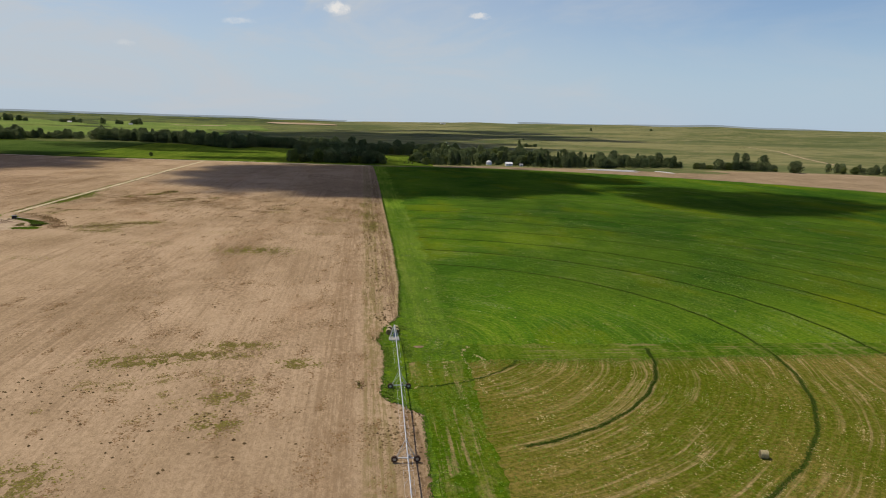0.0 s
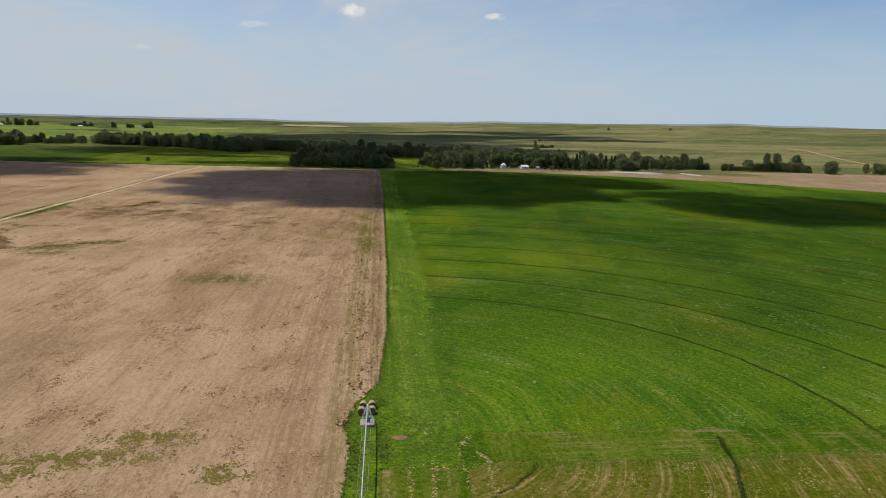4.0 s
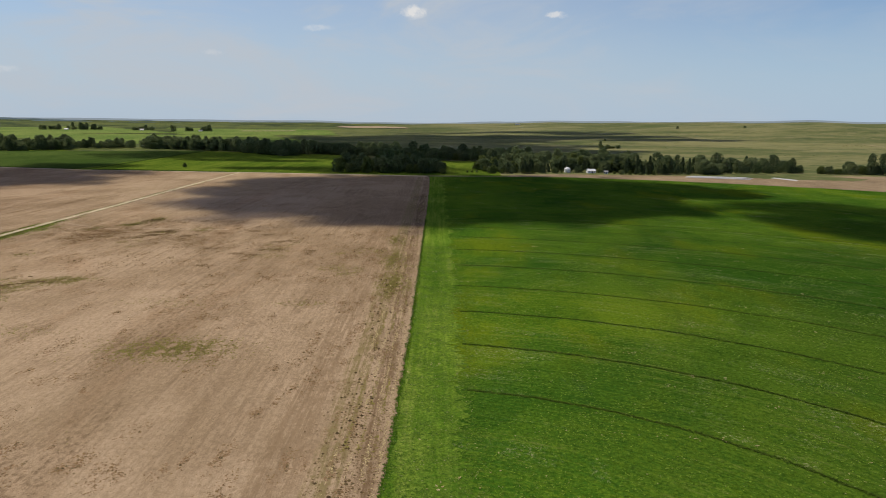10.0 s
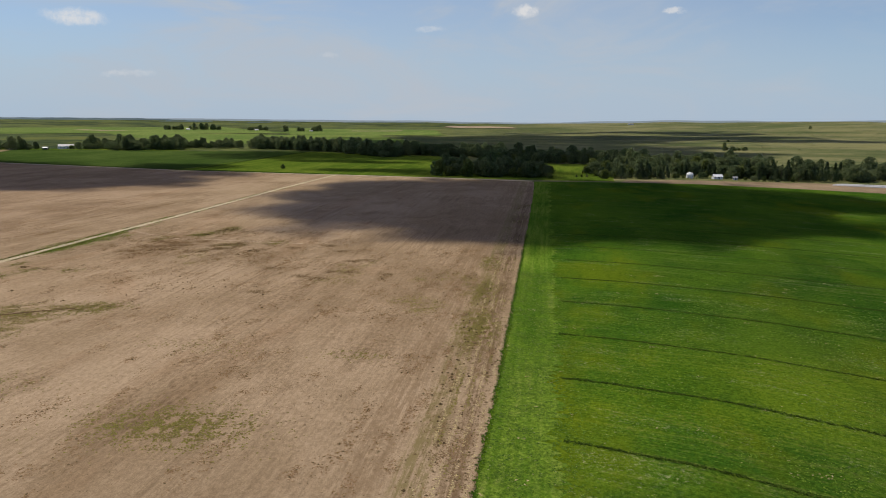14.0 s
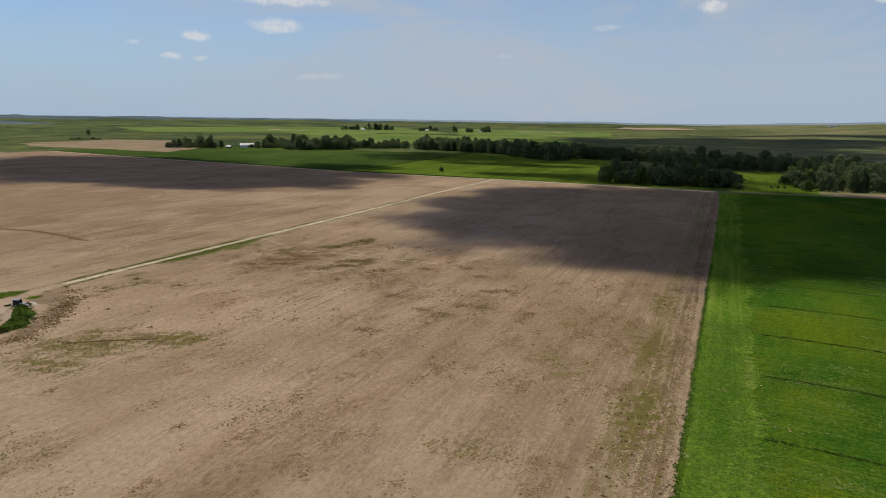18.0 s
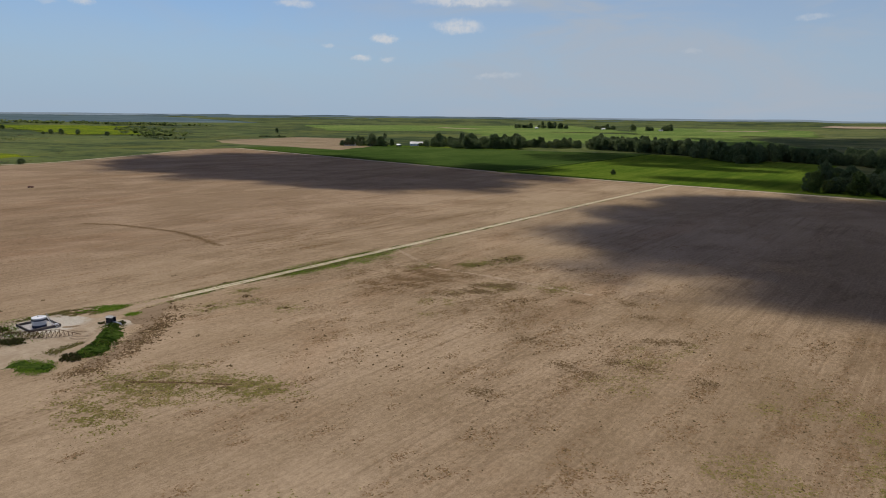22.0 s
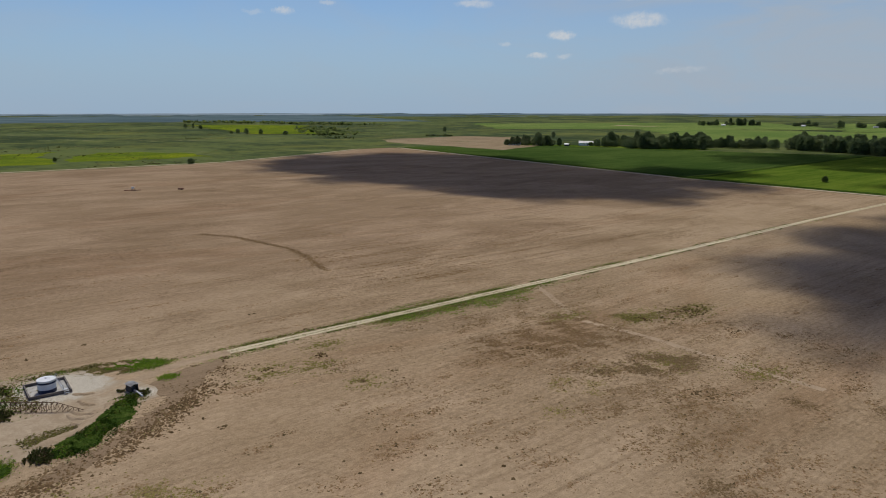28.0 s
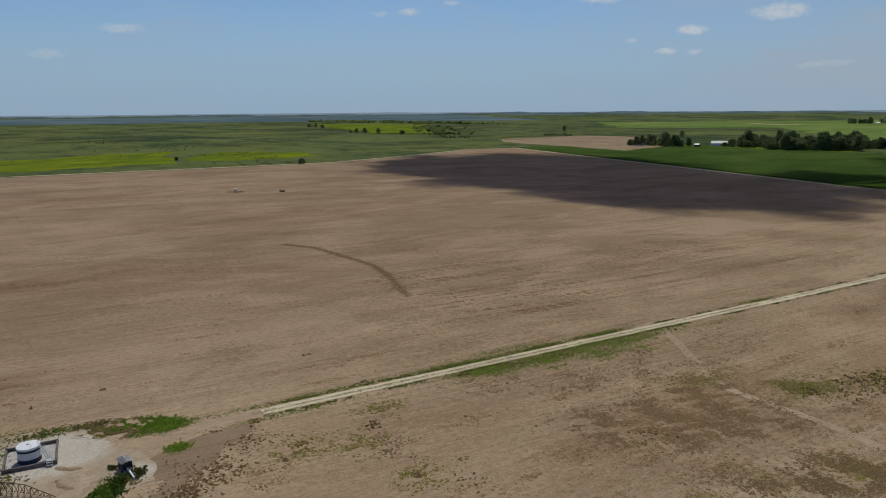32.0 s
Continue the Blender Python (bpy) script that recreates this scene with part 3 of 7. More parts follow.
# ---- ways of building ----
def mesh_ob(name, bm, mat, parent=None, label=""):
    me = bpy.data.meshes.new(name)
    bm.normal_update()
    bm.to_mesh(me)
    bm.free()
    for one in mat if isinstance(mat, (list, tuple)) else [mat]:
        me.materials.append(one)
    ob = new(name, me)
    if parent is not None:
        ob.parent = parent
    if label:
        ob["label"] = label
    return ob


def part(name, bm, mat, parent, label=""):
    return mesh_ob(name, bm, mat, parent, label)


def thing(name, at, label, category, group="", turn=0.0):
    ob = new(name)
    ob.empty_display_size = 0.5
    ob.matrix_basis = pose(*at, 0, 0, turn)
    return tagged(ob, label, category, group)


def box(bm, size, at=(0, 0, 0), turn=(0, 0, 0), bevel=0.0):
    made = bmesh.ops.create_cube(bm, size=1.0, matrix=pose(*at, *turn) @ Matrix.Diagonal((*size, 1)))
    if bevel:
        edges = {e for v in made["verts"] for e in v.link_edges}
        bmesh.ops.bevel(bm, geom=list(edges), offset=bevel, segments=2, affect="EDGES", profile=0.6)
    return made


def rod(bm, a, b, r0, r1=None, seg=8, caps=True):
    a, b = Vector(a), Vector(b)
    m = Matrix.Translation((a + b) / 2) @ (b - a).to_track_quat("Z", "Y").to_matrix().to_4x4()
    return bmesh.ops.create_cone(bm, cap_ends=caps, segments=seg, radius1=r0, radius2=r0 if r1 is None else r1, depth=(b - a).length, matrix=m)


def lathe(bm, profile, seg=24, at=(0, 0, 0)):
    """Turns (radius, height) pairs round z."""
    rings = []
    for r, z in profile:
        rings.append([bm.verts.new((at[0] + r * math.cos(2 * math.pi * i / seg), at[1] + r * math.sin(2 * math.pi * i / seg), at[2] + z)) for i in range(seg)])
    for lo, hi in zip(rings, rings[1:]):
        for i in range(seg):
            j = (i + 1) % seg
            bm.faces.new((lo[i], lo[j], hi[j], hi[i]))
    bm.faces.new(rings[-1])
    bm.faces.new(rings[0][::-1])


def step(x, a, b):
    u = np.clip((x - a) / (b - a), 0, 1)
    return u * u * (3 - 2 * u)


_waves = [(np.random.RandomState(k).uniform(0, 6.28), 6.283 / l, a, d) for k, (l, a, d) in enumerate([(1500, 1.0, 0.4), (1100, 0.8, 2.0), (760, 0.6, 1.2), (520, 0.45, 2.7), (390, 0.32, 0.1), (300, 0.22, 1.7)])]


def height(x, y):
    """The land: level round the fields, rolling and slowly rising beyond them."""
    x, y = np.asarray(x, float), np.asarray(y, float)
    dx, dy = x + 60, y - 250
    d = np.hypot(dx, dy)
    az = np.degrees(np.arctan2(dx, dy))
    rise = 22 * step(d, 1700, 4700)
    east = step(az, -8, 32) * (1 - step(az, 100, 160))
    rise = rise + 42 * east * step(d, 900, 3600)
    roll = sum(a * np.sin(f * (x * np.cos(t) + y * np.sin(t)) + ph) for ph, f, a, t in _waves)
    return rise + roll * 3.6 * step(d, 1350, 2600) * (0.16 + 0.84 * step(az, -30, 12))


def raw_mesh(name, verts, faces, mat):
    """A mesh from arrays: verts (n, 3), faces (m, k)."""
    me = bpy.data.meshes.new(name)
    k = faces.shape[1]
    me.vertices.add(len(verts))
    me.vertices.foreach_set("co", np.asarray(verts, np.float32).ravel())
    me.loops.add(faces.size)
    me.loops.foreach_set("vertex_index", np.asarray(faces, np.int32).ravel())
    me.polygons.add(len(faces))
    me.polygons.foreach_set("loop_start", np.arange(0, faces.size, k, dtype=np.int32))
    me.update(calc_edges=True)
    me.materials.append(mat)
    return me


def grid_faces(nu, nv):
    i, j = np.meshgrid(np.arange(nu - 1), np.arange(nv - 1), indexing="ij")
    a = i * nv + j
    return np.stack([a, a + nv, a + nv + 1, a + 1], -1).reshape(-1, 4)


def sheet(name, a, b, c, d, mat, lift, n=(40, 12), rag=6.0, label="", category="field"):
    """A four-sided field draped over the land, with uneven borders."""
    a, b, c, d = (np.array(p, float) for p in (a, b, c, d))
    u, v = np.meshgrid(np.linspace(0, 1, n[0]), np.linspace(0, 1, n[1]), indexing="ij")
    u, v = u[..., None], v[..., None]
    p = (1 - v) * ((1 - u) * a + u * b) + v * ((1 - u) * d + u * c)
    p = p.reshape(-1, 2)
    p = p + rag * np.stack([np.sin(p[:, 1] / 23 + a[0]) + 0.6 * np.sin(p[:, 1] / 9.1), np.sin(p[:, 0] / 31 + a[1]) + 0.6 * np.sin(p[:, 0] / 12.7)], -1)
    z = height(p[:, 0], p[:, 1]) + lift
    return tagged(new(name, raw_mesh(name, np.c_[p, z], grid_faces(*n), mat)), label, category, kind="structure")


def outline(name, pts, mat, z, label, category):
    """A level field with a free outline and an edge that goes into the ground."""
    bm = bmesh.new()
    top = [bm.verts.new((x, y, z)) for x, y in pts]
    low = [bm.verts.new((x, y, -0.2)) for x, y in pts]
    bm.faces.new(top)
    for i in range(len(pts)):
        j = (i + 1) % len(pts)
        bm.faces.new((top[i], low[i], low[j], top[j]))
    bmesh.ops.recalc_face_normals(bm, faces=bm.faces)
    bmesh.ops.triangulate(bm, faces=[f for f in bm.faces if len(f.verts) > 4])
    return tagged(mesh_ob(name, bm, mat), label, category, kind="structure")


def ragged(pts, stepm, amp, seed):
    """A line of points broken into short uneven pieces."""
    rs, out = np.random.RandomState(seed), []
    for (x0, y0), (x1, y1) in zip(pts, pts[1:]):
        k = max(1, int(math.hypot(x1 - x0, y1 - y0) / stepm))
        for i in range(k):
            u = i / k
            out.append((x0 + (x1 - x0) * u + rs.normal(0, amp), y0 + (y1 - y0) * u + rs.normal(0, amp)))
    return out + [pts[-1]]


def clumps(name, x, y, size, tall, mat, label, category, seed=0, leaves=5, z0=0.0):
    """Many small plants in one mesh: each a tuft of bent leaf blades."""
    rs = np.random.RandomState(seed)
    n = len(x)
    s = np.broadcast_to(size, n) * rs.uniform(0.6, 1.4, n)
    t = np.broadcast_to(tall, n) * rs.uniform(0.6, 1.4, n)
    base = np.stack([x, y, height(x, y) + z0], -1)
    an = rs.uniform(0, 6.283, (n, leaves))
    out = np.stack([np.cos(an), np.sin(an), np.zeros_like(an)], -1)
    side = np.stack([-np.sin(an), np.cos(an), np.zeros_like(an)], -1)
    reach = (s[:, None] * rs.uniform(0.35, 0.75, (n, leaves)))[..., None]
    rise = (t[:, None] * rs.uniform(0.5, 1.0, (n, leaves)))[..., None] * np.array([0, 0, 1.0])
    wid = (s[:, None] * rs.uniform(0.18, 0.34, (n, leaves)))[..., None]
    o = base[:, None, :]
    p0, p1 = o + side * wid * 0.5 + out * reach * 0.1, o - side * wid * 0.5 + out * reach * 0.1
    p2, p3 = o + out * reach + rise - side * wid, o + out * reach * 0.9 + rise + side * wid
    v = np.stack([p0, p1, p2, p3], 2).reshape(-1, 3)
    f = np.arange(len(v)).reshape(-1, 4)
    return tagged(new(name, raw_mesh(name, v, f, mat)), label, category, kind="stuff")


def lumps(name, x, y, size, mat, label, category, seed=0):
    """Many small clods in one mesh: squat uneven lumps half sunk in the soil."""
    rs = np.random.RandomState(seed)
    n = len(x)
    s = (np.broadcast_to(size, n) * rs.uniform(0.5, 1.5, n))[:, None, None]
    dirs = np.array([(1, 0, -0.05), (0, 1, -0.05), (-1, 0, -0.05), (0, -1, -0.05), (0, 0, 0.7)], float)
    v = np.stack([x, y, height(x, y) + 0.05], -1)[:, None, :] + dirs[None] * s * rs.uniform(0.6, 1.2, (n, 5, 1)) * 0.5
    f = np.array([(0, 1, 4), (1, 2, 4), (2, 3, 4), (3, 0, 4)])
    f = (np.arange(n)[:, None, None] * 5 + f[None]).reshape(-1, 3)
    return tagged(new(name, raw_mesh(name, v.reshape(-1, 3), f, mat)), label, category, kind="stuff")


def blotch(spots, seed):
    """Scattered points in soft round patches: x, y, half width, half depth, count."""
    rs = np.random.RandomState(seed)
    p = [np.stack([rs.normal(x, a * 0.55, n), rs.normal(y, b * 0.55, n)], -1) for x, y, a, b, n in spots]
    p = np.concatenate(p)
    return p[:, 0], p[:, 1]


# ---- land and fields ----
def build_ground():
    rings = np.concatenate([np.linspace(0, 1200, 25), np.geomspace(1240, 4880, 70)])
    az = np.radians(np.linspace(0, 360, 361))
    r, t = np.meshgrid(rings, az, indexing="ij")
    x, y = -60 + r * np.sin(t), 250 + r * np.cos(t)
    v = np.stack([x, y, height(x, y)], -1).reshape(-1, 3)
    me = raw_mesh("ground", v, grid_faces(len(rings), len(az)), GRASS)
    for p in me.polygons:
        p.use_smooth = True
    tagged(new("ground", me), "rolling prairie grassland that reaches the horizon", "ground", kind="structure")


build_ground()


def far_ridge(r, high, wave, mat, seed, label, a0=-180, a1=180):
    """A last low line of land at the horizon, a plain backdrop."""
    a = np.radians(np.linspace(a0, a1, 1441))
    rs = np.random.RandomState(seed)
    top = sum(np.sin(a * k + rs.uniform(0, 6.28)) * wave / k ** 0.3 for k in (5, 9, 17, 31, 47, 83, 151, 233))
    x, y = -60 + r * np.sin(a), 250 + r * np.cos(a)
    base = height(x, y)
    v = np.stack([np.stack([x, y, base - 6], -1), np.stack([x, y, base - 6 + np.maximum(high + 6 + top, 1) * np.clip(np.minimum(np.degrees(a) - a0, a1 - np.degrees(a)) / 9 + (a1 - a0 > 350), 0, 1)], -1)], 0).reshape(-1, 3)
    tagged(new("backdrop", raw_mesh("backdrop", v, grid_faces(2, 1441), mat)), label, "backdrop", kind="structure")


# backdrop rings: their glow and blue tones stand for haze
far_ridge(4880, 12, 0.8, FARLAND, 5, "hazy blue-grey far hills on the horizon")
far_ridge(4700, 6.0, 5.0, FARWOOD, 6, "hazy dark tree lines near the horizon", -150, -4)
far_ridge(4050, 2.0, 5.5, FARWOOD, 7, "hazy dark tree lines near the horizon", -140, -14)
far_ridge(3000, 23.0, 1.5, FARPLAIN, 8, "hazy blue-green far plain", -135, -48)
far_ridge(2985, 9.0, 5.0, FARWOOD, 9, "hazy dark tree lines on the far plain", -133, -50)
EDGE = [(9, -300), (11.2, 95), (12.2, 123), (7.5, 129), (4.6, 133), (5.4, 146), (6.2, 158), (4.6, 168), (6.2, 178), (11, 190), (13, 230), (14, 309), (14, 430), (14.5, 690), (12, 812)]
EDGE = ragged(EDGE, 1.2, 0.13, 3)
NORTH = [(12, 812), (-80, 822), (-184, 828), (-343, 837), (-586, 880), (-884, 938)]
WEST = [(-884, 938), (-888, 882), (-824, 772), (-757, 625), (-756, 511), (-757, 417), (-757, 320), (-760, 0), (-760, -300)]
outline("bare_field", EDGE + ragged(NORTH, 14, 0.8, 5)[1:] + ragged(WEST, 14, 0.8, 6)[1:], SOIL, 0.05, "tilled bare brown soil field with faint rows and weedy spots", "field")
RIM = [(12, 812), (60, 821), (104, 826)] + [(PIVOT[0] + 672 * math.cos(radians(a)), PIVOT[1] + 672 * math.sin(radians(a))) for a in range(78, -44, -3)]   # the watered circle
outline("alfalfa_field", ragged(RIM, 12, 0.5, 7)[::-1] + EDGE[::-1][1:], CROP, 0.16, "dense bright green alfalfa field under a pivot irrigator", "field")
outline("alfalfa_border", ragged([(12.5, 812), (13.6, 690), (14.6, 430), (14.6, 309), (13.6, 230), (11.6, 192), (12, 175)], 3, 0.25, 14) + [(float(np.interp(y, [165, 280, 400, 815], [24.5, 26, 27, 25])) + 1.3 * math.sin(y * 1.9) * math.sin(y * 0.61 + 2) + 0.9 * math.sin(y * 4.3) + 1.2 * math.sin(y * 0.23), y) for y in range(166, 815)], BORDER, 0.19, "light green alfalfa headland along the bare soil", "field")
MOWLINE = ragged([(28, 153), (60, 153.5), (100, 155), (140, 156.5), (300, 160)], 1.6, 0.3, 8)
outline("mown_alfalfa", ragged([(22, -250), (22, 60), (23, 120), (25, 153)], 2.0, 0.42, 9)[:-1] + MOWLINE + [(300, -250)], MOWN, 0.22, "mown alfalfa stubble with curved straw-coloured swaths", "field")
outline("mown_end_rows", [(float(x), 152.0) for x in range(24, 301, 4)] + [(float(x), 164.6 + 0.7 * math.sin(x * 0.9) + 0.5 * math.sin(x * 2.3) + 0.004 * x) for x in range(300, 22, -2)], MOWN_END, 0.205, "turning strip of thin alfalfa with straw rows before the mown swaths", "field")
outline("bare_spot", [(14.3 + (1.2 + 0.25 * math.sin(3 * a)) * math.cos(a), 163.1 + (1.0 + 0.2 * math.cos(2 * a)) * math.sin(a)) for a in np.linspace(0, 6.0, 16)], DAMP, 0.23, "small bare brown spot in the alfalfa", "soil")
outline("mown_headland", ragged([(12.0, -240), (12.3, 95), (13.0, 123), (11, 130), (10, 140), (11, 152)], 2, 0.2, 16)[:-1] + ragged([(11, 152), (26, 153.5)], 1.5, 0.3, 17) + [(24.5, 120), (23.5, 60), (23.5, -240)], MOWN_EDGE, 0.21, "mown headland with straw streaks along the bare soil", "field")

# farm land to the north and west
sheet("pasture_clearing", (-90, 834), (85, 832), (110, 1080), (-60, 1090), MEADOW, 0.04, rag=2.0, label="sunlit bright green pasture behind the bare field")
sheet("corn_field", (-900, 950), (-352, 845), (-354, 1262), (-835, 1140), DARKCROP, 0.08, rag=2.5, label="dark green young crop north of the bare field")
sheet("green_meadow", (-352, 842), (-88, 833), (-110, 1190), (-352, 1262), MEADOW, 0.12, rag=2.0, label="light green meadow with a grassy ditch")
# the sunlit edge behind the corn, laid in as a lighter green sheet
sheet("meadow_strip", (-860, 1136), (-560, 1215), (-545, 1262), (-880, 1168), MEADOW, 0.14, rag=3.0, label="strip before the farmstead with sunlight put into its lighter green")
outline("dirt_yard", ragged([(88, 818), (148, 815), (300, 760), (480, 630), (640, 420)], 14, 0.6, 18) + ragged([(760, 880), (560, 902), (407, 886), (345, 866), (290, 868), (226, 864), (150, 868), (96, 850)], 9, 1.4, 19), FALLOW, 0.10, "bare tan dirt strip between crop and shelter belt", "yard")
outline("yard_grass", ragged([(322, 866), (350, 848), (374, 836), (405, 834), (440, 826), (470, 850), (450, 890), (405, 884), (345, 871)], 4, 0.8, 20), GRASS, 0.13, "rough grass between dirt yard and shelter belt", "grass")
sheet("stubble_field", (-1040, 1035), (-735, 1022), (-812, 1204), (-1141, 1095), STUBBLE, 0.10, rag=3.0, label="tan stubble field beside the farmstead")
sheet("stubble_field", (-1145, 1100), (-850, 1190), (-1020, 1375), (-1170, 1325), STUBBLE, 0.13, rag=3.0, label="tan stubble field beyond the farmstead")
sheet("yellow_crop", (-812, 150), (-842, 470), (-1095, 515), (-930, 150), CANOLA, 0.1, (60, 14), 9, "bright yellow-green flowering crop")
sheet("yellow_crop", (-858, 482), (-862, 640), (-965, 662), (-1040, 560), CANOLA, 0.14, (60, 14), 9, "bright yellow-green flowering crop")
sheet("yellow_crop", (-1590, 1050), (-1462, 1150), (-2200, 1500), (-2488, 1197), CANOLA, 0.8, (90, 60), 13, "bright yellow-green flowering crop on the far slope")
sheet("far_field", (-700, 1500), (-200, 1600), (-500, 2300), (-1300, 2100), FARGREEN, 0.8, (90, 60), 9, label="pale green far field beyond the trees")
sheet("far_field", (-1500, 1750), (-800, 2400), (-1300, 2900), (-2000, 2100), FARGREEN, 0.8, (90, 60), 9, label="pale green far field beyond the trees")
sheet("far_field", (-760, 2250), (-300, 2350), (-420, 3000), (-1080, 3000), FARGREEN, 0.9, (90, 60), 9, label="pale green far field before the rise")
sheet("far_fallow", (-720, 2715), (-560, 2830), (-540, 2900), (-705, 2790), SAND, 1.6, label="narrow pale fallow strip in the far fields")
sheet("far_fallow", (-443, 3290), (-110, 3090), (-150, 3560), (-480, 3820), SAND, 2.0, (50, 30), label="pale tan fallow field on the far rise")
sheet("far_fallow", (-1500, 2262), (-1320, 2245), (-1325, 2290), (-1500, 2310), SAND, 1.2, label="narrow pale fallow strip in the far fields")

# dirt track along the pump road: two pale ruts and a low grassy crown
def track(name, line, mat, label, width=3.4, relief_=1.0):
    skirt = 0.5 * relief_
    prof = [(-width / 2 - skirt, 0.05), (-width / 2, 0.12), (-width / 2 + 0.2, 0.09), (-0.16 * width, 0.09), (-0.1 * width, 0.16), (0.1 * width, 0.16), (0.16 * width, 0.09), (width / 2 - 0.2, 0.09), (width / 2, 0.12), (width / 2 + skirt, 0.05)]
    pts = ragged(line, 4.0, 0.10, 11)
    v = []
    for i, (x, y) in enumerate(pts):
        q = Vector(pts[min(i + 1, len(pts) - 1)]) - Vector(pts[max(i - 1, 0)])
        nrm = Vector((q.y, -q.x)).normalized()
        v += [(x + nrm.x * o, y + nrm.y * o, 0.055 + relief_ * (z - 0.05) + height(x, y)) for o, z in prof]
    return tagged(new(name, raw_mesh(name, np.array(v), grid_faces(len(pts), len(prof)), mat)), label, "track", kind="structure")


track("dirt_road", [(-180.6, 386), (-180.5, 430), (-180, 560), (-181.5, 700), (-180, 832)], RUT, "pale two-rut dirt track across the bare field", 2.1, 0.7)
track("pump_drive", [(-172.5, 356), (-174.6, 361.2), (-176.2, 364.4), (-178.4, 369.5), (-180.0, 376), (-180.5, 388)], TRAIL, "worn sandy drive between track and pump", 2.4, 0.5)
track("grassy_ditch", [(-350, 848), (-342, 880), (-349, 1010), (-356, 1245)], BANKGRASS, "dark overgrown ditch between crop and meadow", 5.0, 3.0)
track("prairie_track", [(1010, 1760), (998, 1686), (984, 1572), (872, 1301), (799, 1095)], SAND, "pale worn track over the eastern prairie", 6.0)
track("field_road", [(10, 817), (-80, 827), (-180, 833.5), (-343, 842), (-586, 886), (-884, 944)], DRIVE, "narrow pale dirt track along the field edge", 6.0)
track("field_verge", [(-196, 841), (-343, 851), (-586, 895), (-884, 953)], BANKGRASS, "dark overgrown verge beside the field track", 9.0, 3.5)
track("field_road", [(-895, 884), (-831, 773), (-765, 626), (-764, 511), (-765, 417), (-765, 320), (-768, 0)], DRIVE, "pale dirt track along the field edge", 4.5)


# ---- trees ----
def crown_mesh(name, rs, h, wide, base, leaves, leaf, mat, cone=False):
    """A crown of many small leaf sprays, grouped in boughs with gaps between."""
    boughs, k = [], 84
    for i in range(k):
        u = ((i + rs.uniform(0, 1)) / k) ** 0.85
        z = base + (h * 0.94 - base) * u
        env = (1 - u) ** 0.8 if cone else math.sin(math.pi * min(1, 0.20 + 0.74 * u)) ** 0.62
        a, q = i * 2.4 + rs.uniform(-0.5, 0.5), wide / 2 * env * rs.uniform(0.3, 1.0)
        boughs.append((q * math.cos(a), q * math.sin(a), z, wide * rs.uniform(0.05, 0.115) * (0.5 if cone else 1)))
    b = np.array(boughs)[rs.randint(0, k, leaves)]
    way_ = rs.normal(0, 1, (leaves, 3))
    way_ *= (rs.uniform(0.55, 1.15, leaves) / np.linalg.norm(way_, axis=1))[:, None]
    c = b[:, :3] + way_ * b[:, 3:4] * np.array([1.25, 1.25, 0.95])
    c[:, 2] = np.clip(c[:, 2], base * 0.8, h)
    u, v = rs.normal(0, 1, (leaves, 3)), rs.normal(0, 1, (leaves, 3))
    u /= np.linalg.norm(u, axis=1)[:, None]
    v /= np.linalg.norm(v, axis=1)[:, None]
    s = (leaf * rs.uniform(0.6, 1.4, leaves))[:, None]
    q = np.stack([c - u * s, c - v * s * 0.7, c + u * s, c + v * s * 0.7], 1).reshape(-1, 3)
    return raw_mesh(name, q, np.arange(len(q)).reshape(-1, 4), mat)


def trunk_mesh(name, rs, h, base, thick):
    bm = bmesh.new()
    lean = rs.uniform(-0.04, 0.04, 2) * h
    rod(bm, (0, 0, -0.3), (lean[0] * 0.5, lean[1] * 0.5, base), thick, thick * 0.72, 7)
    rod(bm, (lean[0] * 0.5, lean[1] * 0.5, base - 0.1), (lean[0], lean[1], h * 0.85), thick * 0.7, thick * 0.15, 6)
    for _ in range(4):
        a, z = rs.uniform(0, 6.283), rs.uniform(base * 0.8, h * 0.6)
        rod(bm, (lean[0] * z / h, lean[1] * z / h, z), (math.cos(a) * h * 0.26, math.sin(a) * h * 0.26, z + h * 0.2), thick * 0.35, thick * 0.08, 5)
    me = bpy.data.meshes.new(name)
    bm.to_mesh(me)
    bm.free()
    me.materials.append(BARK)
    return me


KINDS = []
for k, (kind, label, h, wide, base, thick, mat, cone) in enumerate([
        ("cottonwood_tree", "tall dark green cottonwood tree with a broad crown", 15, 12, 1.2, 0.45, LEAF_A, False),
        ("ash_tree", "tall dark green ash tree with an uneven crown", 13, 10, 1.0, 0.40, LEAF_A, False),
        ("elm_tree", "rounded green elm tree in a shelter belt", 10, 9, 0.7, 0.32, LEAF_C, False),
        ("cedar_tree", "dark narrow cedar tree in a shelter belt", 9, 5, 0.6, 0.25, LEAF_B, True),
        ("willow_tree", "pale green willow tree with a loose crown", 11, 9, 0.8, 0.34, LEAF_C, False),
        ("boxelder_tree", "dark green boxelder tree with a low crown", 12, 13, 0.6, 0.42, LEAF_A, False),
        ("spruce_tree", "tall pointed dark green spruce tree", 13, 8.0, 0.5, 0.30, LEAF_B, True)]):
    rs = np.random.RandomState(100 + k)
    KINDS.append((kind, label, crown_mesh("crown", rs, h, wide, base, 1900, 0.55, mat, cone), trunk_mesh("trunk", rs, h, base, thick), crown_mesh("crown", rs, h, wide, base, 2600, 0.45, mat, cone)))


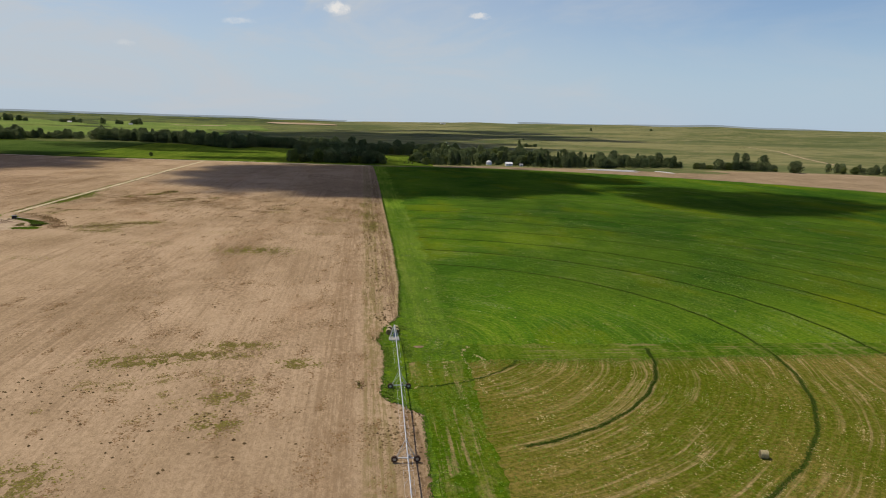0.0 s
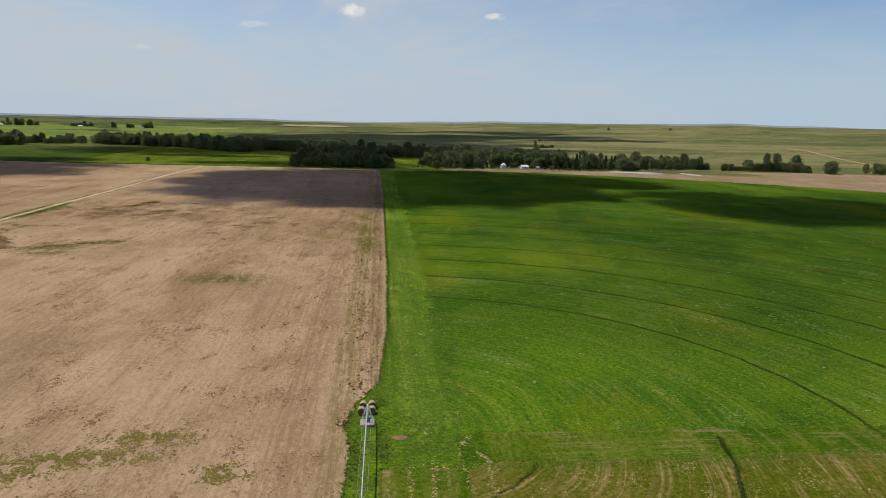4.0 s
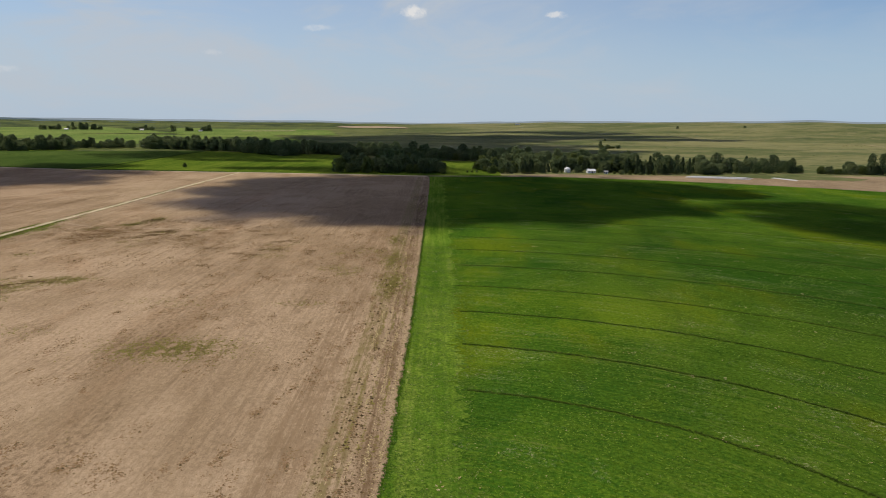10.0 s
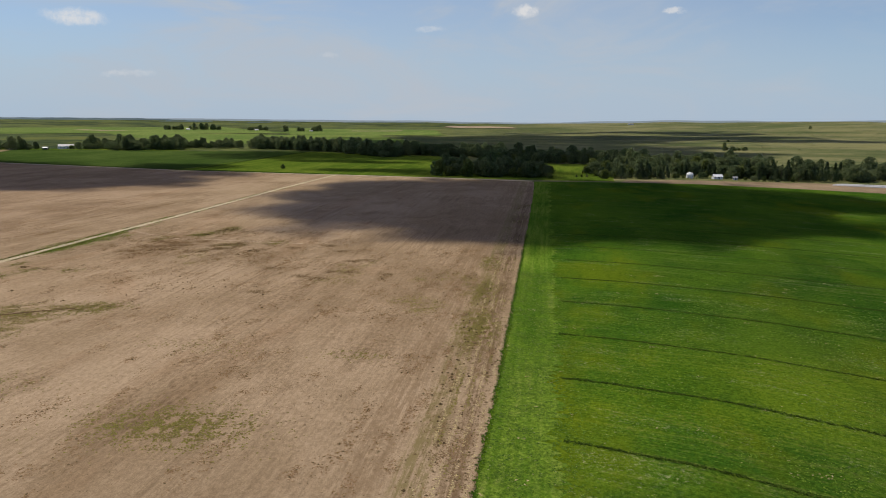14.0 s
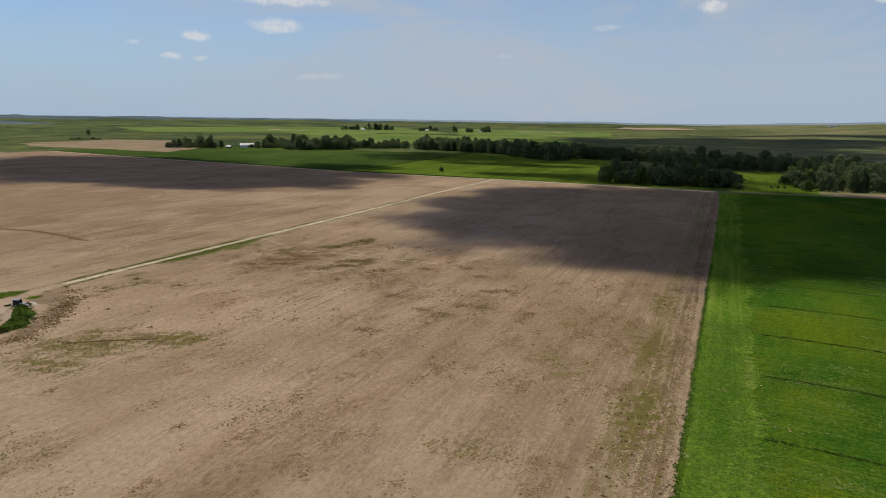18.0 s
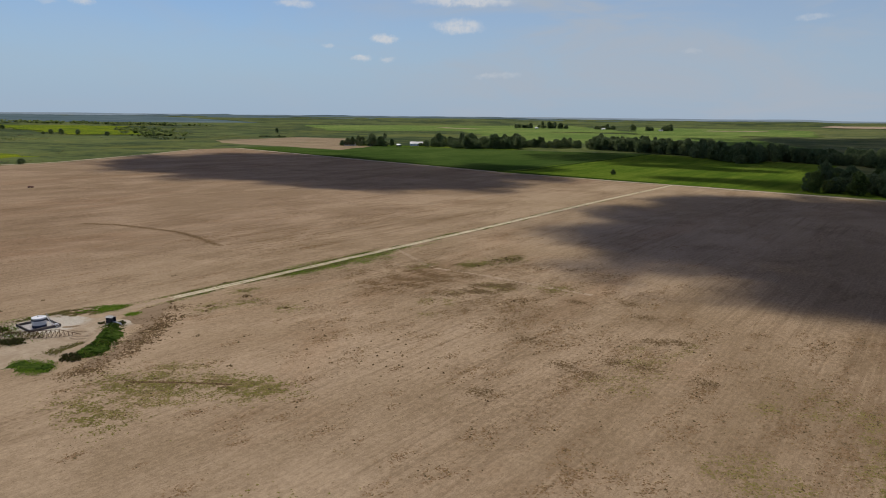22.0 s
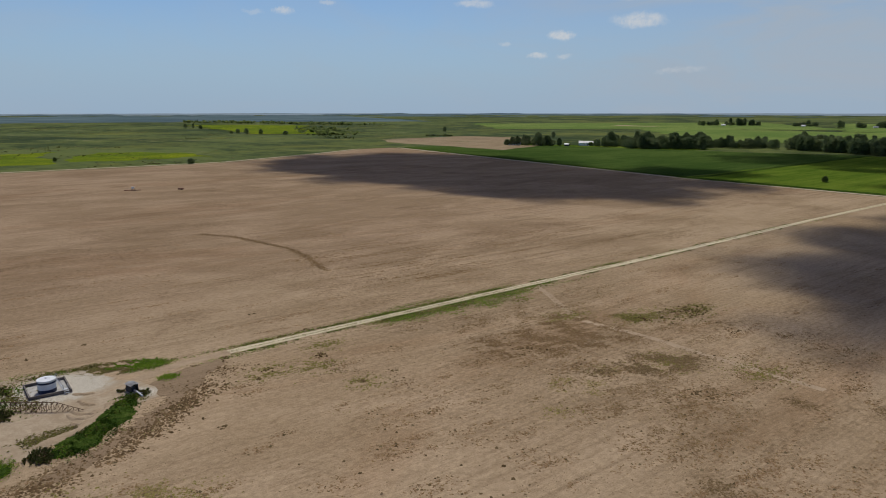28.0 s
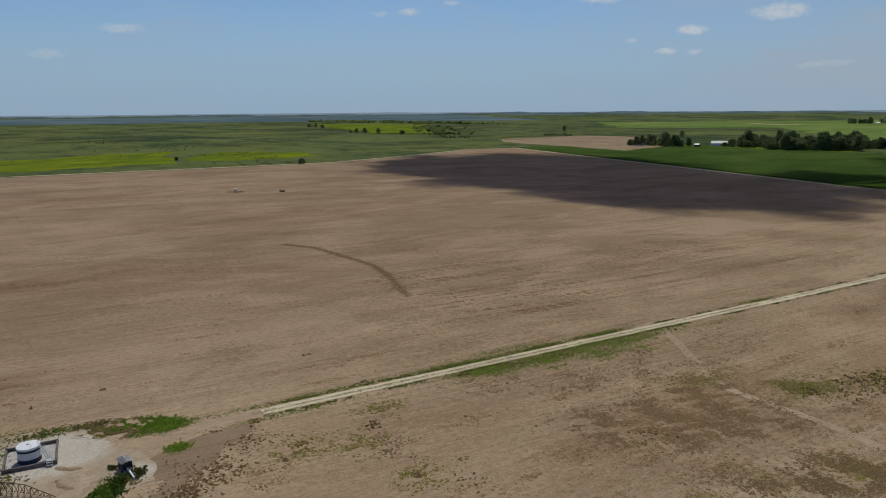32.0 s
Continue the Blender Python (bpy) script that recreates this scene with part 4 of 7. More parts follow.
def tree(k, x, y, scale, turn, group):
    kind, label, crown, trunk, leafy = KINDS[k]
    crown = leafy if "farmyard" in group else crown
    top = thing(kind, (x, y, float(height(x, y))), label, "tree", group, turn)
    v = (math.sin(x * 1.7 + y * 2.3), math.sin(x * 2.9 - y * 1.1), math.sin(x * 0.7 + y * 3.1))
    top.scale = (scale * (1.05 + 0.30 * v[0]), scale * (1.05 + 0.30 * v[1]), scale * (1.0 + 0.28 * v[2]))
    for nm, me in (("crown", crown), ("trunk", trunk)):
        new(nm, me).parent = top


def belt(a, b, deep, n, kinds, size, group, seed):
    """Trees along the line from a to b, up to deep metres behind it."""
    rs = np.random.RandomState(seed)
    a, b = np.array(a, float), np.array(b, float)
    along = (b - a) / np.linalg.norm(b - a)
    back = np.array([-along[1], along[0]])
    if group == G2 or group == G3:
        n = int(n * 1.4)
    for i in range(n):
        p = a + (b - a) * ((i + rs.uniform(0.1, 0.9)) / n) + back * deep * rs.uniform(0, 1) ** 1.2
        tree(kinds[rs.randint(len(kinds))], p[0], p[1], size * (rs.uniform(0.78, 1.15) if group == G2 else rs.uniform(0.66, 1.25)), rs.uniform(0, 360), group)


G1, G2, G3, G4 = "shelter belt by the farmyard", "creek wood behind the meadow", "trees of the far farmstead", "scattered trees on the plain"
belt((-88, 850), (28, 852), 85, 84, (0, 1, 2, 4, 5), 1.05, G1, 1)
belt((78, 862), (150, 882), 80, 72, (0, 6, 6, 4, 3, 1), 1.0, G1, 2)
belt((150, 912), (225, 905), 60, 66, (6, 1, 6, 4, 3, 0), 1.05, G1, 3)
belt((222, 874), (300, 884), 70, 70, (0, 6, 2, 3, 6), 1.0, G1, 4)
belt((300, 888), (455, 935), 60, 100, (0, 1, 6, 5, 3), 1.02, G1, 5)
belt((484, 918), (572, 908), 28, 26, (0, 1, 5, 2), 1.05, G1, 6)
belt((582, 892), (588, 890), 6, 2, (5, 0), 1.05, G1, 22)
belt((205, 906), (242, 888), 45, 30, (0, 6, 1, 2), 1.0, G1, 28)
belt((455, 925), (478, 918), 16, 6, (2, 5), 0.8, G1, 29)
belt((646, 898), (800, 880), 22, 24, (0, 5, 2), 0.85, G1, 7)
belt((-490, 1335), (-300, 1262), 75, 105, (0, 1, 5), 1.2, G2, 8)
belt((-300, 1245), (-205, 1150), 60, 60, (0, 1, 5), 1.15, G2, 9)
belt((-205, 1230), (-60, 1175), 70, 80, (0, 1, 5, 3), 1.15, G2, 10)
belt((-60, 1110), (120, 1060), 90, 88, (0, 1, 5, 2), 1.1, G2, 11)
belt((120, 1035), (280, 1045), 90, 60, (0, 1, 5, 2), 1.05, G2, 12)
belt((-720, 1225), (-500, 1330), 50, 52, (0, 1, 5, 2), 1.08, G3, 13)
belt((-650, 1180), (-560, 1240), 45, 30, (0, 5, 1), 1.25, G3, 14)
belt((-838, 1118), (-760, 1160), 34, 18, (0, 1), 0.95, G3, 15)
belt((-725, 1190), (-660, 1220), 20, 7, (5, 2), 1.0, G3, 16)
for k, x, y, s in ((2, -258, 897, 0.65), (5, -764, 590, 0.5), (2, -892, 487, 0.55), (0, 345, 1534, 0.85), (0, 905, 2740, 1.1), (5, 1180, 2800, 0.8), (1, 445, 1926, 0.6),
                   (5, -2201, 1097, 0.9), (0, -2140, 1098, 0.8), (0, -2081, 1098, 0.9), (5, -1674, 1020, 0.7), (5, -1650, 1026, 0.8), (0, -1609, 1029, 0.8), (5, -1585, 1054, 0.9), (1, -1478, 1063, 1.0), (0, -1420, 1480, 0.9), (5, -1000, 1420, 0.8)):
    tree(k, x, y, s, k * 57, G4)
# low growth close round the farmyard buildings
for k, x, y, s in ((2, 151, 892, 0.5), (4, 155, 886, 0.28), (5, 172, 894, 0.42), (1, 176, 898, 0.6), (4, 180, 902, 0.6), (2, 197, 894, 0.5), (0, 203, 899, 0.6), (4, 146, 882, 0.4), (5, 134, 880, 0.4), (2, 122, 874, 0.42), (4, 112, 869, 0.4), (5, 98, 866, 0.4), (2, 88, 868, 0.42),
                   (5, 52, 876, 0.2), (2, 57, 877, 0.22), (5, 62, 878, 0.2), (3, 168, 888, 0.25), (2, 212, 884, 0.4), (5, 218, 876, 0.42), (4, 226, 872, 0.4), (5, 238, 872, 0.35), (2, 252, 874, 0.4)):
    tree(k, x, y, s, k * 41 + x, G1)
belt((348, 1535), (392, 1546), 14, 16, (5, 2), 0.48, G4, 27)
belt((-1291, 2468), (-1240, 2512), 40, 9, (0, 1, 5), 1.15, G4, 17)
belt((-1225, 2524), (-1146, 2589), 40, 18, (0, 1, 5), 1.15, G4, 23)
belt((-1040, 2576), (-978, 2598), 25, 9, (0, 5), 1.0, G4, 18)
belt((-888, 2541), (-880, 2545), 8, 2, (0, 5), 1.1, G4, 19)
belt((-848, 2572), (-832, 2584), 14, 4, (0, 5), 1.15, G4, 20)
belt((-810, 2610), (-782, 2636), 16, 7, (0, 5), 1.1, G4, 24)
belt((-1470, 1108), (-1215, 1032), 46, 60, (5, 2), 0.24, G4, 21)
belt((-1408, 810), (-1383, 836), 14, 12, (5, 2), 0.24, G4, 25)
belt((-1222, 1262), (-1183, 1305), 22, 20, (5, 2), 0.30, G4, 26)


# ---- clouds above the fields, whose shade lies on the land ----
def cloud(name, blobs, high, thick, label, seed, soft=(0.12, 0.62), dense=0.93):
    """blobs: shade centres on the land with half sizes; the cloud floats high above them, towards the sun."""
    rs = np.random.RandomState(seed)
    off = SUN_WAY * (high / SUN_WAY.z)
    b = np.array(blobs, float)
    x0, x1 = (b[:, 0] - b[:, 2] * 1.6).min(), (b[:, 0] + b[:, 2] * 1.6).max()
    y0, y1 = (b[:, 1] - b[:, 3] * 1.6).min(), (b[:, 1] + b[:, 3] * 1.6).max()
    nx, ny = int(min(110, max(24, (x1 - x0) / 6))), int(min(110, max(24, (y1 - y0) / 6)))
    x, y = np.meshgrid(np.linspace(x0, x1, nx), np.linspace(y0, y1, ny), indexing="ij")
    f = np.full_like(x, -2.0)
    for cx, cy, a, c in b:
        f = np.maximum(f, 1.0 - 0.62 * (((x - cx) / a) ** 2 + ((y - cy) / c) ** 2))
    size = float(np.sqrt(b[:, 2] * b[:, 3]).mean())
    g = np.zeros_like(f)
    for k in range(9):
        l, t, p = size * 1.5 / 1.42 ** k, rs.uniform(0, 6.28), rs.uniform(0, 6.28, 2)
        g += 0.20 / 1.28 ** k * np.sin(6.28 / l * (x * math.cos(t) + y * math.sin(t)) + p[0]) * np.cos(6.28 / l * (y * math.cos(t) - x * math.sin(t)) + p[1])
    f += 0.42 * np.tanh(g / 0.42)
    dens = step(f, *soft) * dense
    top = np.stack([x + off.x, y + off.y, high + thick * np.clip(f, 0, 2)], -1).reshape(-1, 3)
    low = np.stack([x + off.x, y + off.y, high - thick * 0.12 * np.clip(f, 0, 2)], -1).reshape(-1, 3)
    faces = grid_faces(nx, ny)
    keep = (dens.ravel()[faces] > 0).any(1)
    faces = faces[keep]
    n = len(top)
    me = raw_mesh(name, np.concatenate([top, low]), np.concatenate([faces, faces[:, ::-1] + n]), VAPOUR)
    d = 1 - np.sqrt(1 - dens.ravel())
    me.attributes.new("vapour_depth", "FLOAT", "POINT").data.foreach_set("value", np.concatenate([d, d]).astype(np.float32))
    tagged(new(name, me), label, "cloud", "fair-weather clouds")


cloud("cloud", [(-60, 638, 92, 112), (0, 598, 84, 102), (60, 590, 78, 84), (130, 602, 62, 66), (50, 720, 160, 110), (190, 700, 80, 62), (-98, 735, 52, 48)], 620, 40, "white fair-weather cloud that shades the crop", 1, (-0.25, 0.48), 0.938)
cloud("cloud", [(288, 480, 62, 50), (335, 525, 70, 62), (238, 520, 30, 46), (262, 585, 50, 40)], 620, 30, "small white cloud that shades the crop", 2, (-0.30, 0.65), 0.90)
cloud("cloud", [(-620, 770, 150, 132), (-490, 730, 130, 100), (-380, 735, 100, 88), (-540, 705, 110, 62), (-430, 800, 140, 62), (-620, 850, 130, 60)], 620, 40, "white fair-weather cloud that shades the bare soil", 3, (-0.25, 0.48))
cloud("cloud", [(-330, 1160, 130, 110), (-200, 1180, 120, 90), (-230, 1040, 90, 26), (-130, 900, 90, 26), (-20, 1130, 140, 80), (-40, 900, 90, 60), (-380, 900, 60, 40)], 620, 40, "white fair-weather cloud over the creek wood", 4, (-0.15, 0.7), 0.88)
cloud("cloud", [(-200, 1650, 320, 280), (60, 1600, 280, 230), (-50, 2050, 420, 300), (250, 1420, 160, 110)], 640, 50, "white fair-weather cloud over the far slope", 5)
cloud("cloud", [(400, 2150, 330, 120), (650, 1980, 220, 80), (250, 2650, 380, 150), (520, 2450, 160, 110)], 640, 40, "thin white cloud over the far slope", 6)


# ---- the pivot irrigator ----
def wheel(parent, x, y, r=0.54, wide=0.34):
    """A tractor-type tyre with lugs on a rim, axle along y."""
    bm = bmesh.new()
    seg = 20
    prof = [(r * 0.52, -wide / 2), (r * 0.9, -wide / 2), (r, -wide * 0.3), (r, wide * 0.3), (r * 0.9, wide / 2), (r * 0.52, wide / 2)]
    rings = [[bm.verts.new((q * math.cos(6.28318 * i / seg), o, q * math.sin(6.28318 * i / seg))) for i in range(seg)] for q, o in prof]
    for lo, hi in zip(rings, rings[1:] + rings[:1]):
        for i in range(seg):
            bm.faces.new((lo[i], lo[(i + 1) % seg], hi[(i + 1) % seg], hi[i]))
    for i in range(0, seg):
        a = 6.28318 * i / seg
        s = 1 if i % 2 else -1
        box(bm, (0.09, wide * 0.5, 0.06), (math.cos(a) * (r + 0.02), s * wide * 0.2, math.sin(a) * (r + 0.02)), (0, 90 - math.degrees(a), 0))
    bmesh.ops.recalc_face_normals(bm, faces=bm.faces)
    tyre = part("tyre", bm, RUBBER, parent, "mud-caked rubber tyre")
    tyre.location = (x, y, r + 0.05)
    bm = bmesh.new()
    rod(bm, (0, -0.1, 0), (0, 0.1, 0), r * 0.54, r * 0.54, 16)
    rod(bm, (0, -0.2, 0), (0, 0.2, 0), 0.09, 0.09, 8)
    part("rim", bm, ZINC, tyre)


def irrigator():
    hx, hy = PIVOT
    top = thing("pivot_irrigator", (hx, hy, 0.1), "galvanised centre-pivot irrigator parked along the field edge", "irrigator")
    high, ends = 3.5, [0, -33.0, -64.5, -96, -127]
    xs = [0, -0.35, -0.9, -1.5, -2.1]
    # hub: four splayed legs, riser, elbow, concrete footing, control box
    bm = bmesh.new()
    box(bm, (2.6, 2.6, 0.3), (0, 0, 0.1), bevel=0.04)
    part("footing", bm, CONCRETE, top, "grey concrete footing")
    for sx in (-1, 1):
        for sy in (-1, 1):
            bm = bmesh.new()
            rod(bm, (sx * 1.15, sy * 1.15, 0.2), (sx * 0.22, sy * 0.22, high - 0.2), 0.06)
            part("hub_leg", bm, ZINC, top)
    for z, q in ((1.0, 0.9), (2.2, 0.55)):
        bm = bmesh.new()
        for a, b in (((-q, -q), (q, -q)), ((q, -q), (q, q)), ((q, q), (-q, q)), ((-q, q), (-q, -q))):
            rod(bm, (*a, z), (*b, z), 0.035, seg=6)
        part("hub_brace", bm, ZINC, top)
    bm = bmesh.new()
    rod(bm, (0, 0, 0.1), (0, 0, high + 0.25), 0.14, seg=14)
    rod(bm, (0, 0, high + 0.2), (0, -0.7, high + 0.05), 0.13, seg=12)
    part("riser_pipe", bm, ZINC, top)
    bm = bmesh.new()
    box(bm, (0.8, 0.4, 1.0), (0.15, -1.15, 1.4), bevel=0.04)
    box(bm, (0.6, 0.04, 0.8), (0.15, -1.37, 1.4), bevel=0.015)
    part("control_panel", bm, BLUEBOX, top, "blue-grey enamelled control panel")
    for i in range(4):
        a, b = Vector((xs[i], ends[i], high)), Vector((xs[i + 1], ends[i + 1], high))
        # the water pipe, gently arched, with flanges
        bm = bmesh.new()
        pts = [a.lerp(b, u / 8) + Vector((0, 0, 0.35 * math.sin(math.pi * u / 8))) for u in range(9)]
        for p, q in zip(pts, pts[1:]):
            rod(bm, p, q, 0.105, seg=10)
        for p in pts:
            rod(bm, p - Vector((0, 0.05, 0)), p + Vector((0, 0.05, 0)), 0.15, seg=10)
        pipe = part("span_pipe", bm, ZINC, top, "long galvanised water pipe")
        # trussing: struts in pairs, long rods underneath
        bm = bmesh.new()
        lows = [[], []]
        for u in range(1, 8):
            for k, s in enumerate((-1, 1)):
                low = pts[u] + Vector((s * 0.75, 0, -1.05 * math.sin(math.pi * u / 8) - 0.25))
                rod(bm, pts[u], low, 0.015, seg=5)
                lows[k].append(low)
            rod(bm, lows[0][-1], lows[1][-1], 0.012, seg=5)
        for k in (0, 1):
            chain = [pts[0]] + lows[k] + [pts[-1]]
            for p, q in zip(chain, chain[1:]):
                rod(bm, p, q, 0.011, seg=5)
        part("truss", bm, ZINC, pipe)
        # hanging sprinkler hoses
        bm = bmesh.new()
        for u in range(1, 10):
            p = a.lerp(b, u / 10) + Vector((0.12, 0, 0.3))
            rod(bm, p, p - Vector((0, 0, 1.7)), 0.018, seg=5)
            rod(bm, p - Vector((0, 0, 1.7)), p - Vector((0, 0, 1.85)), 0.05, seg=6)
        part("drop_hoses", bm, DARK, pipe)
    for x, y in list(zip(xs, ends))[1:]:
        bm = bmesh.new()
        box(bm, (3.9, 0.2, 0.18), (x, y, 0.75), bevel=0.02)
        base = part("tower_beam", bm, ZINC, top)
        for s in (-1, 1):
            for o in (-0.25, 0.25):
                bm = bmesh.new()
                rod(bm, (x + s * 1.6, y + o * 0.3, 0.8), (x + s * 0.12, y + o * 4, high - 0.1), 0.045, seg=6)
                part("tower_leg", bm, ZINC, base)
            wheel(base, x + s * 1.85, y)
        bm = bmesh.new()
        box(bm, (0.5, 0.35, 0.4), (x + 0.5, y, 1.05), bevel=0.04)
        part("drive_motor", bm, ROOF, base)


irrigator()


# ---- hay bales ----
def bale(at, turn, group, label):
    top = thing("round_bale", at, label, "hay bale", group, turn)
    rs = np.random.RandomState(int(at[0] * 10) % 997)
    bm = bmesh.new()
    r, half, seg = 0.72, 0.64, 26
    prof = [(r * 0.93, -half), (r, -half + 0.07), (r * 1.01, -half * 0.3), (r * 1.0, half * 0.3), (r, half - 0.07), (r * 0.93, half)]
    rings = []
    for q, o in prof:
        rings.append([bm.verts.new((o, q * math.cos(6.28318 * i / seg) * rs.uniform(0.985, 1.015), max(-0.67, q * math.sin(6.28318 * i / seg) * rs.uniform(0.985, 1.015)))) for i in range(seg)])
    for lo, hi in zip(rings, rings[1:]):
        for i in range(seg):
            bm.faces.new((lo[i], lo[(i + 1) % seg], hi[(i + 1) % seg], hi[i]))
    bmesh.ops.recalc_face_normals(bm, faces=bm.faces)
    roll_ = part("wrap", bm, HAY, top, "weathered straw-coloured bale wrap")
    roll_.location.z = 0.67
    for s in (-1, 1):
        bm = bmesh.new()
        rod(bm, (s * (half - 0.05), 0, 0.0), (s * (half + 0.015), 0, 0.0), r * 0.925, r * 0.9, seg)
        for q in (0.25, 0.5, 0.72):
            rod(bm, (s * (half - 0.05), 0, 0.0), (s * (half + 0.035), 0, 0.0), r * q, r * q * 0.94, 20)
        e = part("end", bm, HAYEND, top, "coiled bale end with its shade in the colour")
        e.location.z = 0.67


bale((68.6, 103.4, 0.2), -14, "round hay bales", "single round hay bale on mown alfalfa")
for x, y, a in ((7.3, 173.6, 88), (9.3, 173.8, 92), (7.6, 176.2, 84), (9.3, 176.4, 95)):
    bale((x, y, 0.16), a, "round hay bales", "weathered round hay bale beside the pivot hub")


# ---- tank pad and pump by the road ----
BOWL = [(-164, 361.2), (-164.3, 365), (-170.3, 366.4), (-174.5, 364.6), (-182.5, 360), (-189, 357.5), (-192.5, 350), (-194, 338), (-184, 324), (-162, 327), (-150, 334), (-154, 343), (-156, 348), (-158.5, 351.5), (-162.5, 355)]
outline("sand_hollow", ragged(BOWL + BOWL[:1], 1.6, 0.4, 20)[:-1], HOLLOW, 0.085, "tan sandy hollow inside the grassy bank", "pad")


def storage_tank(at):
    top = thing("storage_tank", at, "white cylindrical storage tank with a navy band", "tank")
    r, h = 1.85, 2.9
    bm = bmesh.new()
    lathe(bm, [(r + 0.02, 0), (r + 0.02, 0.75), (r, 0.77)], 40)
    part("base_band", bm, BLUEBAND, top, "dark painted lower band")
    bm = bmesh.new()
    lathe(bm, [(r, 0.77), (r, 1.45), (r + 0.015, 1.47), (r, 1.5), (r, 2.0)], 40)
    part("shell", bm, WHITE, top)
    bm = bmesh.new()
    lathe(bm, [(r, 2.0), (r + 0.025, 2.0), (r + 0.025, 2.40), (r, 2.40)], 40)
    part("upper_band", bm, BLUEBAND, top, "thin navy band under the roof")
    bm = bmesh.new()
    lathe(bm, [(r, 2.40), (r, 2.72), (r + 0.06, 2.74), (r + 0.06, 2.8), (r * 0.5, 2.92), (0.05, 3.0)], 40)
    part("roof", bm, WHITE, top, "shallow white conical roof")
    bm = bmesh.new()
    lathe(bm, [(0.3, 2.9), (0.3, 3.12), (0.24, 3.16)], 16)
    part("hatch", bm, ZINC, top)
    bm = bmesh.new()
    rod(bm, (0.9, 0.5, 2.85), (0.9, 0.5, 3.3), 0.05)
    rod(bm, (0.9, 0.5, 3.3), (1.05, 0.5, 3.25), 0.05)
    part("vent", bm, ZINC, top)
    # sloping ladder with rails on the side away from the road
    bm = bmesh.new()
    d = Vector((0.45, 0.89, 0)).normalized()
    n = Vector((-d.y, d.x, 0))
    foot, head = d * (r + 1.5), d * (r + 0.05) + Vector((0, 0, 2.85))
    for s in (-0.35, 0.35):
        rod(bm, foot + n * s, head + n * s, 0.04, seg=6)
        rod(bm, foot + n * s + Vector((0, 0, 0.9)), head + n * s + Vector((0, 0, 0.9)), 0.03, seg=6)
        for u in (0.05, 0.5, 1.0):
            p = foot.lerp(head, u) + n * s
            rod(bm, p, p + Vector((0, 0, 0.9)), 0.03, seg=6)
    ladder = part("ladder", bm, ZINC, top, "galvanised sloping ladder with handrails")
    for k in range(11):
        bm = bmesh.new()
        p = foot.lerp(head, (k + 0.5) / 11)
        box(bm, (0.2, 0.7, 0.03), p, (0, 0, math.degrees(math.atan2(d.y, d.x))))
        part("rung", bm, ZINC, ladder)


def containment(corners):
    """A low bund of four walls round a slab."""
    cx, cy = sum(p[0] for p in corners) / 4, sum(p[1] for p in corners) / 4
    top = thing("containment_bund", (cx, cy, 0.1), "low dark bund wall round the tank slab", "bund")
    bm = bmesh.new()
    v = [bm.verts.new((x - cx, y - cy, 0.06)) for x, y in corners]
    w_ = [bm.verts.new((x - cx, y - cy, -0.1)) for x, y in corners]
    bm.faces.new(v)
    for i in range(4):
        bm.faces.new((v[i], w_[i], w_[(i + 1) % 4], v[(i + 1) % 4]))
    bmesh.ops.recalc_face_normals(bm, faces=bm.faces)
    part("slab", bm, CONCRETE, top, "pale concrete slab")
    for i in range(4):
        a, b = Vector((*corners[i], 0)), Vector((*corners[(i + 1) % 4], 0))
        m, d = (a + b) / 2, b - a
        bm = bmesh.new()
        box(bm, (d.length - 0.3, 0.28, 0.62), (m.x - cx, m.y - cy, 0.3), (0, 0, math.degrees(math.atan2(d.y, d.x))), 0.03)
        part("bund_wall", bm, CURB, top)
    for x, y in corners:
        bm = bmesh.new()
        box(bm, (0.34, 0.34, 0.7), (x - cx, y - cy, 0.32), bevel=0.03)
        part("corner_post", bm, CURB, top)


containment([(-178.4, 345.3), (-177.9, 352.5), (-185.9, 352.9), (-186.2, 345.6)])
storage_tank((-181.2, 348.9, 0.16))
bpy.data.objects["storage_tank"].scale = (0.9, 0.9, 0.92)


def stile(at, turn):
    top = thing("stile_steps", at, "small grey steel steps over the bund", "steps", turn=turn)
    for k, (x, z) in enumerate(((-0.75, 0.3), (-0.45, 0.6), (0.0, 0.85), (0.45, 0.6), (0.75, 0.3))):
        bm = bmesh.new()
        box(bm, (0.28 if k != 2 else 0.55, 0.8, 0.04), (x, 0, z), bevel=0.01)
        part("tread", bm, ZINC, top)
    for s in (-0.4, 0.4):
        bm = bmesh.new()
        for a, b in (((-0.95, 0), (-0.2, 0.85)), ((0.95, 0), (0.2, 0.85)), ((-0.2, 0.85), (0.2, 0.85)), ((-0.2, 0.85), (-0.2, 1.7)), ((0.2, 0.85), (0.2, 1.7)), ((-0.2, 1.7), (0.2, 1.7))):
            rod(bm, (a[0], s, a[1]), (b[0], s, b[1]), 0.03, seg=6)
        part("side_rail", bm, ZINC, top)


stile((-178.0, 351.6, 0.1), 0)


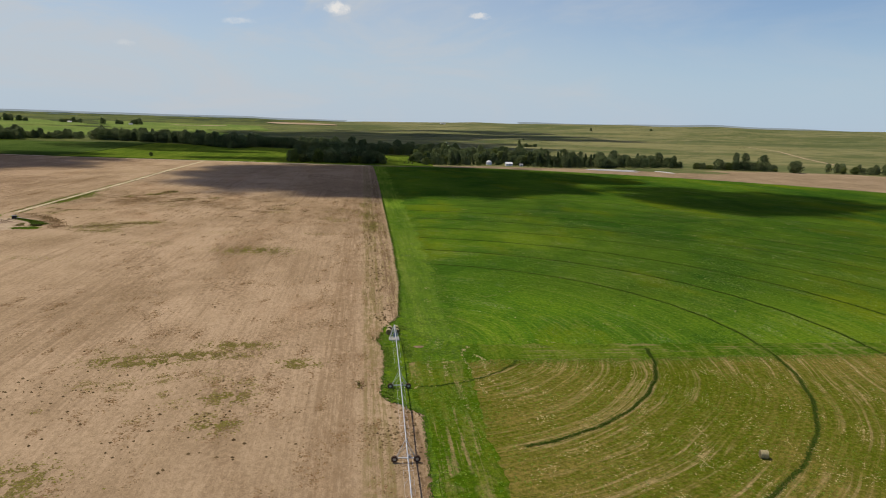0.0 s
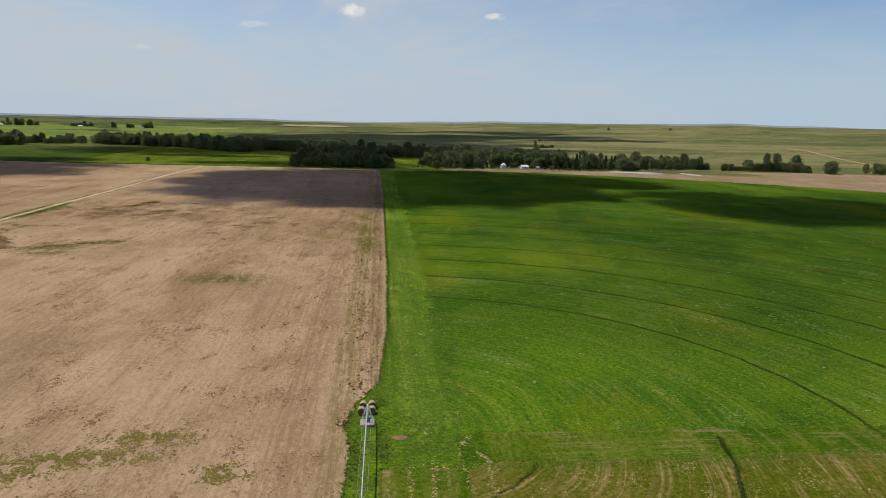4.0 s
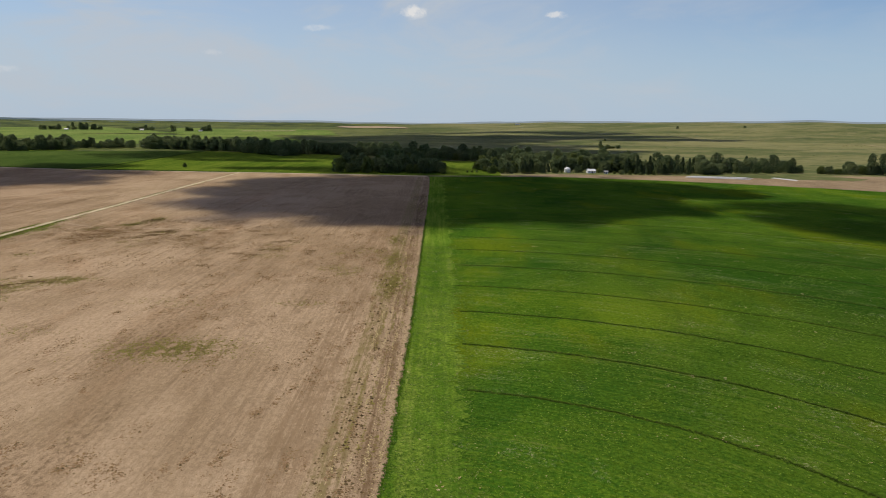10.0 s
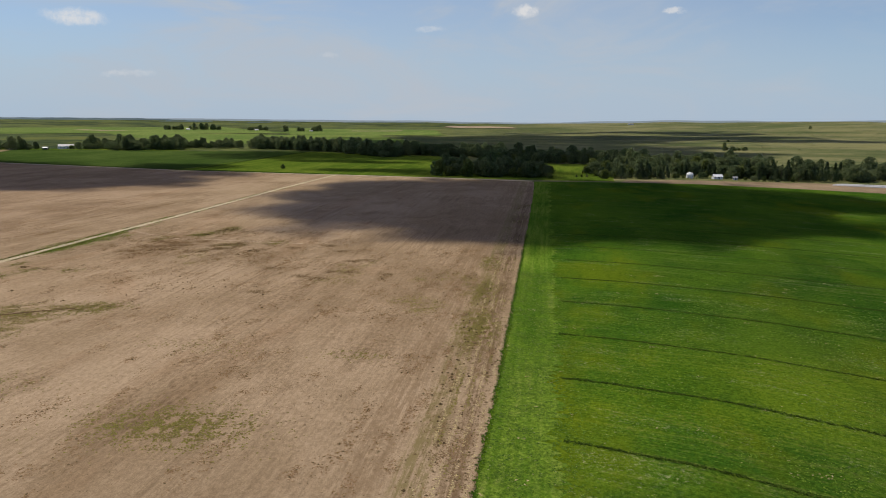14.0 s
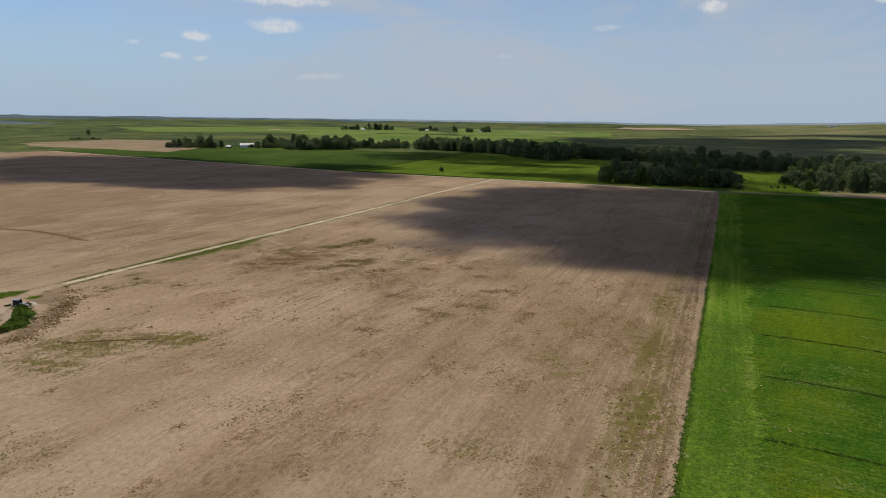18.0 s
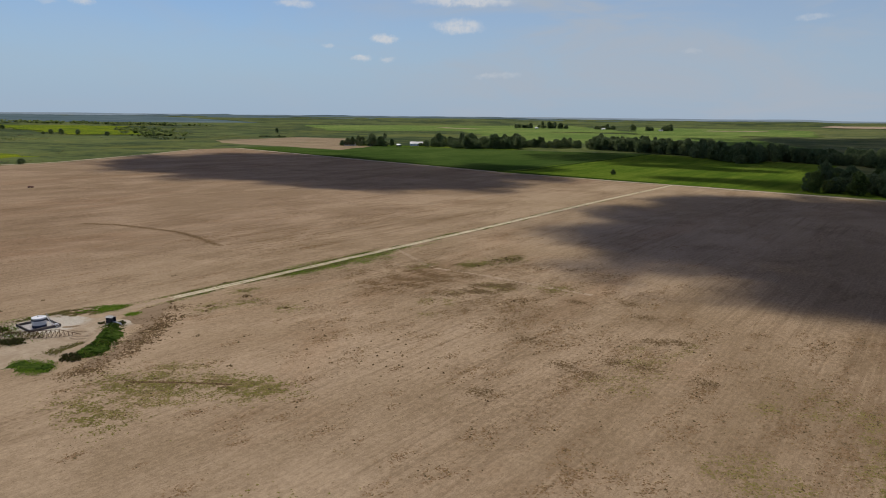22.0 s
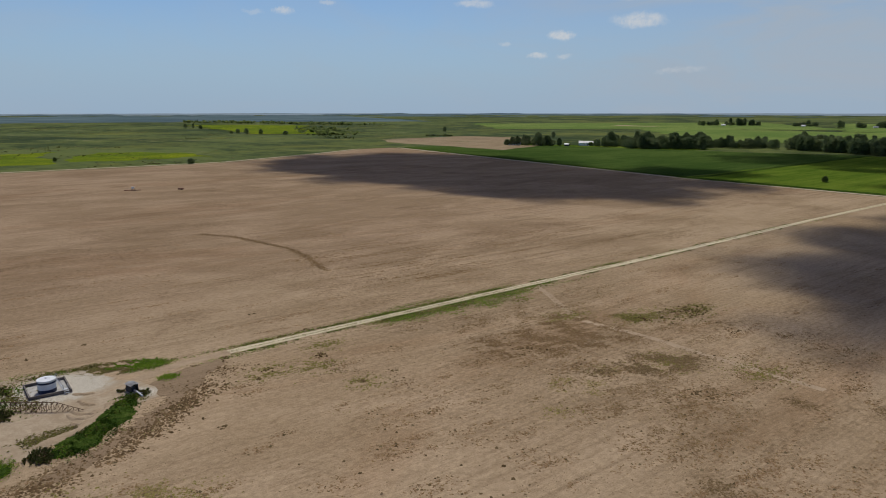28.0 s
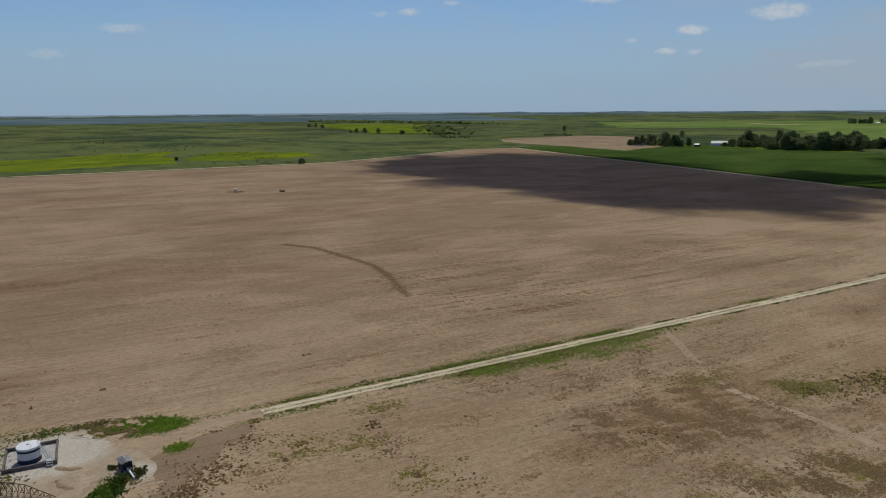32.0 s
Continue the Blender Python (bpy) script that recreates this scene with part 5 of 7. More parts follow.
def pump_unit(at, turn):
    top = thing("pump_engine", at, "dark irrigation pump engine under a corrugated roof", "pump", turn=turn)
    bm = bmesh.new()
    box(bm, (2.9, 2.4, 0.25), (0, 0, 0.1), bevel=0.03)
    part("skid", bm, CONCRETE, top)
    for x in (-1.15, 1.15):
        for y in (-0.85, 0.85):
            bm = bmesh.new()
            box(bm, (0.09, 0.09, 2.0), (x, y, 1.15))
            part("post", bm, DARK, top)
    bm = bmesh.new()
    box(bm, (1.9, 0.95, 1.0), (-0.1, 0, 0.85), bevel=0.08)
    box(bm, (0.35, 1.05, 1.15), (-1.1, 0, 0.9), bevel=0.04)
    rod(bm, (0.3, 0.1, 1.3), (0.3, 0.1, 1.75), 0.12, 0.08, 10)
    part("engine", bm, DARK, top, "black diesel engine block with radiator")
    for y in (-0.87, 0.87):
        bm = bmesh.new()
        box(bm, (2.2, 0.03, 1.7), (0, y, 1.15))
        part("side_panel", bm, DARK, top)
    bm = bmesh.new()
    n = 22
    rows = [[bm.verts.new((-1.5 + 3.0 * i / n, y, z + (0.035 if i % 2 else 0.0))) for i in range(n + 1)] for y, z in ((-1.2, 2.1), (0, 2.42), (1.2, 2.18))]
    for lo, hi in zip(rows, rows[1:]):
        for i in range(n):
            bm.faces.new((lo[i], lo[i + 1], hi[i + 1], hi[i]))
    bmesh.ops.solidify(bm, geom=bm.faces[:], thickness=0.02)
    part("roof", bm, ROOF, top, "weathered corrugated steel roof")
    bm = bmesh.new()
    rod(bm, (0.9, 0, 0.7), (1.55, 0, 0.75), 0.22, seg=14)
    rod(bm, (1.45, 0, 0.78), (4.4, -0.1, 0.32), 0.19, seg=14)
    rod(bm, (4.3, -0.1, 0.32), (4.5, -0.1, 0.30), 0.24, seg=14)
    part("discharge_pipe", bm, WHITE, top, "white discharge pipe")
    bm = bmesh.new()
    rod(bm, (1.7, 0.4, 0.15), (3.6, 0.45, 0.6), 0.06, seg=8)
    part("fuel_line", bm, ZINC, top)


pump_unit((-170.0, 361.8, 0.1), 14)
bpy.data.objects["pump_engine"].scale = (0.82, 0.82, 0.82)


def boom(a, b):
    """A tapering lattice boom on the ground from a (thin end) to b."""
    a, b = Vector((*a, 0.25)), Vector((*b, 0.25))
    top = thing("lattice_boom", (a.x, a.y, 0.05), "dark rusty steel lattice boom lying beside the pad", "boom")
    d = b - a
    n = Vector((-d.y, d.x, 0)).normalized()
    k = 24
    for s in (-0.6, 0.6):
        bm = bmesh.new()
        for i in range(k):
            u0, u1 = i / k, (i + 1) / k
            rod(bm, d * u0 + n * s * min(1, u0 * 4), d * u1 + n * s * min(1, u1 * 4), 0.06, seg=6)
        part("bottom_chord", bm, RUST, top)
    bm = bmesh.new()
    tops = []
    for i in range(k + 1):
        u = i / k
        tops.append(d * u + Vector((0, 0, 1.75 * min(1, 0.15 + u * 4.0))))
    for p, q in zip(tops, tops[1:]):
        rod(bm, p, q, 0.07, seg=6)
    part("top_chord", bm, RUST, top)
    for i in range(1, k + 1):
        u = i / k
        for s in (-0.6, 0.6):
            bm = bmesh.new()
            rod(bm, tops[i], d * u + n * s * min(1, u * 4), 0.04, seg=5)
            if i > 1:
                rod(bm, tops[i - 1], d * u + n * s * min(1, u * 4), 0.035, seg=5)
            part("strut", bm, RUST, top)


boom((-166.5, 352.2), (-181.0, 334.5))


def small_pivot(at, turn):
    top = thing("pivot_stand", at, "small white irrigation stand far across the bare soil", "irrigator", turn=turn)
    bm = bmesh.new()
    box(bm, (2.0, 1.6, 1.3), (0, 0, 2.1), bevel=0.1)
    part("housing", bm, WHITE, top, "white housing")
    for x in (-1.2, 1.2):
        for y in (-1.2, 1.2):
            bm = bmesh.new()
            rod(bm, (x, y, 0), (x * 0.5, y * 0.5, 1.6), 0.12)
            part("leg", bm, DARK, top)
    bm = bmesh.new()
    rod(bm, (-6, 0, 0.4), (5, 0.8, 0.4), 0.25, seg=8)
    part("ground_pipe", bm, REDROOF, top)


small_pivot((-540, 468, 0.05), 60)


def cart(at, turn):
    top = thing("pipe_cart", at, "low dark pipe cart on bare soil", "cart", turn=turn)
    bm = bmesh.new()
    box(bm, (3.4, 1.6, 0.5), (0, 0, 0.9), bevel=0.05)
    part("bed", bm, REDROOF, top)
    for x in (-1.1, 1.1):
        for y in (-0.85, 0.85):
            bm = bmesh.new()
            rod(bm, (x, y - 0.12, 0.45), (x, y + 0.12, 0.45), 0.45, seg=14)
            part("wheel", bm, RUBBER, top)


cart((-526, 496, 0.05), 40)


# ---- farm buildings ----
def grain_bin(at, r, h):
    top = thing("grain_bin", at, "white corrugated grain bin with a domed roof", "grain bin", "farmyard buildings")
    bm = bmesh.new()
    prof = [(r + (0.05 if i % 2 else 0.0), h * i / 14) for i in range(15)]
    lathe(bm, prof, 32)
    part("shell", bm, WHITE, top)
    bm = bmesh.new()
    lathe(bm, [(r + 0.15, h), (r * 0.82, h + r * 0.3), (r * 0.5, h + r * 0.52), (r * 0.16, h + r * 0.62), (r * 0.14, h + r * 0.7)], 32)
    part("roof", bm, WHITE, top, "ribbed white roof")
    bm = bmesh.new()
    box(bm, (0.1, 1.0, 2.0), (-r * 0.3, -r - 0.02, 1.0), (0, 0, 90))
    part("door", bm, ZINC, top)


def gable_house(name, at, turn, size, wall, roof, label, category, group, windows=2):
    """A gabled building: walls, two roof slopes, gables, door, windows."""
    top = thing(name, at, label, category, group, turn)
    lx, ly, h, rise = size
    bm = bmesh.new()
    pts = [(-ly / 2, 0), (ly / 2, 0), (ly / 2, h), (0, h + rise), (-ly / 2, h)]
    a, b = [bm.verts.new((-lx / 2, y, z)) for y, z in pts], [bm.verts.new((lx / 2, y, z)) for y, z in pts]
    bm.faces.new(a)
    bm.faces.new(b[::-1])
    for i in (0, 1, 4):
        bm.faces.new((a[i], b[i], b[(i + 1) % 5], a[(i + 1) % 5]))
    bmesh.ops.recalc_face_normals(bm, faces=bm.faces)
    part("wall", bm, wall, top)
    slope = math.degrees(math.atan2(rise, ly / 2))
    run = math.hypot(rise, ly / 2) + 0.5
    for s in (-1, 1):
        bm = bmesh.new()
        box(bm, (lx + 0.8, run, 0.14), (0, s * (ly / 4 + 0.12), h + rise / 2 + 0.02), (-s * slope, 0, 0), 0.02)
        part("roof", bm, roof, top)
    bm = bmesh.new()
    box(bm, (1.0, 0.08, 2.1), (lx * 0.1, -ly / 2 - 0.02, 1.05), bevel=0.01)
    part("door", bm, DARK, top)
    for k in range(windows):
        bm = bmesh.new()
        box(bm, (1.1, 0.08, 1.1), (lx * (-0.36 + 0.72 * k / max(1, windows - 1)), -ly / 2 - 0.02, h * 0.6), bevel=0.01)
        win = part("window", bm, WHITE, top)
        bm = bmesh.new()
        box(bm, (0.9, 0.04, 0.9), (lx * (-0.36 + 0.72 * k / max(1, windows - 1)), -ly / 2 - 0.06, h * 0.6))
        part("pane", bm, GLASS, win)


grain_bin((163, 896, 0.1), 3.4, 3.6)
gable_house("farmhouse", (188, 892, 0.1), 8, (8.5, 6.5, 2.5, 1.9), WHITE, WHITE, "white farmhouse with a pale roof before the trees", "house", "farmyard buildings", 3)
gable_house("shed", (203, 885, 0.1), -10, (4, 3, 2.2, 1.0), WHITE, ROOF, "small white shed in the farmyard", "shed", "farmyard buildings", 1)
gable_house("barn", (-742, 1206, 0.1), 40, (22, 11, 4.2, 3.0), WHITE, ROOF, "long white metal barn with a grey roof", "barn", "far farmstead buildings", 4)
gable_house("machine_shed", (-826, 1132, 0.1), 25, (18, 9, 3.4, 2.0), WHITE, REDROOF, "machine shed with a rusty red roof", "shed", "far farmstead buildings", 2)
gable_house("farmhouse", (-800, 1160, 0.1), 30, (12, 9, 3.4, 2.8), WHITE, ROOF, "white farmhouse among trees", "house", "far farmstead buildings", 3)
gable_house("shed", (-752, 1172, 0.1), 15, (7, 5, 2.6, 1.4), DARK, WHITE, "small dark shed with a white roof", "shed", "far farmstead buildings", 1)
for x, y, g in ((-1008, 2580, 10), (-812, 2600, 30), (-1232, 2510, 15)):
    gable_house("farmhouse", (x, y, float(height(x, y))), g, (12, 8, 3.2, 2.4), WHITE, ROOF, "distant white farm building beside trees", "house", "distant farm buildings", 2)
gable_house("barn", (480, 4250, float(height(480, 4250))), 5, (30, 12, 5, 2.5), WHITE, ROOF, "distant long white barn on the rise", "barn", "distant farm buildings", 2)


def silage_bag(a, b, r):
    a, b = Vector((*a, 0)), Vector((*b, 0))
    d = b - a
    bm = bmesh.new()
    seg, k = 12, 40
    rings = []
    for i in range(k + 1):
        u = i / k
        q = r * min(1, 0.25 + 6 * min(u, 1 - u)) * (1 + 0.03 * math.sin(i * 1.9))
        n = Vector((-d.y, d.x, 0)).normalized()
        rings.append([bm.verts.new(d * u + n * q * 1.25 * math.cos(math.pi * j / seg) + Vector((0, 0, q * math.sin(math.pi * j / seg)))) for j in range(seg + 1)])
    for lo, hi in zip(rings, rings[1:]):
        for j in range(seg):
            bm.faces.new((lo[j], lo[j + 1], hi[j + 1], hi[j]))
    bmesh.ops.recalc_face_normals(bm, faces=bm.faces)
    ob = mesh_ob("silage_bag", bm, FILM)
    ob.location = (a.x, a.y, 0.1)
    tagged(ob, "long greyish plastic silage bag on bare dirt", "silage bag", "silage bags in the yard")


silage_bag((277, 848), (336, 827), 1.15)
silage_bag((281, 857), (345, 842), 1.15)
silage_bag((368, 852), (380, 819), 0.9)


# ---- small growth and clods ----
def field_noise(x, y, size, seed):
    rs = np.random.RandomState(seed)
    f = np.zeros_like(x)
    for k in range(8):
        l, t, p = size / 1.5 ** (k * 0.7), rs.uniform(0, 6.28), rs.uniform(0, 6.28)
        f += np.sin(6.28 / l * (x * math.cos(t) + y * math.sin(t)) + p) / 1.25 ** k
    return f / 3.2


def spread(n, x0, x1, y0, y1, seed, size=40.0, keep=0.0, sharp=0.35):
    """Random points in a rectangle, thick in some places and thin in others."""
    rs = np.random.RandomState(seed)
    x, y = rs.uniform(x0, x1, n), rs.uniform(y0, y1, n)
    p = step(field_noise(x, y, size, seed + 7), keep - sharp, keep + sharp)
    m = rs.uniform(0, 1, n) < p
    return x[m], y[m]


def edge_x(y):
    e = np.array(sorted(EDGE, key=lambda p: p[1]))
    return np.interp(y, e[:, 1], e[:, 0])


def bare_only(x, y):
    off = (x < edge_x(y) - 0.3) & (np.abs(x + 180.4) > 2.2) & ~((x < -150) & (x > -197) & (y > 322) & (y < 367))
    return x[off], y[off]


SOIL_LIFT = 0.05
track("wheel_trail", [(-178.5, 487), (-166.5, 480.6), (-155, 473.5), (-144.7, 468.4), (-125, 470), (-105, 469), (-83, 468.5)], TRAIL, "faint pale wheel trail off the dirt track", 1.9, 0.08)
x, y = bare_only(*spread(150000, -240, 12, 70, 560, 31, 40, 0.5, 0.6))
lumps("soil_clods", x, y, 0.19, CLOD, "dark clods and crop residue on bare soil", "clods", 32)
x, y = bare_only(*spread(90000, -560, -186, 250, 620, 33, 70, 0.3, 0.6))
lumps("soil_clods", x, y, 0.28, CLOD, "dark clods and crop residue on bare soil", "clods", 34)
x, y = bare_only(*spread(70000, -240, 12, 70, 560, 35, 60, 0.75, 0.25))
clumps("sparse_weeds", x, y, 0.24, 0.05, WEED, "sparse olive weeds on bare soil", "weeds", 36, 4, SOIL_LIFT)
# dried growth and dark clods in streaky patches that follow the rows
def residue(name, zones, seed, mat_w, label, clod=0.3, blade=0.27):
    """zones: x0, x1, y0, y1, number of patches, half width, half length along the rows, plants in each."""
    rs = np.random.RandomState(seed)
    ps = []
    for x0, x1, y0, y1, n, a, b, k in zones:
        for _ in range(n):
            cx, cy, q = rs.uniform(x0, x1), rs.uniform(y0, y1), rs.uniform(0.5, 1.5)
            m_ = max(4, int(k * q * rs.uniform(0.3, 1.6)))
            px, py = rs.normal(0, a * q * 0.6, m_), rs.normal(0, b * q * 0.6, m_)
            ps.append(np.stack([cx + px + 0.03 * py, cy + py], -1))
    p = np.concatenate(ps)
    p = p[field_noise(p[:, 0], p[:, 1], 5.0, seed) > -0.25]
    x, y = bare_only(p[:, 0], p[:, 1])
    k = rs.uniform(0, 1, len(x[::3])) ** 3
    lumps("soil_clods", x[::3] + 0.1, y[::3], clod * (0.55 + 1.3 * k), CLOD, "dark clods among dried weeds on bare soil", "clods", seed + 1)
    clumps(name, x, y, blade * 1.45, 0.014, mat_w, label, "weeds", seed + 2, 3, 0.06)


residue("dried_weeds", [(-160, 12, 330, 470, 190, 1.5, 3.4, 70), (-110, 12, 85, 330, 220, 1.5, 3.0, 80), (-20, 12, 90, 470, 90, 1.1, 5.5, 110), (-60, 8, 360, 470, 90, 1.6, 4.0, 100), (-140, -60, 380, 500, 110, 1.8, 4.2, 80)], 200, DEAD, "streaky patches of brown dried weeds on bare soil")
residue("dried_weeds", [(-330, -186, 300, 560, 150, 0.8, 8.0, 60), (-520, -300, 300, 620, 120, 1.2, 12.0, 60), (-175, -60, 470, 600, 70, 1.2, 6.0, 60)], 210, DEAD, "thin rows of brown dried weeds on bare soil", 0.34, 0.34)
residue("dried_weeds", [(-131, -110, 340, 358, 26, 2.2, 2.6, 120), (-110, -100, 353, 360, 12, 2.0, 2.4, 120), (-128, -110, 329, 345, 12, 1.8, 2.0, 100), (-60, -20, 120, 165, 24, 2.0, 2.4, 120), (-120, -110, 420, 445, 9, 2.5, 3.0, 90), (-56, -40, 400, 440, 16, 2.4, 4.0, 110), (-24, -8, 370, 415, 16, 2.6, 3.0, 130), (-6, 8, 370, 420, 14, 2.0, 4.0, 130)], 220, WEED, "olive and brown weed patches on bare soil")
residue("dried_weeds", [(-175, -85, 415, 505, 95, 1.4, 4.5, 90), (-165, -130, 440, 480, 30, 2.2, 3.5, 130), (-120, -85, 420, 450, 26, 2.2, 4.0, 130)], 230, DEAD, "streaky patches of brown dried weeds east of the track")
residue("dried_weeds", [(-272, -200, 445, 500, 70, 0.7, 9.0, 120), (-255, -210, 520, 590, 36, 0.9, 12.0, 110)], 240, DEAD, "reddish-brown rows of dried weeds west of the track", 0.3, 0.34)
SCRAPS = [(-118, 457), (-109, 462), (-83, 458), (-69, 466), (-61, 455), (-51, 436), (-46, 439), (-54, 416), (-47, 417), (-33, 416), (-55, 405), (-62, 407), (-68, 383), (-77, 418)]
x, y = bare_only(*blotch([(a, b, 3.6, 2.6, 240) for a, b in SCRAPS], 110))
clumps("residue_scraps", x, y, 0.36, 0.03, DEAD, "small brown scraps of crop residue on bare soil", "weeds", 111, 4, 0.06)
lumps("soil_clods", x[::4], y[::4], 0.34, CLOD, "clods among scraps of residue", "clods", 112)
# a straight dark line of residue, and loose dark heaps
rs = np.random.RandomState(37)
v_ = rs.uniform(0, 1, 800)
lumps("weed_heaps", np.interp(v_, [0, 0.2, 0.55, 1], [-127.8, -124.5, -118.6, -110.6]) + rs.normal(0, 0.16, 800), np.interp(v_, [0, 0.2, 0.55, 1], [343.1, 345.8, 349.9, 354.8]) + rs.normal(0, 0.16, 800), 0.42, DARKCLOD, "dark line of heaped crop residue", "clods", 38)
HEAPS = [(-164.4, 387.9, 0.9, 0.9, 12), (-160.7, 384.1, 0.5, 0.5, 8), (-164.8, 400.6, 1.2, 0.8, 12), (-146.1, 400.3, 0.4, 0.4, 5), (-149.2, 368.2, 0.4, 0.4, 5), (-207.2, 361.4, 0.5, 0.8, 8), (-204.2, 349, 0.4, 0.4, 4), (-205.7, 402.9, 0.6, 1.4, 10), (-143.2, 369, 0.8, 0.8, 8), (-119.5, 361.2, 0.7, 0.7, 7), (-159.5, 368.7, 1.4, 1.6, 26), (-156.5, 366.4, 1.4, 1.2, 26), (-131, 498, 4, 4.5, 90), (-135, 482, 2.4, 1.6, 50), (-113, 490.8, 2.5, 2, 26), (-138, 440, 3, 5, 30), (-97, 447, 3, 5, 40), (-62, 138, 18, 12, 70), (-30, 120, 20, 18, 90), (-100, 385, 24, 18, 60)]
x, y = blotch(HEAPS, 39)
lumps("weed_heaps", x, y, 0.62, DARKCLOD, "scattered dark heaps of dried weeds", "clods", 40)
# brown trodden growth between the bank and the field
v_ = rs.uniform(0, 1, 9000)
cx_ = np.interp(v_, np.linspace(0, 1, 7), [-141, -144, -148.5, -152, -157, -163, -173]) + rs.normal(0, 2.0, 9000)
cy_ = np.interp(v_, np.linspace(0, 1, 7), [336, 343, 352.5, 358.5, 364, 370, 382]) + rs.normal(0, 2.2, 9000)
m = (field_noise(cx_, cy_, 9, 36) > -0.4) & (cx_ > -177.5)
cx_, cy_ = cx_[m], cy_[m]
clumps("dry_bank_weeds", cx_[::6], cy_[::6], 0.36, 0.03, DEAD, "brown dried weeds below the bank", "weeds", 41, 5, SOIL_LIFT)
lumps("large_clods", cx_[::4] + 1.5, cy_[::4] + 1.2, 0.32 + 0.5 * rs.uniform(0, 1, len(cx_[::4])) ** 3, DARKCLOD, "large dark clods beside the bank", "clods", 38)
x, y = blotch([(-156.2, 362.5, 2.2, 1.6, 40), (-157.1, 365.7, 2.0, 1.8, 40), (-158, 369, 2.0, 1.8, 36), (-160.1, 373.4, 1.8, 2.0, 26), (-161.2, 377, 1.6, 2.0, 20), (-152.4, 355.7, 2.2, 1.8, 36), (-149.6, 357.9, 1.8, 1.8, 16), (-176.5, 376.9, 0.8, 1.2, 8), (-177.4, 384, 0.7, 1.4, 10), (-164.4, 388.5, 1.2, 1.2, 12), (-165.5, 401.9, 1.6, 1.2, 16), (-145.7, 399.9, 0.8, 0.8, 7), (-146, 408.1, 1.4, 1.2, 8), (-184.3, 407.9, 0.8, 2.5, 10)], 120)
lumps("large_clods", x, y, 0.62, DARKCLOD, "large dark upturned clods beside bank and track", "clods", 121)
clumps("clod_weeds", x[::2] + 0.3, y[::2] + 0.2, 0.32, 0.07, GREENWEED, "olive weeds growing among the large clods", "weeds", 122, 6, 0.06)
u_ = rs.uniform(384, 830, 3400)
clumps("crown_weeds", -180.5 + rs.normal(0, 0.15, 3400) + 0.4 * np.sin(u_ / 60), u_, 0.20, 0.05, GREENWEED, "thin weeds on the crown of the track", "weeds", 42, 4, 0.15)
# weedy rows along the crop edge, with a bare pale strip beside the crop
rs = np.random.RandomState(40)
yy = rs.uniform(90, 640, 26000)
row = rs.randint(0, 11, 26000)
xx = edge_x(yy) - 1.6 - row * 0.95 + rs.normal(0, 0.4, 26000)
m = (field_noise(xx * 3, yy, 55, 41) + rs.normal(0, 0.35, 26000) > -0.2 + 0.05 * row) & ((yy < 120) | (yy > 196))
x, y = xx[m], yy[m]
lumps("row_clods", x[::5], y[::5], 0.24 + 0.4 * rs.uniform(0, 1, len(x[::5])) ** 4, DARKCLOD, "clods in rows along the field edge", "clods", 43)
clumps("edge_weeds", x, y, 0.30, 0.02, DEAD, "weedy rows of dry growth along the field edge", "weeds", 42, 4, 0.06)
yy = rs.uniform(205, 640, 15000)
row = rs.randint(0, 4, 15000)
xx = edge_x(yy) - np.array([1.3, 3.6, 6.2, 8.8])[row] + rs.normal(0, 0.22, 15000)
m = field_noise(xx * 2, yy, 38, 48) + rs.normal(0, 0.3, 15000) > 0.15
clumps("edge_straw", xx[m], yy[m], 0.26, 0.02, STRAW, "pale straw lines along the field edge", "straw", 49, 3, 0.065)
m = field_noise(xx, yy, 30, 54) + rs.normal(0, 0.3, 15000) > 0.35
clumps("edge_weeds", xx[m] + 1.0, yy[m], 0.34, 0.03, GREENWEED, "olive weeds in rows along the field edge", "weeds", 55, 4, 0.06)
x, y = blotch([(7, 190, 3, 12, 60), (5, 250, 3, 30, 70), (4, 330, 4, 60, 60), (8, 120, 3, 20, 40)], 46)
x, y = bare_only(x, y)
lumps("weed_heaps", x, y, 0.7, DARKCLOD, "dark heaps of dried weeds along the field edge", "clods", 47)
PATCHES = [(-43, 287, 15, 8, 1500), (6, 358, 5, 16, 2000), (4, 400, 4, 16, 900), (2, 445, 4, 12, 600), (-50, 154, 9, 4, 700), (-38, 158, 9, 3, 600), (-29, 165, 8, 3, 400), (-14, 152, 4, 3, 260), (-26, 133, 5, 3, 260), (-25, 120, 4, 3, 200),
           (-51, 101, 6, 6, 500), (-128, 341, 9, 5, 500), (-121, 347, 9, 4, 500), (-110, 354, 9, 5, 600), (-119, 330, 10, 5, 500), (-104, 359, 7, 4, 400), (-136, 485, 5, 9, 420), (-131, 500, 4, 9, 420), (-150, 468, 4, 8, 300),
           (-112, 459, 6, 6, 260), (-96, 468, 6, 6, 260), (-122, 266, 14, 6, 160), (-90, 300, 12, 6, 130), (-60, 330, 14, 6, 130), (-171, 406, 4, 5, 200), (-163, 387, 4, 5, 220), (-160, 397, 5, 5, 200), (-145, 400, 4, 4, 120), (-10, 420, 7, 7, 100), (-20, 330, 8, 4, 100)]
x, y = bare_only(*blotch([(a, b, c, d, int(n * 2.6)) for a, b, c, d, n in PATCHES], 43))
m = field_noise(x, y, 6, 45) > -0.2
x, y = x[m], y[m]
clumps("weed_patches", x, y, 0.40, 0.045, GREENWEED, "olive-green weed patches on bare soil", "weeds", 44, 4, SOIL_LIFT)
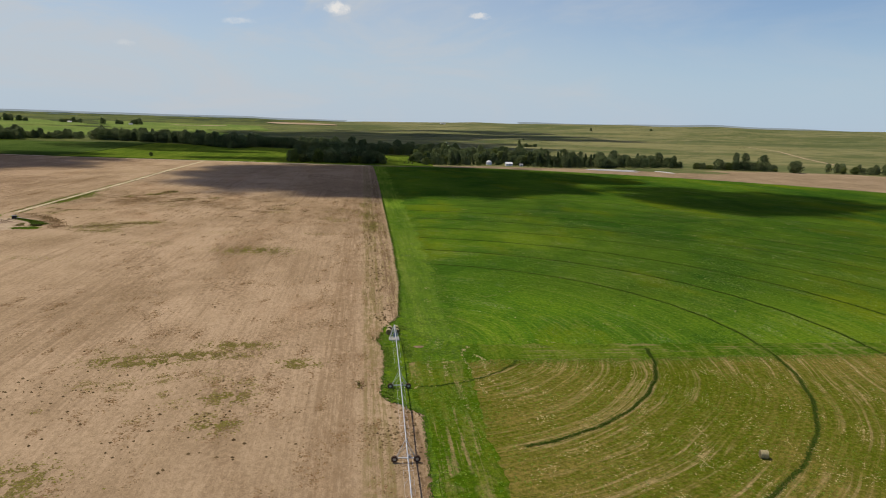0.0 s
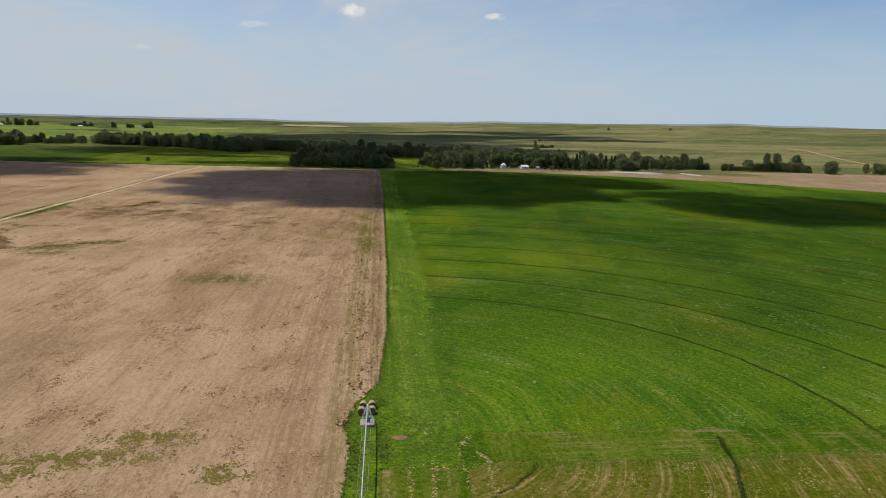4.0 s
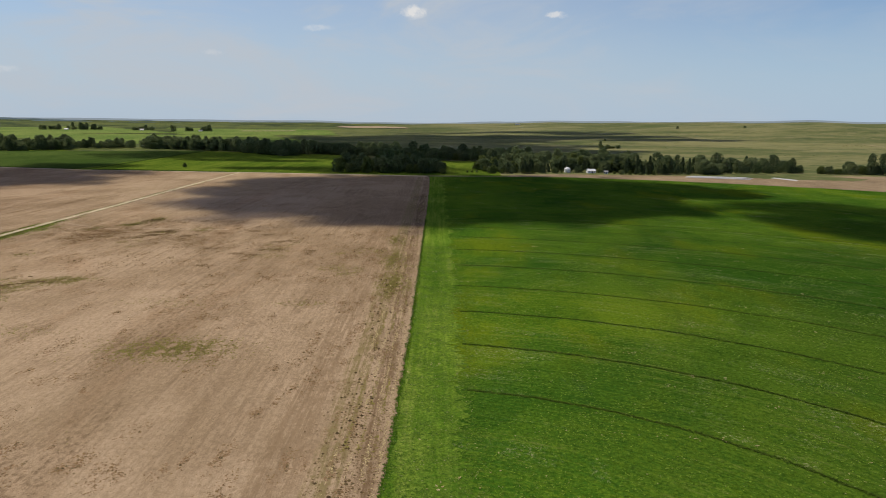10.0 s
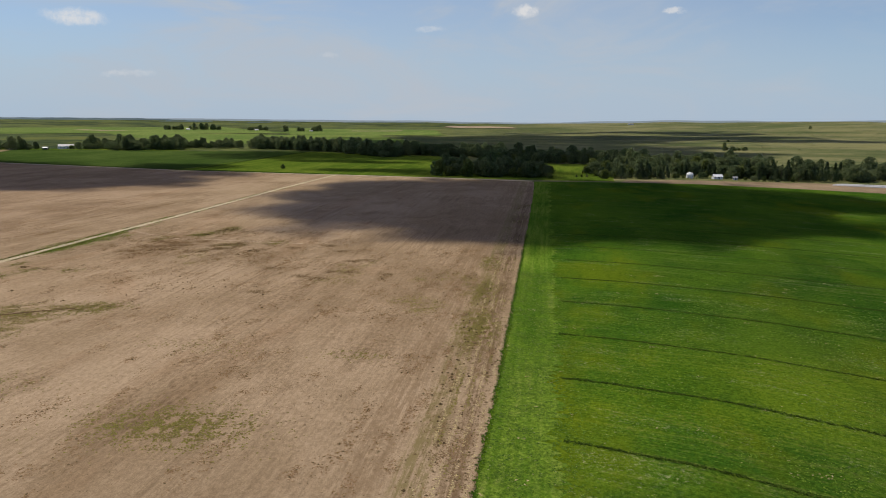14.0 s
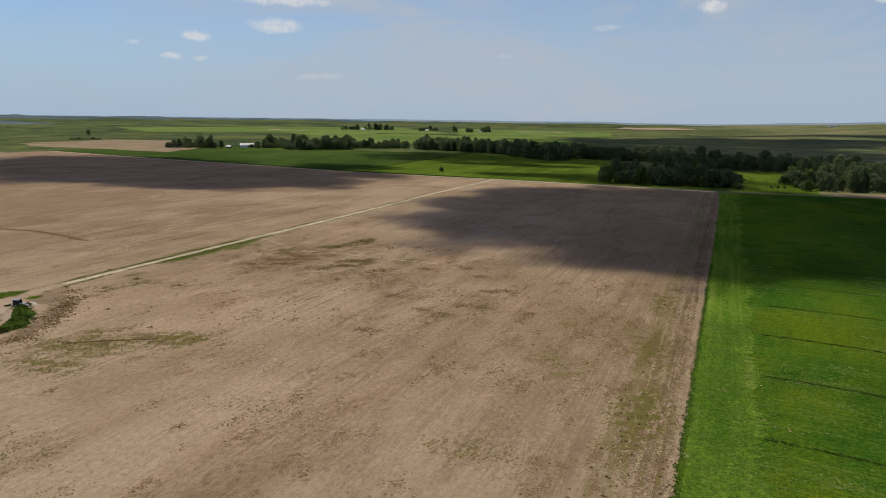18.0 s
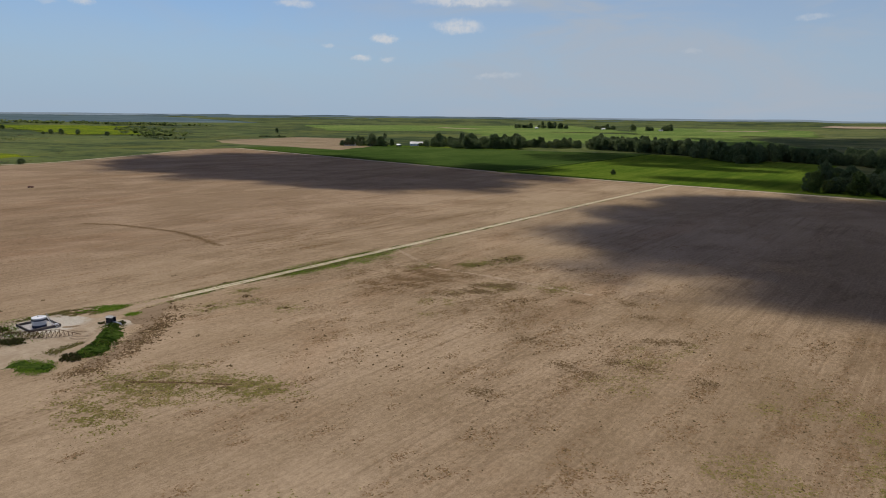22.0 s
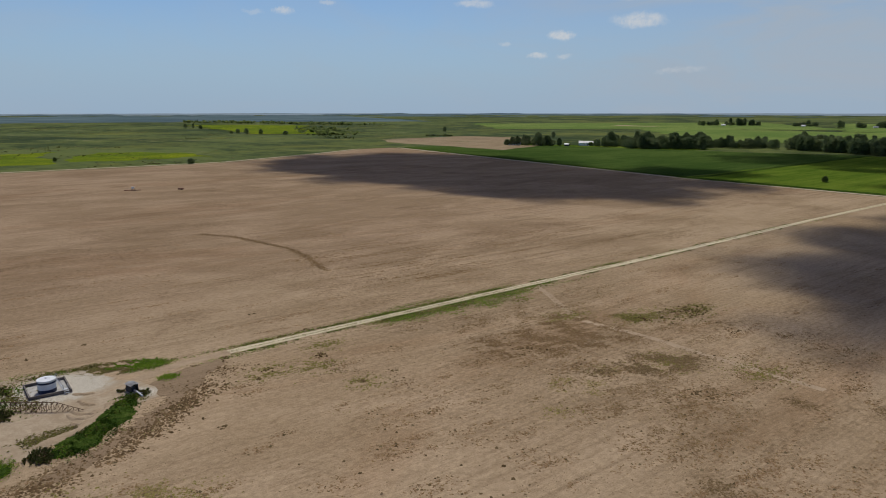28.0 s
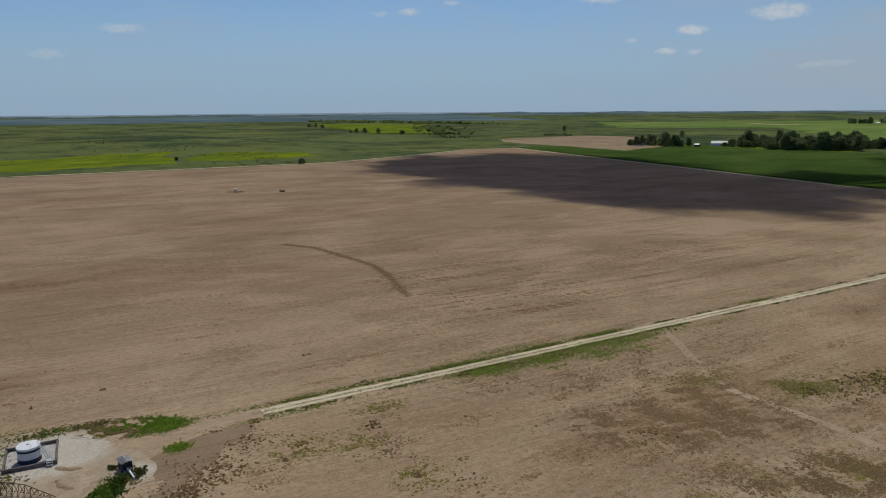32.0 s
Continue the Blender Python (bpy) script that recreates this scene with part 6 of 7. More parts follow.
BIG = [(-128, 343, 3, 1.2, 40), (-121, 347.5, 5, 1, 60), (-113, 353, 5, 1, 60), (-168, 369, 3, 3, 30), (-165, 401, 2.5, 1.5, 26), (-159, 400.4, 2.5, 1.5, 22), (-154, 399.5, 2, 1.5, 20), (-150, 402.5, 3, 2, 18), (-146, 400, 1, 0.8, 8), (-140, 406, 4, 2.5, 34), (-152, 430, 3, 2, 10), (-135, 425, 1, 1, 4),
       (-169, 427, 3, 4, 26), (-162, 437, 3, 5, 30), (-165, 452, 3, 5, 22), (-132, 496, 5, 9, 150), (-100, 385, 24, 18, 50), (-70, 400, 20, 24, 50), (-160, 368, 6, 5, 60), (-20, 300, 12, 14, 40), (-62, 138, 18, 12, 60), (-15, 180, 8, 14, 40), (2, 250, 4, 30, 60)]
x, y = bare_only(*blotch(BIG, 45))
clumps("tumbleweeds", x, y, 0.32, 0.10, DEAD, "dark dried weeds lying on bare soil", "weeds", 46, 6, SOIL_LIFT)
# a dark weedy arc across the western soil
u = np.random.RandomState(47).uniform(0, 1, 2400)
ax = np.interp(u, np.linspace(0, 1, 6), [-339, -324, -306, -283, -264, -240]) + np.random.RandomState(48).normal(0, 1.2, 2400)
ay = np.interp(u, np.linspace(0, 1, 6), [439, 448, 451, 454.5, 452, 446]) + np.random.RandomState(49).normal(0, 0.9, 2400)
clumps("weed_line", ax, ay, 0.5, 0.03, DEAD, "dark weedy line curving across bare soil", "weeds", 50, 5, SOIL_LIFT)
# lush growth by the track, pump and pad
VERGE = [(-174.5, 442, 2.2, 16, 330), (-172.5, 462, 3.0, 9, 280), (-185.6, 442, 1.2, 16, 160), (-175, 500, 1.2, 18, 120), (-183.2, 392, 0.9, 16, 160), (-177.4, 388, 0.9, 12, 130), (-183, 410, 1.0, 14, 120), (-176.3, 434, 1.6, 8, 420), (-176, 450, 1.8, 8, 420), (-182.5, 434, 1.0, 8, 260), (-183, 371, 1.5, 4, 300), (-182.8, 426, 1.2, 9, 420), (-178, 433, 1.2, 10, 520), (-182.8, 450, 1.2, 9, 400), (-178.2, 462, 1.3, 16, 700), (-183, 470, 1.2, 10, 400), (-175.5, 472, 2.5, 8, 400),
         (-178.2, 488, 1.2, 8, 300), (-183, 528, 1.0, 10, 160), (-178, 560, 1.0, 14, 90), (-183, 640, 1.0, 30, 160), (-178, 700, 1.0, 40, 120), (-183, 400, 0.9, 10, 60), (-178, 395, 0.9, 8, 40), (-192, 345, 2, 6, 200), (-172, 343, 4, 2, 60)]
x, y = blotch([(a, b, c, d, int(n * 2.5)) for a, b, c, d, n in VERGE], 51)
x, y = x + np.random.RandomState(50).normal(0, 0.5, len(x)), y + 0
clumps("verge_grass", x[::2], y[::2], 0.26, 0.05, LUSH, "green grass along the dirt track", "grass", 52, 5, SOIL_LIFT)
clumps("verge_weeds", x[1::2], y[1::2], 0.3, 0.04, GREENWEED, "olive weeds along the dirt track", "weeds", 53, 5, SOIL_LIFT)
def inside(poly, n, seed, soft=0.35):
    """Random points within a polygon, with a loose border."""
    rs = np.random.RandomState(seed)
    p = np.array(poly, float)
    x, y = rs.uniform(p[:, 0].min(), p[:, 0].max(), n), rs.uniform(p[:, 1].min(), p[:, 1].max(), n)
    odd = np.zeros(n, bool)
    for (x0, y0), (x1, y1) in zip(p, np.roll(p, -1, 0)):
        if y0 != y1:
            odd ^= ((y0 > y) != (y1 > y)) & (x < (x1 - x0) * (y - y0) / (y1 - y0) + x0)
    return x[odd] + rs.normal(0, soft, odd.sum()), y[odd] + rs.normal(0, soft, odd.sum())


BANK = [(-167.5, 362), (-157.2, 356.9), (-153.4, 353.5), (-149.2, 348.9), (-147.8, 345.8), (-151, 344.4), (-155.5, 346.3), (-157.6, 349.8), (-162.2, 354.7), (-168.5, 359.4)]
BANK_END = [(-151.5, 338.7), (-148.2, 337.2), (-147.2, 333.5), (-149.5, 331.2), (-159.6, 333.9), (-156.3, 336)]
GREEN_STRIP = [(-189, 355.6), (-190, 362), (-188.5, 367.5), (-184.5, 372.6), (-181.6, 370.6), (-182.3, 366), (-183.2, 361.5), (-186, 358.2)]


def bank(line, profile, mat, name, label, category, seed):
    """A swept bank: profile gives (offset to the outer side, height, raggedness) for each strip edge."""
    rs = np.random.RandomState(seed)
    u = np.linspace(0, 1, 70)
    k = np.linspace(0, 1, len(line))
    c = np.stack([np.interp(u, k, [p[0] for p in line]), np.interp(u, k, [p[1] for p in line])], -1)
    for _ in range(6):
        c[1:-1] = (c[:-2] + 2 * c[1:-1] + c[2:]) / 4
    d = np.gradient(c, axis=0)
    nrm = np.stack([-d[:, 1], d[:, 0]], -1) / np.linalg.norm(d, axis=1)[:, None]
    taper = np.clip(np.minimum(u, 1 - u) * 8, 0.12, 1)[:, None]
    v = []
    for o, z, rag in profile:
        q = c + nrm * (o * (0.75 + 0.5 * np.sin(u * 9 + seed)[:, None] ** 2) + rs.normal(0, rag, 70)[:, None]) * taper
        v.append(np.c_[q, 0.02 + z * taper[:, 0] * rs.uniform(0.8, 1.2, 70)])
    v = np.stack(v, 1).reshape(-1, 3)
    me = raw_mesh(name, v, grid_faces(70, len(profile)), mat)
    for p in me.polygons:
        p.use_smooth = True
    tagged(new(name, me), label, category, kind="structure")


SPINE = [(-150.2, 343.2), (-151.4, 345.5), (-153.6, 348.6), (-156.2, 351.9), (-160.4, 355.9), (-164.5, 358.6), (-168.2, 360.8)]
FOOT = [(-141, 337), (-144, 343), (-148, 350.5), (-151.5, 355.5), (-156, 360.5), (-161, 366), (-166.5, 371.5), (-175.5, 380)]
bank(FOOT, [(-2.9, 0.0, 0.25), (-1.2, 0.065, 0.2), (0.4, 0.06, 0.3), (2.4, 0.0, 1.0)][::-1], DAMP, "damp_ground", "dark brown disturbed soil below the grassy bank", "soil", 3)
outline("damp_ground", ragged([(-171.6, 364.6), (-174.6, 369.6), (-176.6, 376), (-177.4, 383), (-174.5, 383.5), (-170, 377), (-165.5, 371.5), (-163.5, 367), (-166.8, 364.2)], 0.9, 0.22, 21), DAMP, 0.075, "dark brown trodden soil between pump and track", "soil")
bank(SPINE, [(-3.0, 0.0, 0.22), (-1.7, 0.45, 0.15), (-0.2, 0.80, 0.1), (1.4, 0.55, 0.2), (2.6, 0.0, 0.4)][::-1], BANKGRASS, "grassy_bank", "curved earth bank overgrown with green grass", "bank", 5)
bank([(-158.8, 333), (-154, 334), (-150.5, 335.5), (-149, 338)], [(-2.6, 0.0, 0.3), (-1.0, 0.35, 0.15), (1.0, 0.35, 0.15), (2.6, 0.0, 0.3)][::-1], BANKGRASS, "grassy_bank", "low grassy end of the earth bank", "bank", 7)
bank([(-156, 341), (-156.6, 345), (-158.4, 349.5), (-162, 353.6), (-165.4, 356.4), (-169, 358.4)], [(-1.1, 0.07, 0.15), (-0.2, 0.32, 0.1), (0.5, 0.34, 0.1), (1.2, 0.08, 0.15)][::-1], SAND, "sand_ledge", "pale sandy ledge inside the grassy bank", "bank", 9)
for k, line in enumerate(([(-168.6, 350.2), (-165.6, 351.2), (-164.4, 353), (-166, 355.2)], [(-167, 349.2), (-163.8, 350.2), (-162.7, 352), (-163.6, 353.6)], [(-162.2, 348.8), (-160.7, 350.4), (-161.6, 352.2)], [(-172.5, 352.6), (-169.6, 353.2), (-168, 354.8)], [(-176.6, 352.2), (-175, 354), (-174.2, 356.2)])):
    bank(line, [(-0.75, 0.0, 0.12), (-0.3, 0.30, 0.08), (0.1, 0.34, 0.08), (0.5, 0.0, 0.1)][::-1], SAND, "sand_ridge", "small eroded ridge of pale sand on the pad", "bank", 20 + k)
x, y = inside([(-160.5, 340.5), (-156.8, 341.5), (-157.4, 346.5), (-158.6, 350), (-161.2, 350.2), (-160.4, 345)], 900, 62, 0.7)
clumps("pad_weeds", x[::2], y[::2], 0.34, 0.10, WEED, "dry yellowish weeds inside the bank", "weeds", 63, 5, 0.1)
clumps("pad_weeds", x[1::2], y[1::2], 0.34, 0.08, GREENWEED, "olive weeds inside the bank", "weeds", 64, 5, 0.1)
x, y = inside(BANK, 9000, 53, 0.9)
m = field_noise(x, y, 5, 65) + 0.6 * field_noise(x, y, 1.6, 66) > 0.1
crest = np.array(SPINE)
crest = np.stack([np.interp(np.linspace(0, 1, 60), np.linspace(0, 1, len(SPINE)), crest[:, i]) for i in (0, 1)], -1)
lift = 0.78 * np.clip(1 - np.hypot(x[:, None] - crest[:, 0], y[:, None] - crest[:, 1]).min(1) / 2.9, 0.05, 1)
clumps("berm_grass", x[m], y[m], 0.26, 0.22, TALL, "dark rank grass on the bank round the pad", "grass", 56, 4, lift[m])
k_ = ~m & (np.arange(len(x)) % 4 > 0)
clumps("berm_grass", x[k_], y[k_], 0.22, 0.16, LUSH, "tall green grass on the bank round the pad", "grass", 57, 4, lift[k_])
k_ = ~m & (np.arange(len(x)) % 4 == 0)
clumps("berm_grass", x[k_], y[k_], 0.26, 0.2, GREENWEED, "olive seeding grass on the bank round the pad", "grass", 67, 4, lift[k_])
x, y = inside(BANK_END, 4000, 54, 0.8)
clumps("berm_grass", x, y, 0.22, 0.12, LUSH, "tall green grass at the end of the bank", "grass", 58, 4, 0.2)
x, y = inside(GREEN_STRIP, 9000, 55, 0.9)
k_ = field_noise(x, y, 6, 58) > -0.25
x, y = x[k_], y[k_]
m = (y + 7 * field_noise(x, y, 6, 56) > 364.5)
clumps("strip_grass", x[m], y[m], 0.30, 0.09, LUSH, "patchy green grass beside the dirt track", "grass", 59, 5, 0.06)
m = ~m & (field_noise(x, y, 5, 57) > -0.3)
clumps("strip_weeds", x[m], y[m], 0.34, 0.08, WEED, "brown weeds among grass beside the track", "weeds", 60, 5, 0.06)
x, y = blotch([(-173.8, 370.2, 1.5, 1.8, 700), (-184, 368, 2, 2.6, 700)], 51)
clumps("verge_grass", x, y, 0.26, 0.09, LUSH, "bright green grass tuft by the pump", "grass", 52, 5, 0.06)
x, y = blotch([(-178, 341, 5, 2.2, 260), (-186, 343, 3, 3, 260), (-190, 352, 1.5, 4, 160), (-168, 362.5, 2.0, 1.4, 120)], 60)
clumps("pad_grass", x, y, 0.26, 0.14, LUSH, "tufts of green grass round the tank pad", "grass", 61, 5, 0.1)
x, y = blotch([(-152, 341.5, 1.2, 1.2, 60), (-157, 343, 4, 3, 60), (-176, 345, 5, 2.5, 200), (-186, 341, 4, 3, 300), (-174, 339, 3, 2.5, 260), (-181, 342.8, 5, 1.0, 160), (-191, 350, 1.5, 5, 160), (-168, 362.5, 2.2, 1.4, 160), (-190.5, 358, 1.5, 3, 200)], 58)
clumps("pad_weeds", x, y, 0.34, 0.12, WEED, "mixed olive weeds round the tank pad", "weeds", 59, 6, 0.1)
# thin growth on the crown and shoulders of the track
rs = np.random.RandomState(110)
y = rs.uniform(386, 640, 5200)
k_ = rs.randint(0, 3, 5200)
x = np.interp(y, [386, 430, 560, 700], [-180.6, -180.5, -180, -181.5]) + np.array([0.0, -1.9, 1.9])[k_] + rs.normal(0, 1, 5200) * np.array([0.16, 0.55, 0.55])[k_]
k_ = field_noise(x * 3, y, 18, 111) > 0.0
clumps("verge_weeds", x[k_], y[k_], 0.26, 0.03, GREENWEED, "thin olive weeds on the crown of the track", "weeds", 112, 4, 0.12)
y = rs.uniform(384, 700, 16000)
k_ = rs.randint(0, 2, 16000) * 2 - 1
x = np.interp(y, [386, 430, 560, 700], [-180.6, -180.5, -180, -181.5]) + k_ * (1.75 + np.abs(rs.normal(0, 0.55, 16000)))
m = field_noise(x * 0.6, y, 16, 113) + 0.5 * field_noise(x, y, 4, 114) > 0.05 + 0.0012 * (y - 384)
x, y = x[m], y[m]
clumps("verge_grass", x[::2], y[::2], 0.26, 0.05, LUSH, "uneven green grass on the shoulders of the track", "grass", 115, 4, 0.06)
clumps("verge_weeds", x[1::2], y[1::2], 0.28, 0.06, SCRUB, "dull weeds on the shoulders of the track", "weeds", 116, 5, 0.06)
# brown residue east of the track, a weedy verge, and a patch of scattered bushes
x, y = inside([(-152, 429.7), (-136.9, 432.9), (-131.1, 439.2), (-125.2, 465.3), (-141.7, 470.1), (-153.3, 468), (-148.9, 444.4)], 16000, 90, 1.5)
k_ = field_noise(x, y, 12, 91) + 0.5 * field_noise(x, y * 0.4, 3, 92) > 0.05
clumps("residue_mat", x[k_], y[k_], 0.42, 0.03, DEAD, "brown mat of crop residue beside the track", "weeds", 93, 4, 0.06)
x, y = inside([(-121, 436), (-117.2, 448.5), (-117.4, 455.6), (-112.4, 468.6), (-106, 466), (-110, 450)], 9000, 94, 1.5)
k_ = field_noise(x, y, 10, 95) > -0.05
clumps("residue_mat", x[k_], y[k_], 0.42, 0.03, DEAD, "brown mat of crop residue on bare soil", "weeds", 96, 4, 0.06)
x, y = inside([(-177.6, 426), (-173.2, 426.9), (-171.7, 437), (-167, 459), (-162.3, 467.3), (-165.5, 476.8), (-174.7, 484.2), (-178, 484)], 15000, 97, 1.0)
k_ = (field_noise(x, y, 14, 98) - (x + 177) * 0.09 + 0.8 * field_noise(x, y, 2.5, 89) > -0.1)
x, y = x[k_], y[k_]
clumps("verge_grass", x[::2], y[::2], 0.34, 0.035, LUSH, "green grass spreading from the dirt track", "grass", 99, 4, 0.06)
clumps("verge_weeds", x[1::2], y[1::2], 0.34, 0.03, GREENWEED, "olive weeds spreading from the dirt track", "weeds", 100, 4, 0.06)
x, y = blotch([(-177.3, 427, 0.8, 3, 26), (-176.9, 440.4, 1.0, 5, 40), (-176.5, 453, 1.2, 6, 40), (-168.1, 469.3, 2.0, 3, 22), (-176, 486.4, 1.0, 4, 18), (-182.6, 423, 0.6, 4, 20), (-183, 455, 0.7, 14, 50), (-182.8, 400, 0.7, 10, 30), (-136.3, 480, 3, 2.5, 36)], 124)
clumps("verge_bushes", x, y, 0.5, 0.12, GREENWEED, "low olive green bushes along the dirt track", "bush", 125, 8, 0.06)
x, y = inside([(-138.6, 482.6), (-134, 485.8), (-136.2, 494.6), (-133.7, 507.2), (-125, 503), (-127, 483)], 170, 101, 1.2)
clumps("weed_bushes", x, y, 0.5, 0.2, GREENWEED, "scattered olive-green weed bushes on bare soil", "bush", 102, 7, 0.05)
x, y = inside([(-143, 478), (-138, 484), (-133, 486), (-135, 479)], 2200, 103, 1.0)
clumps("weed_patches", x, y, 0.36, 0.05, GREENWEED, "olive-green weed patch beside the bushes", "weeds", 104, 4, 0.06)
x, y = inside([(-154.6, 341.6), (-152.9, 344), (-149, 343.3), (-149.5, 341)], 230, 105, 0.5)
clumps("bushes", x, y, 0.45, 0.5, SCRUB, "dark green bush at the end of the bank", "bush", 106, 7, 0.1)
x, y = inside([(-176.5, 337.5), (-174.2, 341.4), (-170.5, 340.2), (-172.2, 337.5)], 420, 107, 0.4)
clumps("bushes", x, y, 0.45, 0.45, SCRUB, "dark green bush beside the lattice boom", "bush", 108, 7, 0.1)
# bushes round the pump and on the bank
x, y = blotch([(-168.3, 363.4, 1.1, 0.9, 70), (-166.8, 360.8, 1.2, 1.0, 70), (-171.6, 360.3, 0.8, 0.8, 30), (-150.8, 342.6, 0.9, 0.8, 50), (-186, 341.5, 3, 2, 60), (-176, 338, 2.2, 1.6, 50), (-173, 340, 1.6, 1.2, 30), (-182, 338, 4, 3, 40)], 73)
clumps("bushes", x, y, 0.4, 0.3, SCRUB, "dark green bushes round the pump and pad", "bush", 74, 8, 0.1)
# growth that spills over the crop edge
e_ = np.array(EDGE)
e_ = e_[(e_[:, 1] > 90) & (e_[:, 1] < 520)]
rs = np.random.RandomState(76)
k_ = rs.randint(0, len(e_), 9000)
clumps("edge_growth", e_[k_, 0] + rs.normal(0.15, 0.35, 9000), e_[k_, 1] + rs.uniform(-0.8, 0.8, 9000), 0.3, 0.12, ALFALFA, "alfalfa growth spilling over the field edge", "crop", 77, 4, 0.1)

# scrub on the western prairie
x, y = spread(11000, -2600, -775, 150, 1300, 75, 420, 0.35, 0.35)
m = (y < 900 + 0.1 * x) | (x < -1300)
clumps("prairie_scrub", x[m], y[m], 3.4, 0.7, SCRUB, "low dark scrub scattered over the prairie", "scrub", 76, 5)
x, y = spread(5000, -300, 1900, 1300, 2900, 77, 500, 0.6, 0.3)
clumps("prairie_scrub", x, y, 3.0, 0.7, SCRUB, "low dark scrub scattered over the prairie", "scrub", 78, 5)


def far_woods(x0, y0, x1, y1, n, deep, seed):
    rs = np.random.RandomState(seed)
    u = rs.uniform(0, 1, n)
    x, y = x0 + (x1 - x0) * u + rs.normal(0, deep, n), y0 + (y1 - y0) * u + rs.normal(0, deep, n)
    m = field_noise(x, y, 900, seed) > -0.3
    # paler LEAF_C colour stands in for haze on these trees
    clumps("far_woods", x[m], y[m], 16.0, 8.0, LEAF_C, "far dark tree line near the horizon", "woods", seed + 1, 6)


far_woods(-1850, 1350, -1400, 1150, 120, 30, 213)
far_woods(-2900, 1300, -2100, 1750, 200, 30, 215)


# alfalfa
def in_crop(x, y):
    m = x > edge_x(y) + 0.2
    return x[m], y[m]


x, y = in_crop(*spread(38000, 4, 31, 120, 430, 61, 12, -0.2, 0.7))
m = x < np.random.RandomState(60).uniform(23, 31, len(x))
x, y = x[m], y[m]
clumps("alfalfa_plants", x, y, 0.44, 0.045, ALFALFA, "dense leafy alfalfa plants along the field edge", "crop", 62, 4, 0.19)
x, y = in_crop(*spread(70000, 27, 220, 156, 400, 63, 40, 0.1, 0.6))
clumps("alfalfa_plants", x, y, 0.42, 0.05, ALFALFA, "dense leafy alfalfa plants", "crop", 64, 3, 0.18)
x, y = in_crop(*spread(16000, 5, 160, 70, 156, 65, 20, -0.2, 0.6))
clumps("alfalfa_plants", x, y, 0.36, 0.025, ALFALFA, "short regrowing alfalfa plants", "crop", 66, 4, 0.21)
x, y = in_crop(*spread(260000, 26, 260, 156, 440, 67, 26, 0.45, 0.2))
q_, a_ = np.hypot(x - PIVOT[0], y - PIVOT[1]), np.arctan2(y - PIVOT[1], x - PIVOT[0]) * 150
m = field_noise(q_ * 1.0, a_ * 0.22, 4.0, 66) + 0.7 * field_noise(q_, a_, 2.2, 65) > 0.75
x, y = x[m], y[m]
clumps("dry_stalks", x, y, 0.34, 0.09, STRAW, "pale dry stalks among the alfalfa", "crop", 68, 3, 0.22)
x, y = in_crop(*spread(2500, 14, 28, 120, 420, 69, 16, 0.7, 0.3))
clumps("dry_stalks", x, y, 0.4, 0.1, STRAW, "pale dry stalks among the alfalfa", "crop", 70, 3, 0.2)
x, y = spread(90000, 27, 170, 60, 154, 71, 16, 0.1, 0.5)
q_, a_ = np.hypot(x - PIVOT[0], y - PIVOT[1]), np.arctan2(y - PIVOT[1], x - PIVOT[0]) * 60
m = field_noise(q_, a_ * 0.15, 3.0, 74) + np.random.RandomState(73).normal(0, 0.35, len(x)) > 0.45
x, y = x[m], y[m]
clumps("straw_litter", x, y, 0.28, 0.05, STRAW, "pale cut straw on mown alfalfa", "straw", 72, 3, 0.21)
rs = np.random.RandomState(78)
mx_ = rs.uniform(26, 260, 9000)
clumps("alfalfa_plants", mx_, np.interp(mx_, [28, 60, 100, 140, 300], [153, 153.5, 155, 156.5, 160]) - np.abs(rs.normal(0, 2.2, 9000)) + 0.4, 0.3, 0.07, ALFALFA, "leafy alfalfa plants at the mowing line", "crop", 79, 4, 0.2)
# straw lines left by turning wheels, and rough growth round the hub
rs = np.random.RandomState(130)
xs_, ys_ = [], []
for line, n in (([(26.8, 163), (24.1, 159.4), (24.8, 142.8), (26.2, 131)], 900), ([(27.6, 157), (28.4, 153.7), (28.3, 140), (31, 122)], 900), ([(15.5, 153), (15.3, 141)], 260), ([(19.9, 155.6), (18.8, 143)], 320), ([(20.6, 140), (21.2, 124)], 320), ([(11.7, 140), (11.7, 136)], 90)):
    u_, k_ = rs.uniform(0, 1, n), np.linspace(0, 1, len(line))
    xs_.append(np.interp(u_, k_, [p[0] for p in line]) + rs.normal(0, 0.30, n))
    ys_.append(np.interp(u_, k_, [p[1] for p in line]) + rs.normal(0, 0.3, n))
x, y = np.concatenate(xs_), np.concatenate(ys_)
m = (field_noise(x * 2, y, 4, 131) > -0.1) & (rs.uniform(0, 1, len(x)) < 0.36)
clumps("straw_litter", x[m], y[m], 0.24, 0.03, STRAW, "pale straw lines where machines turned", "straw", 132, 3, 0.235)
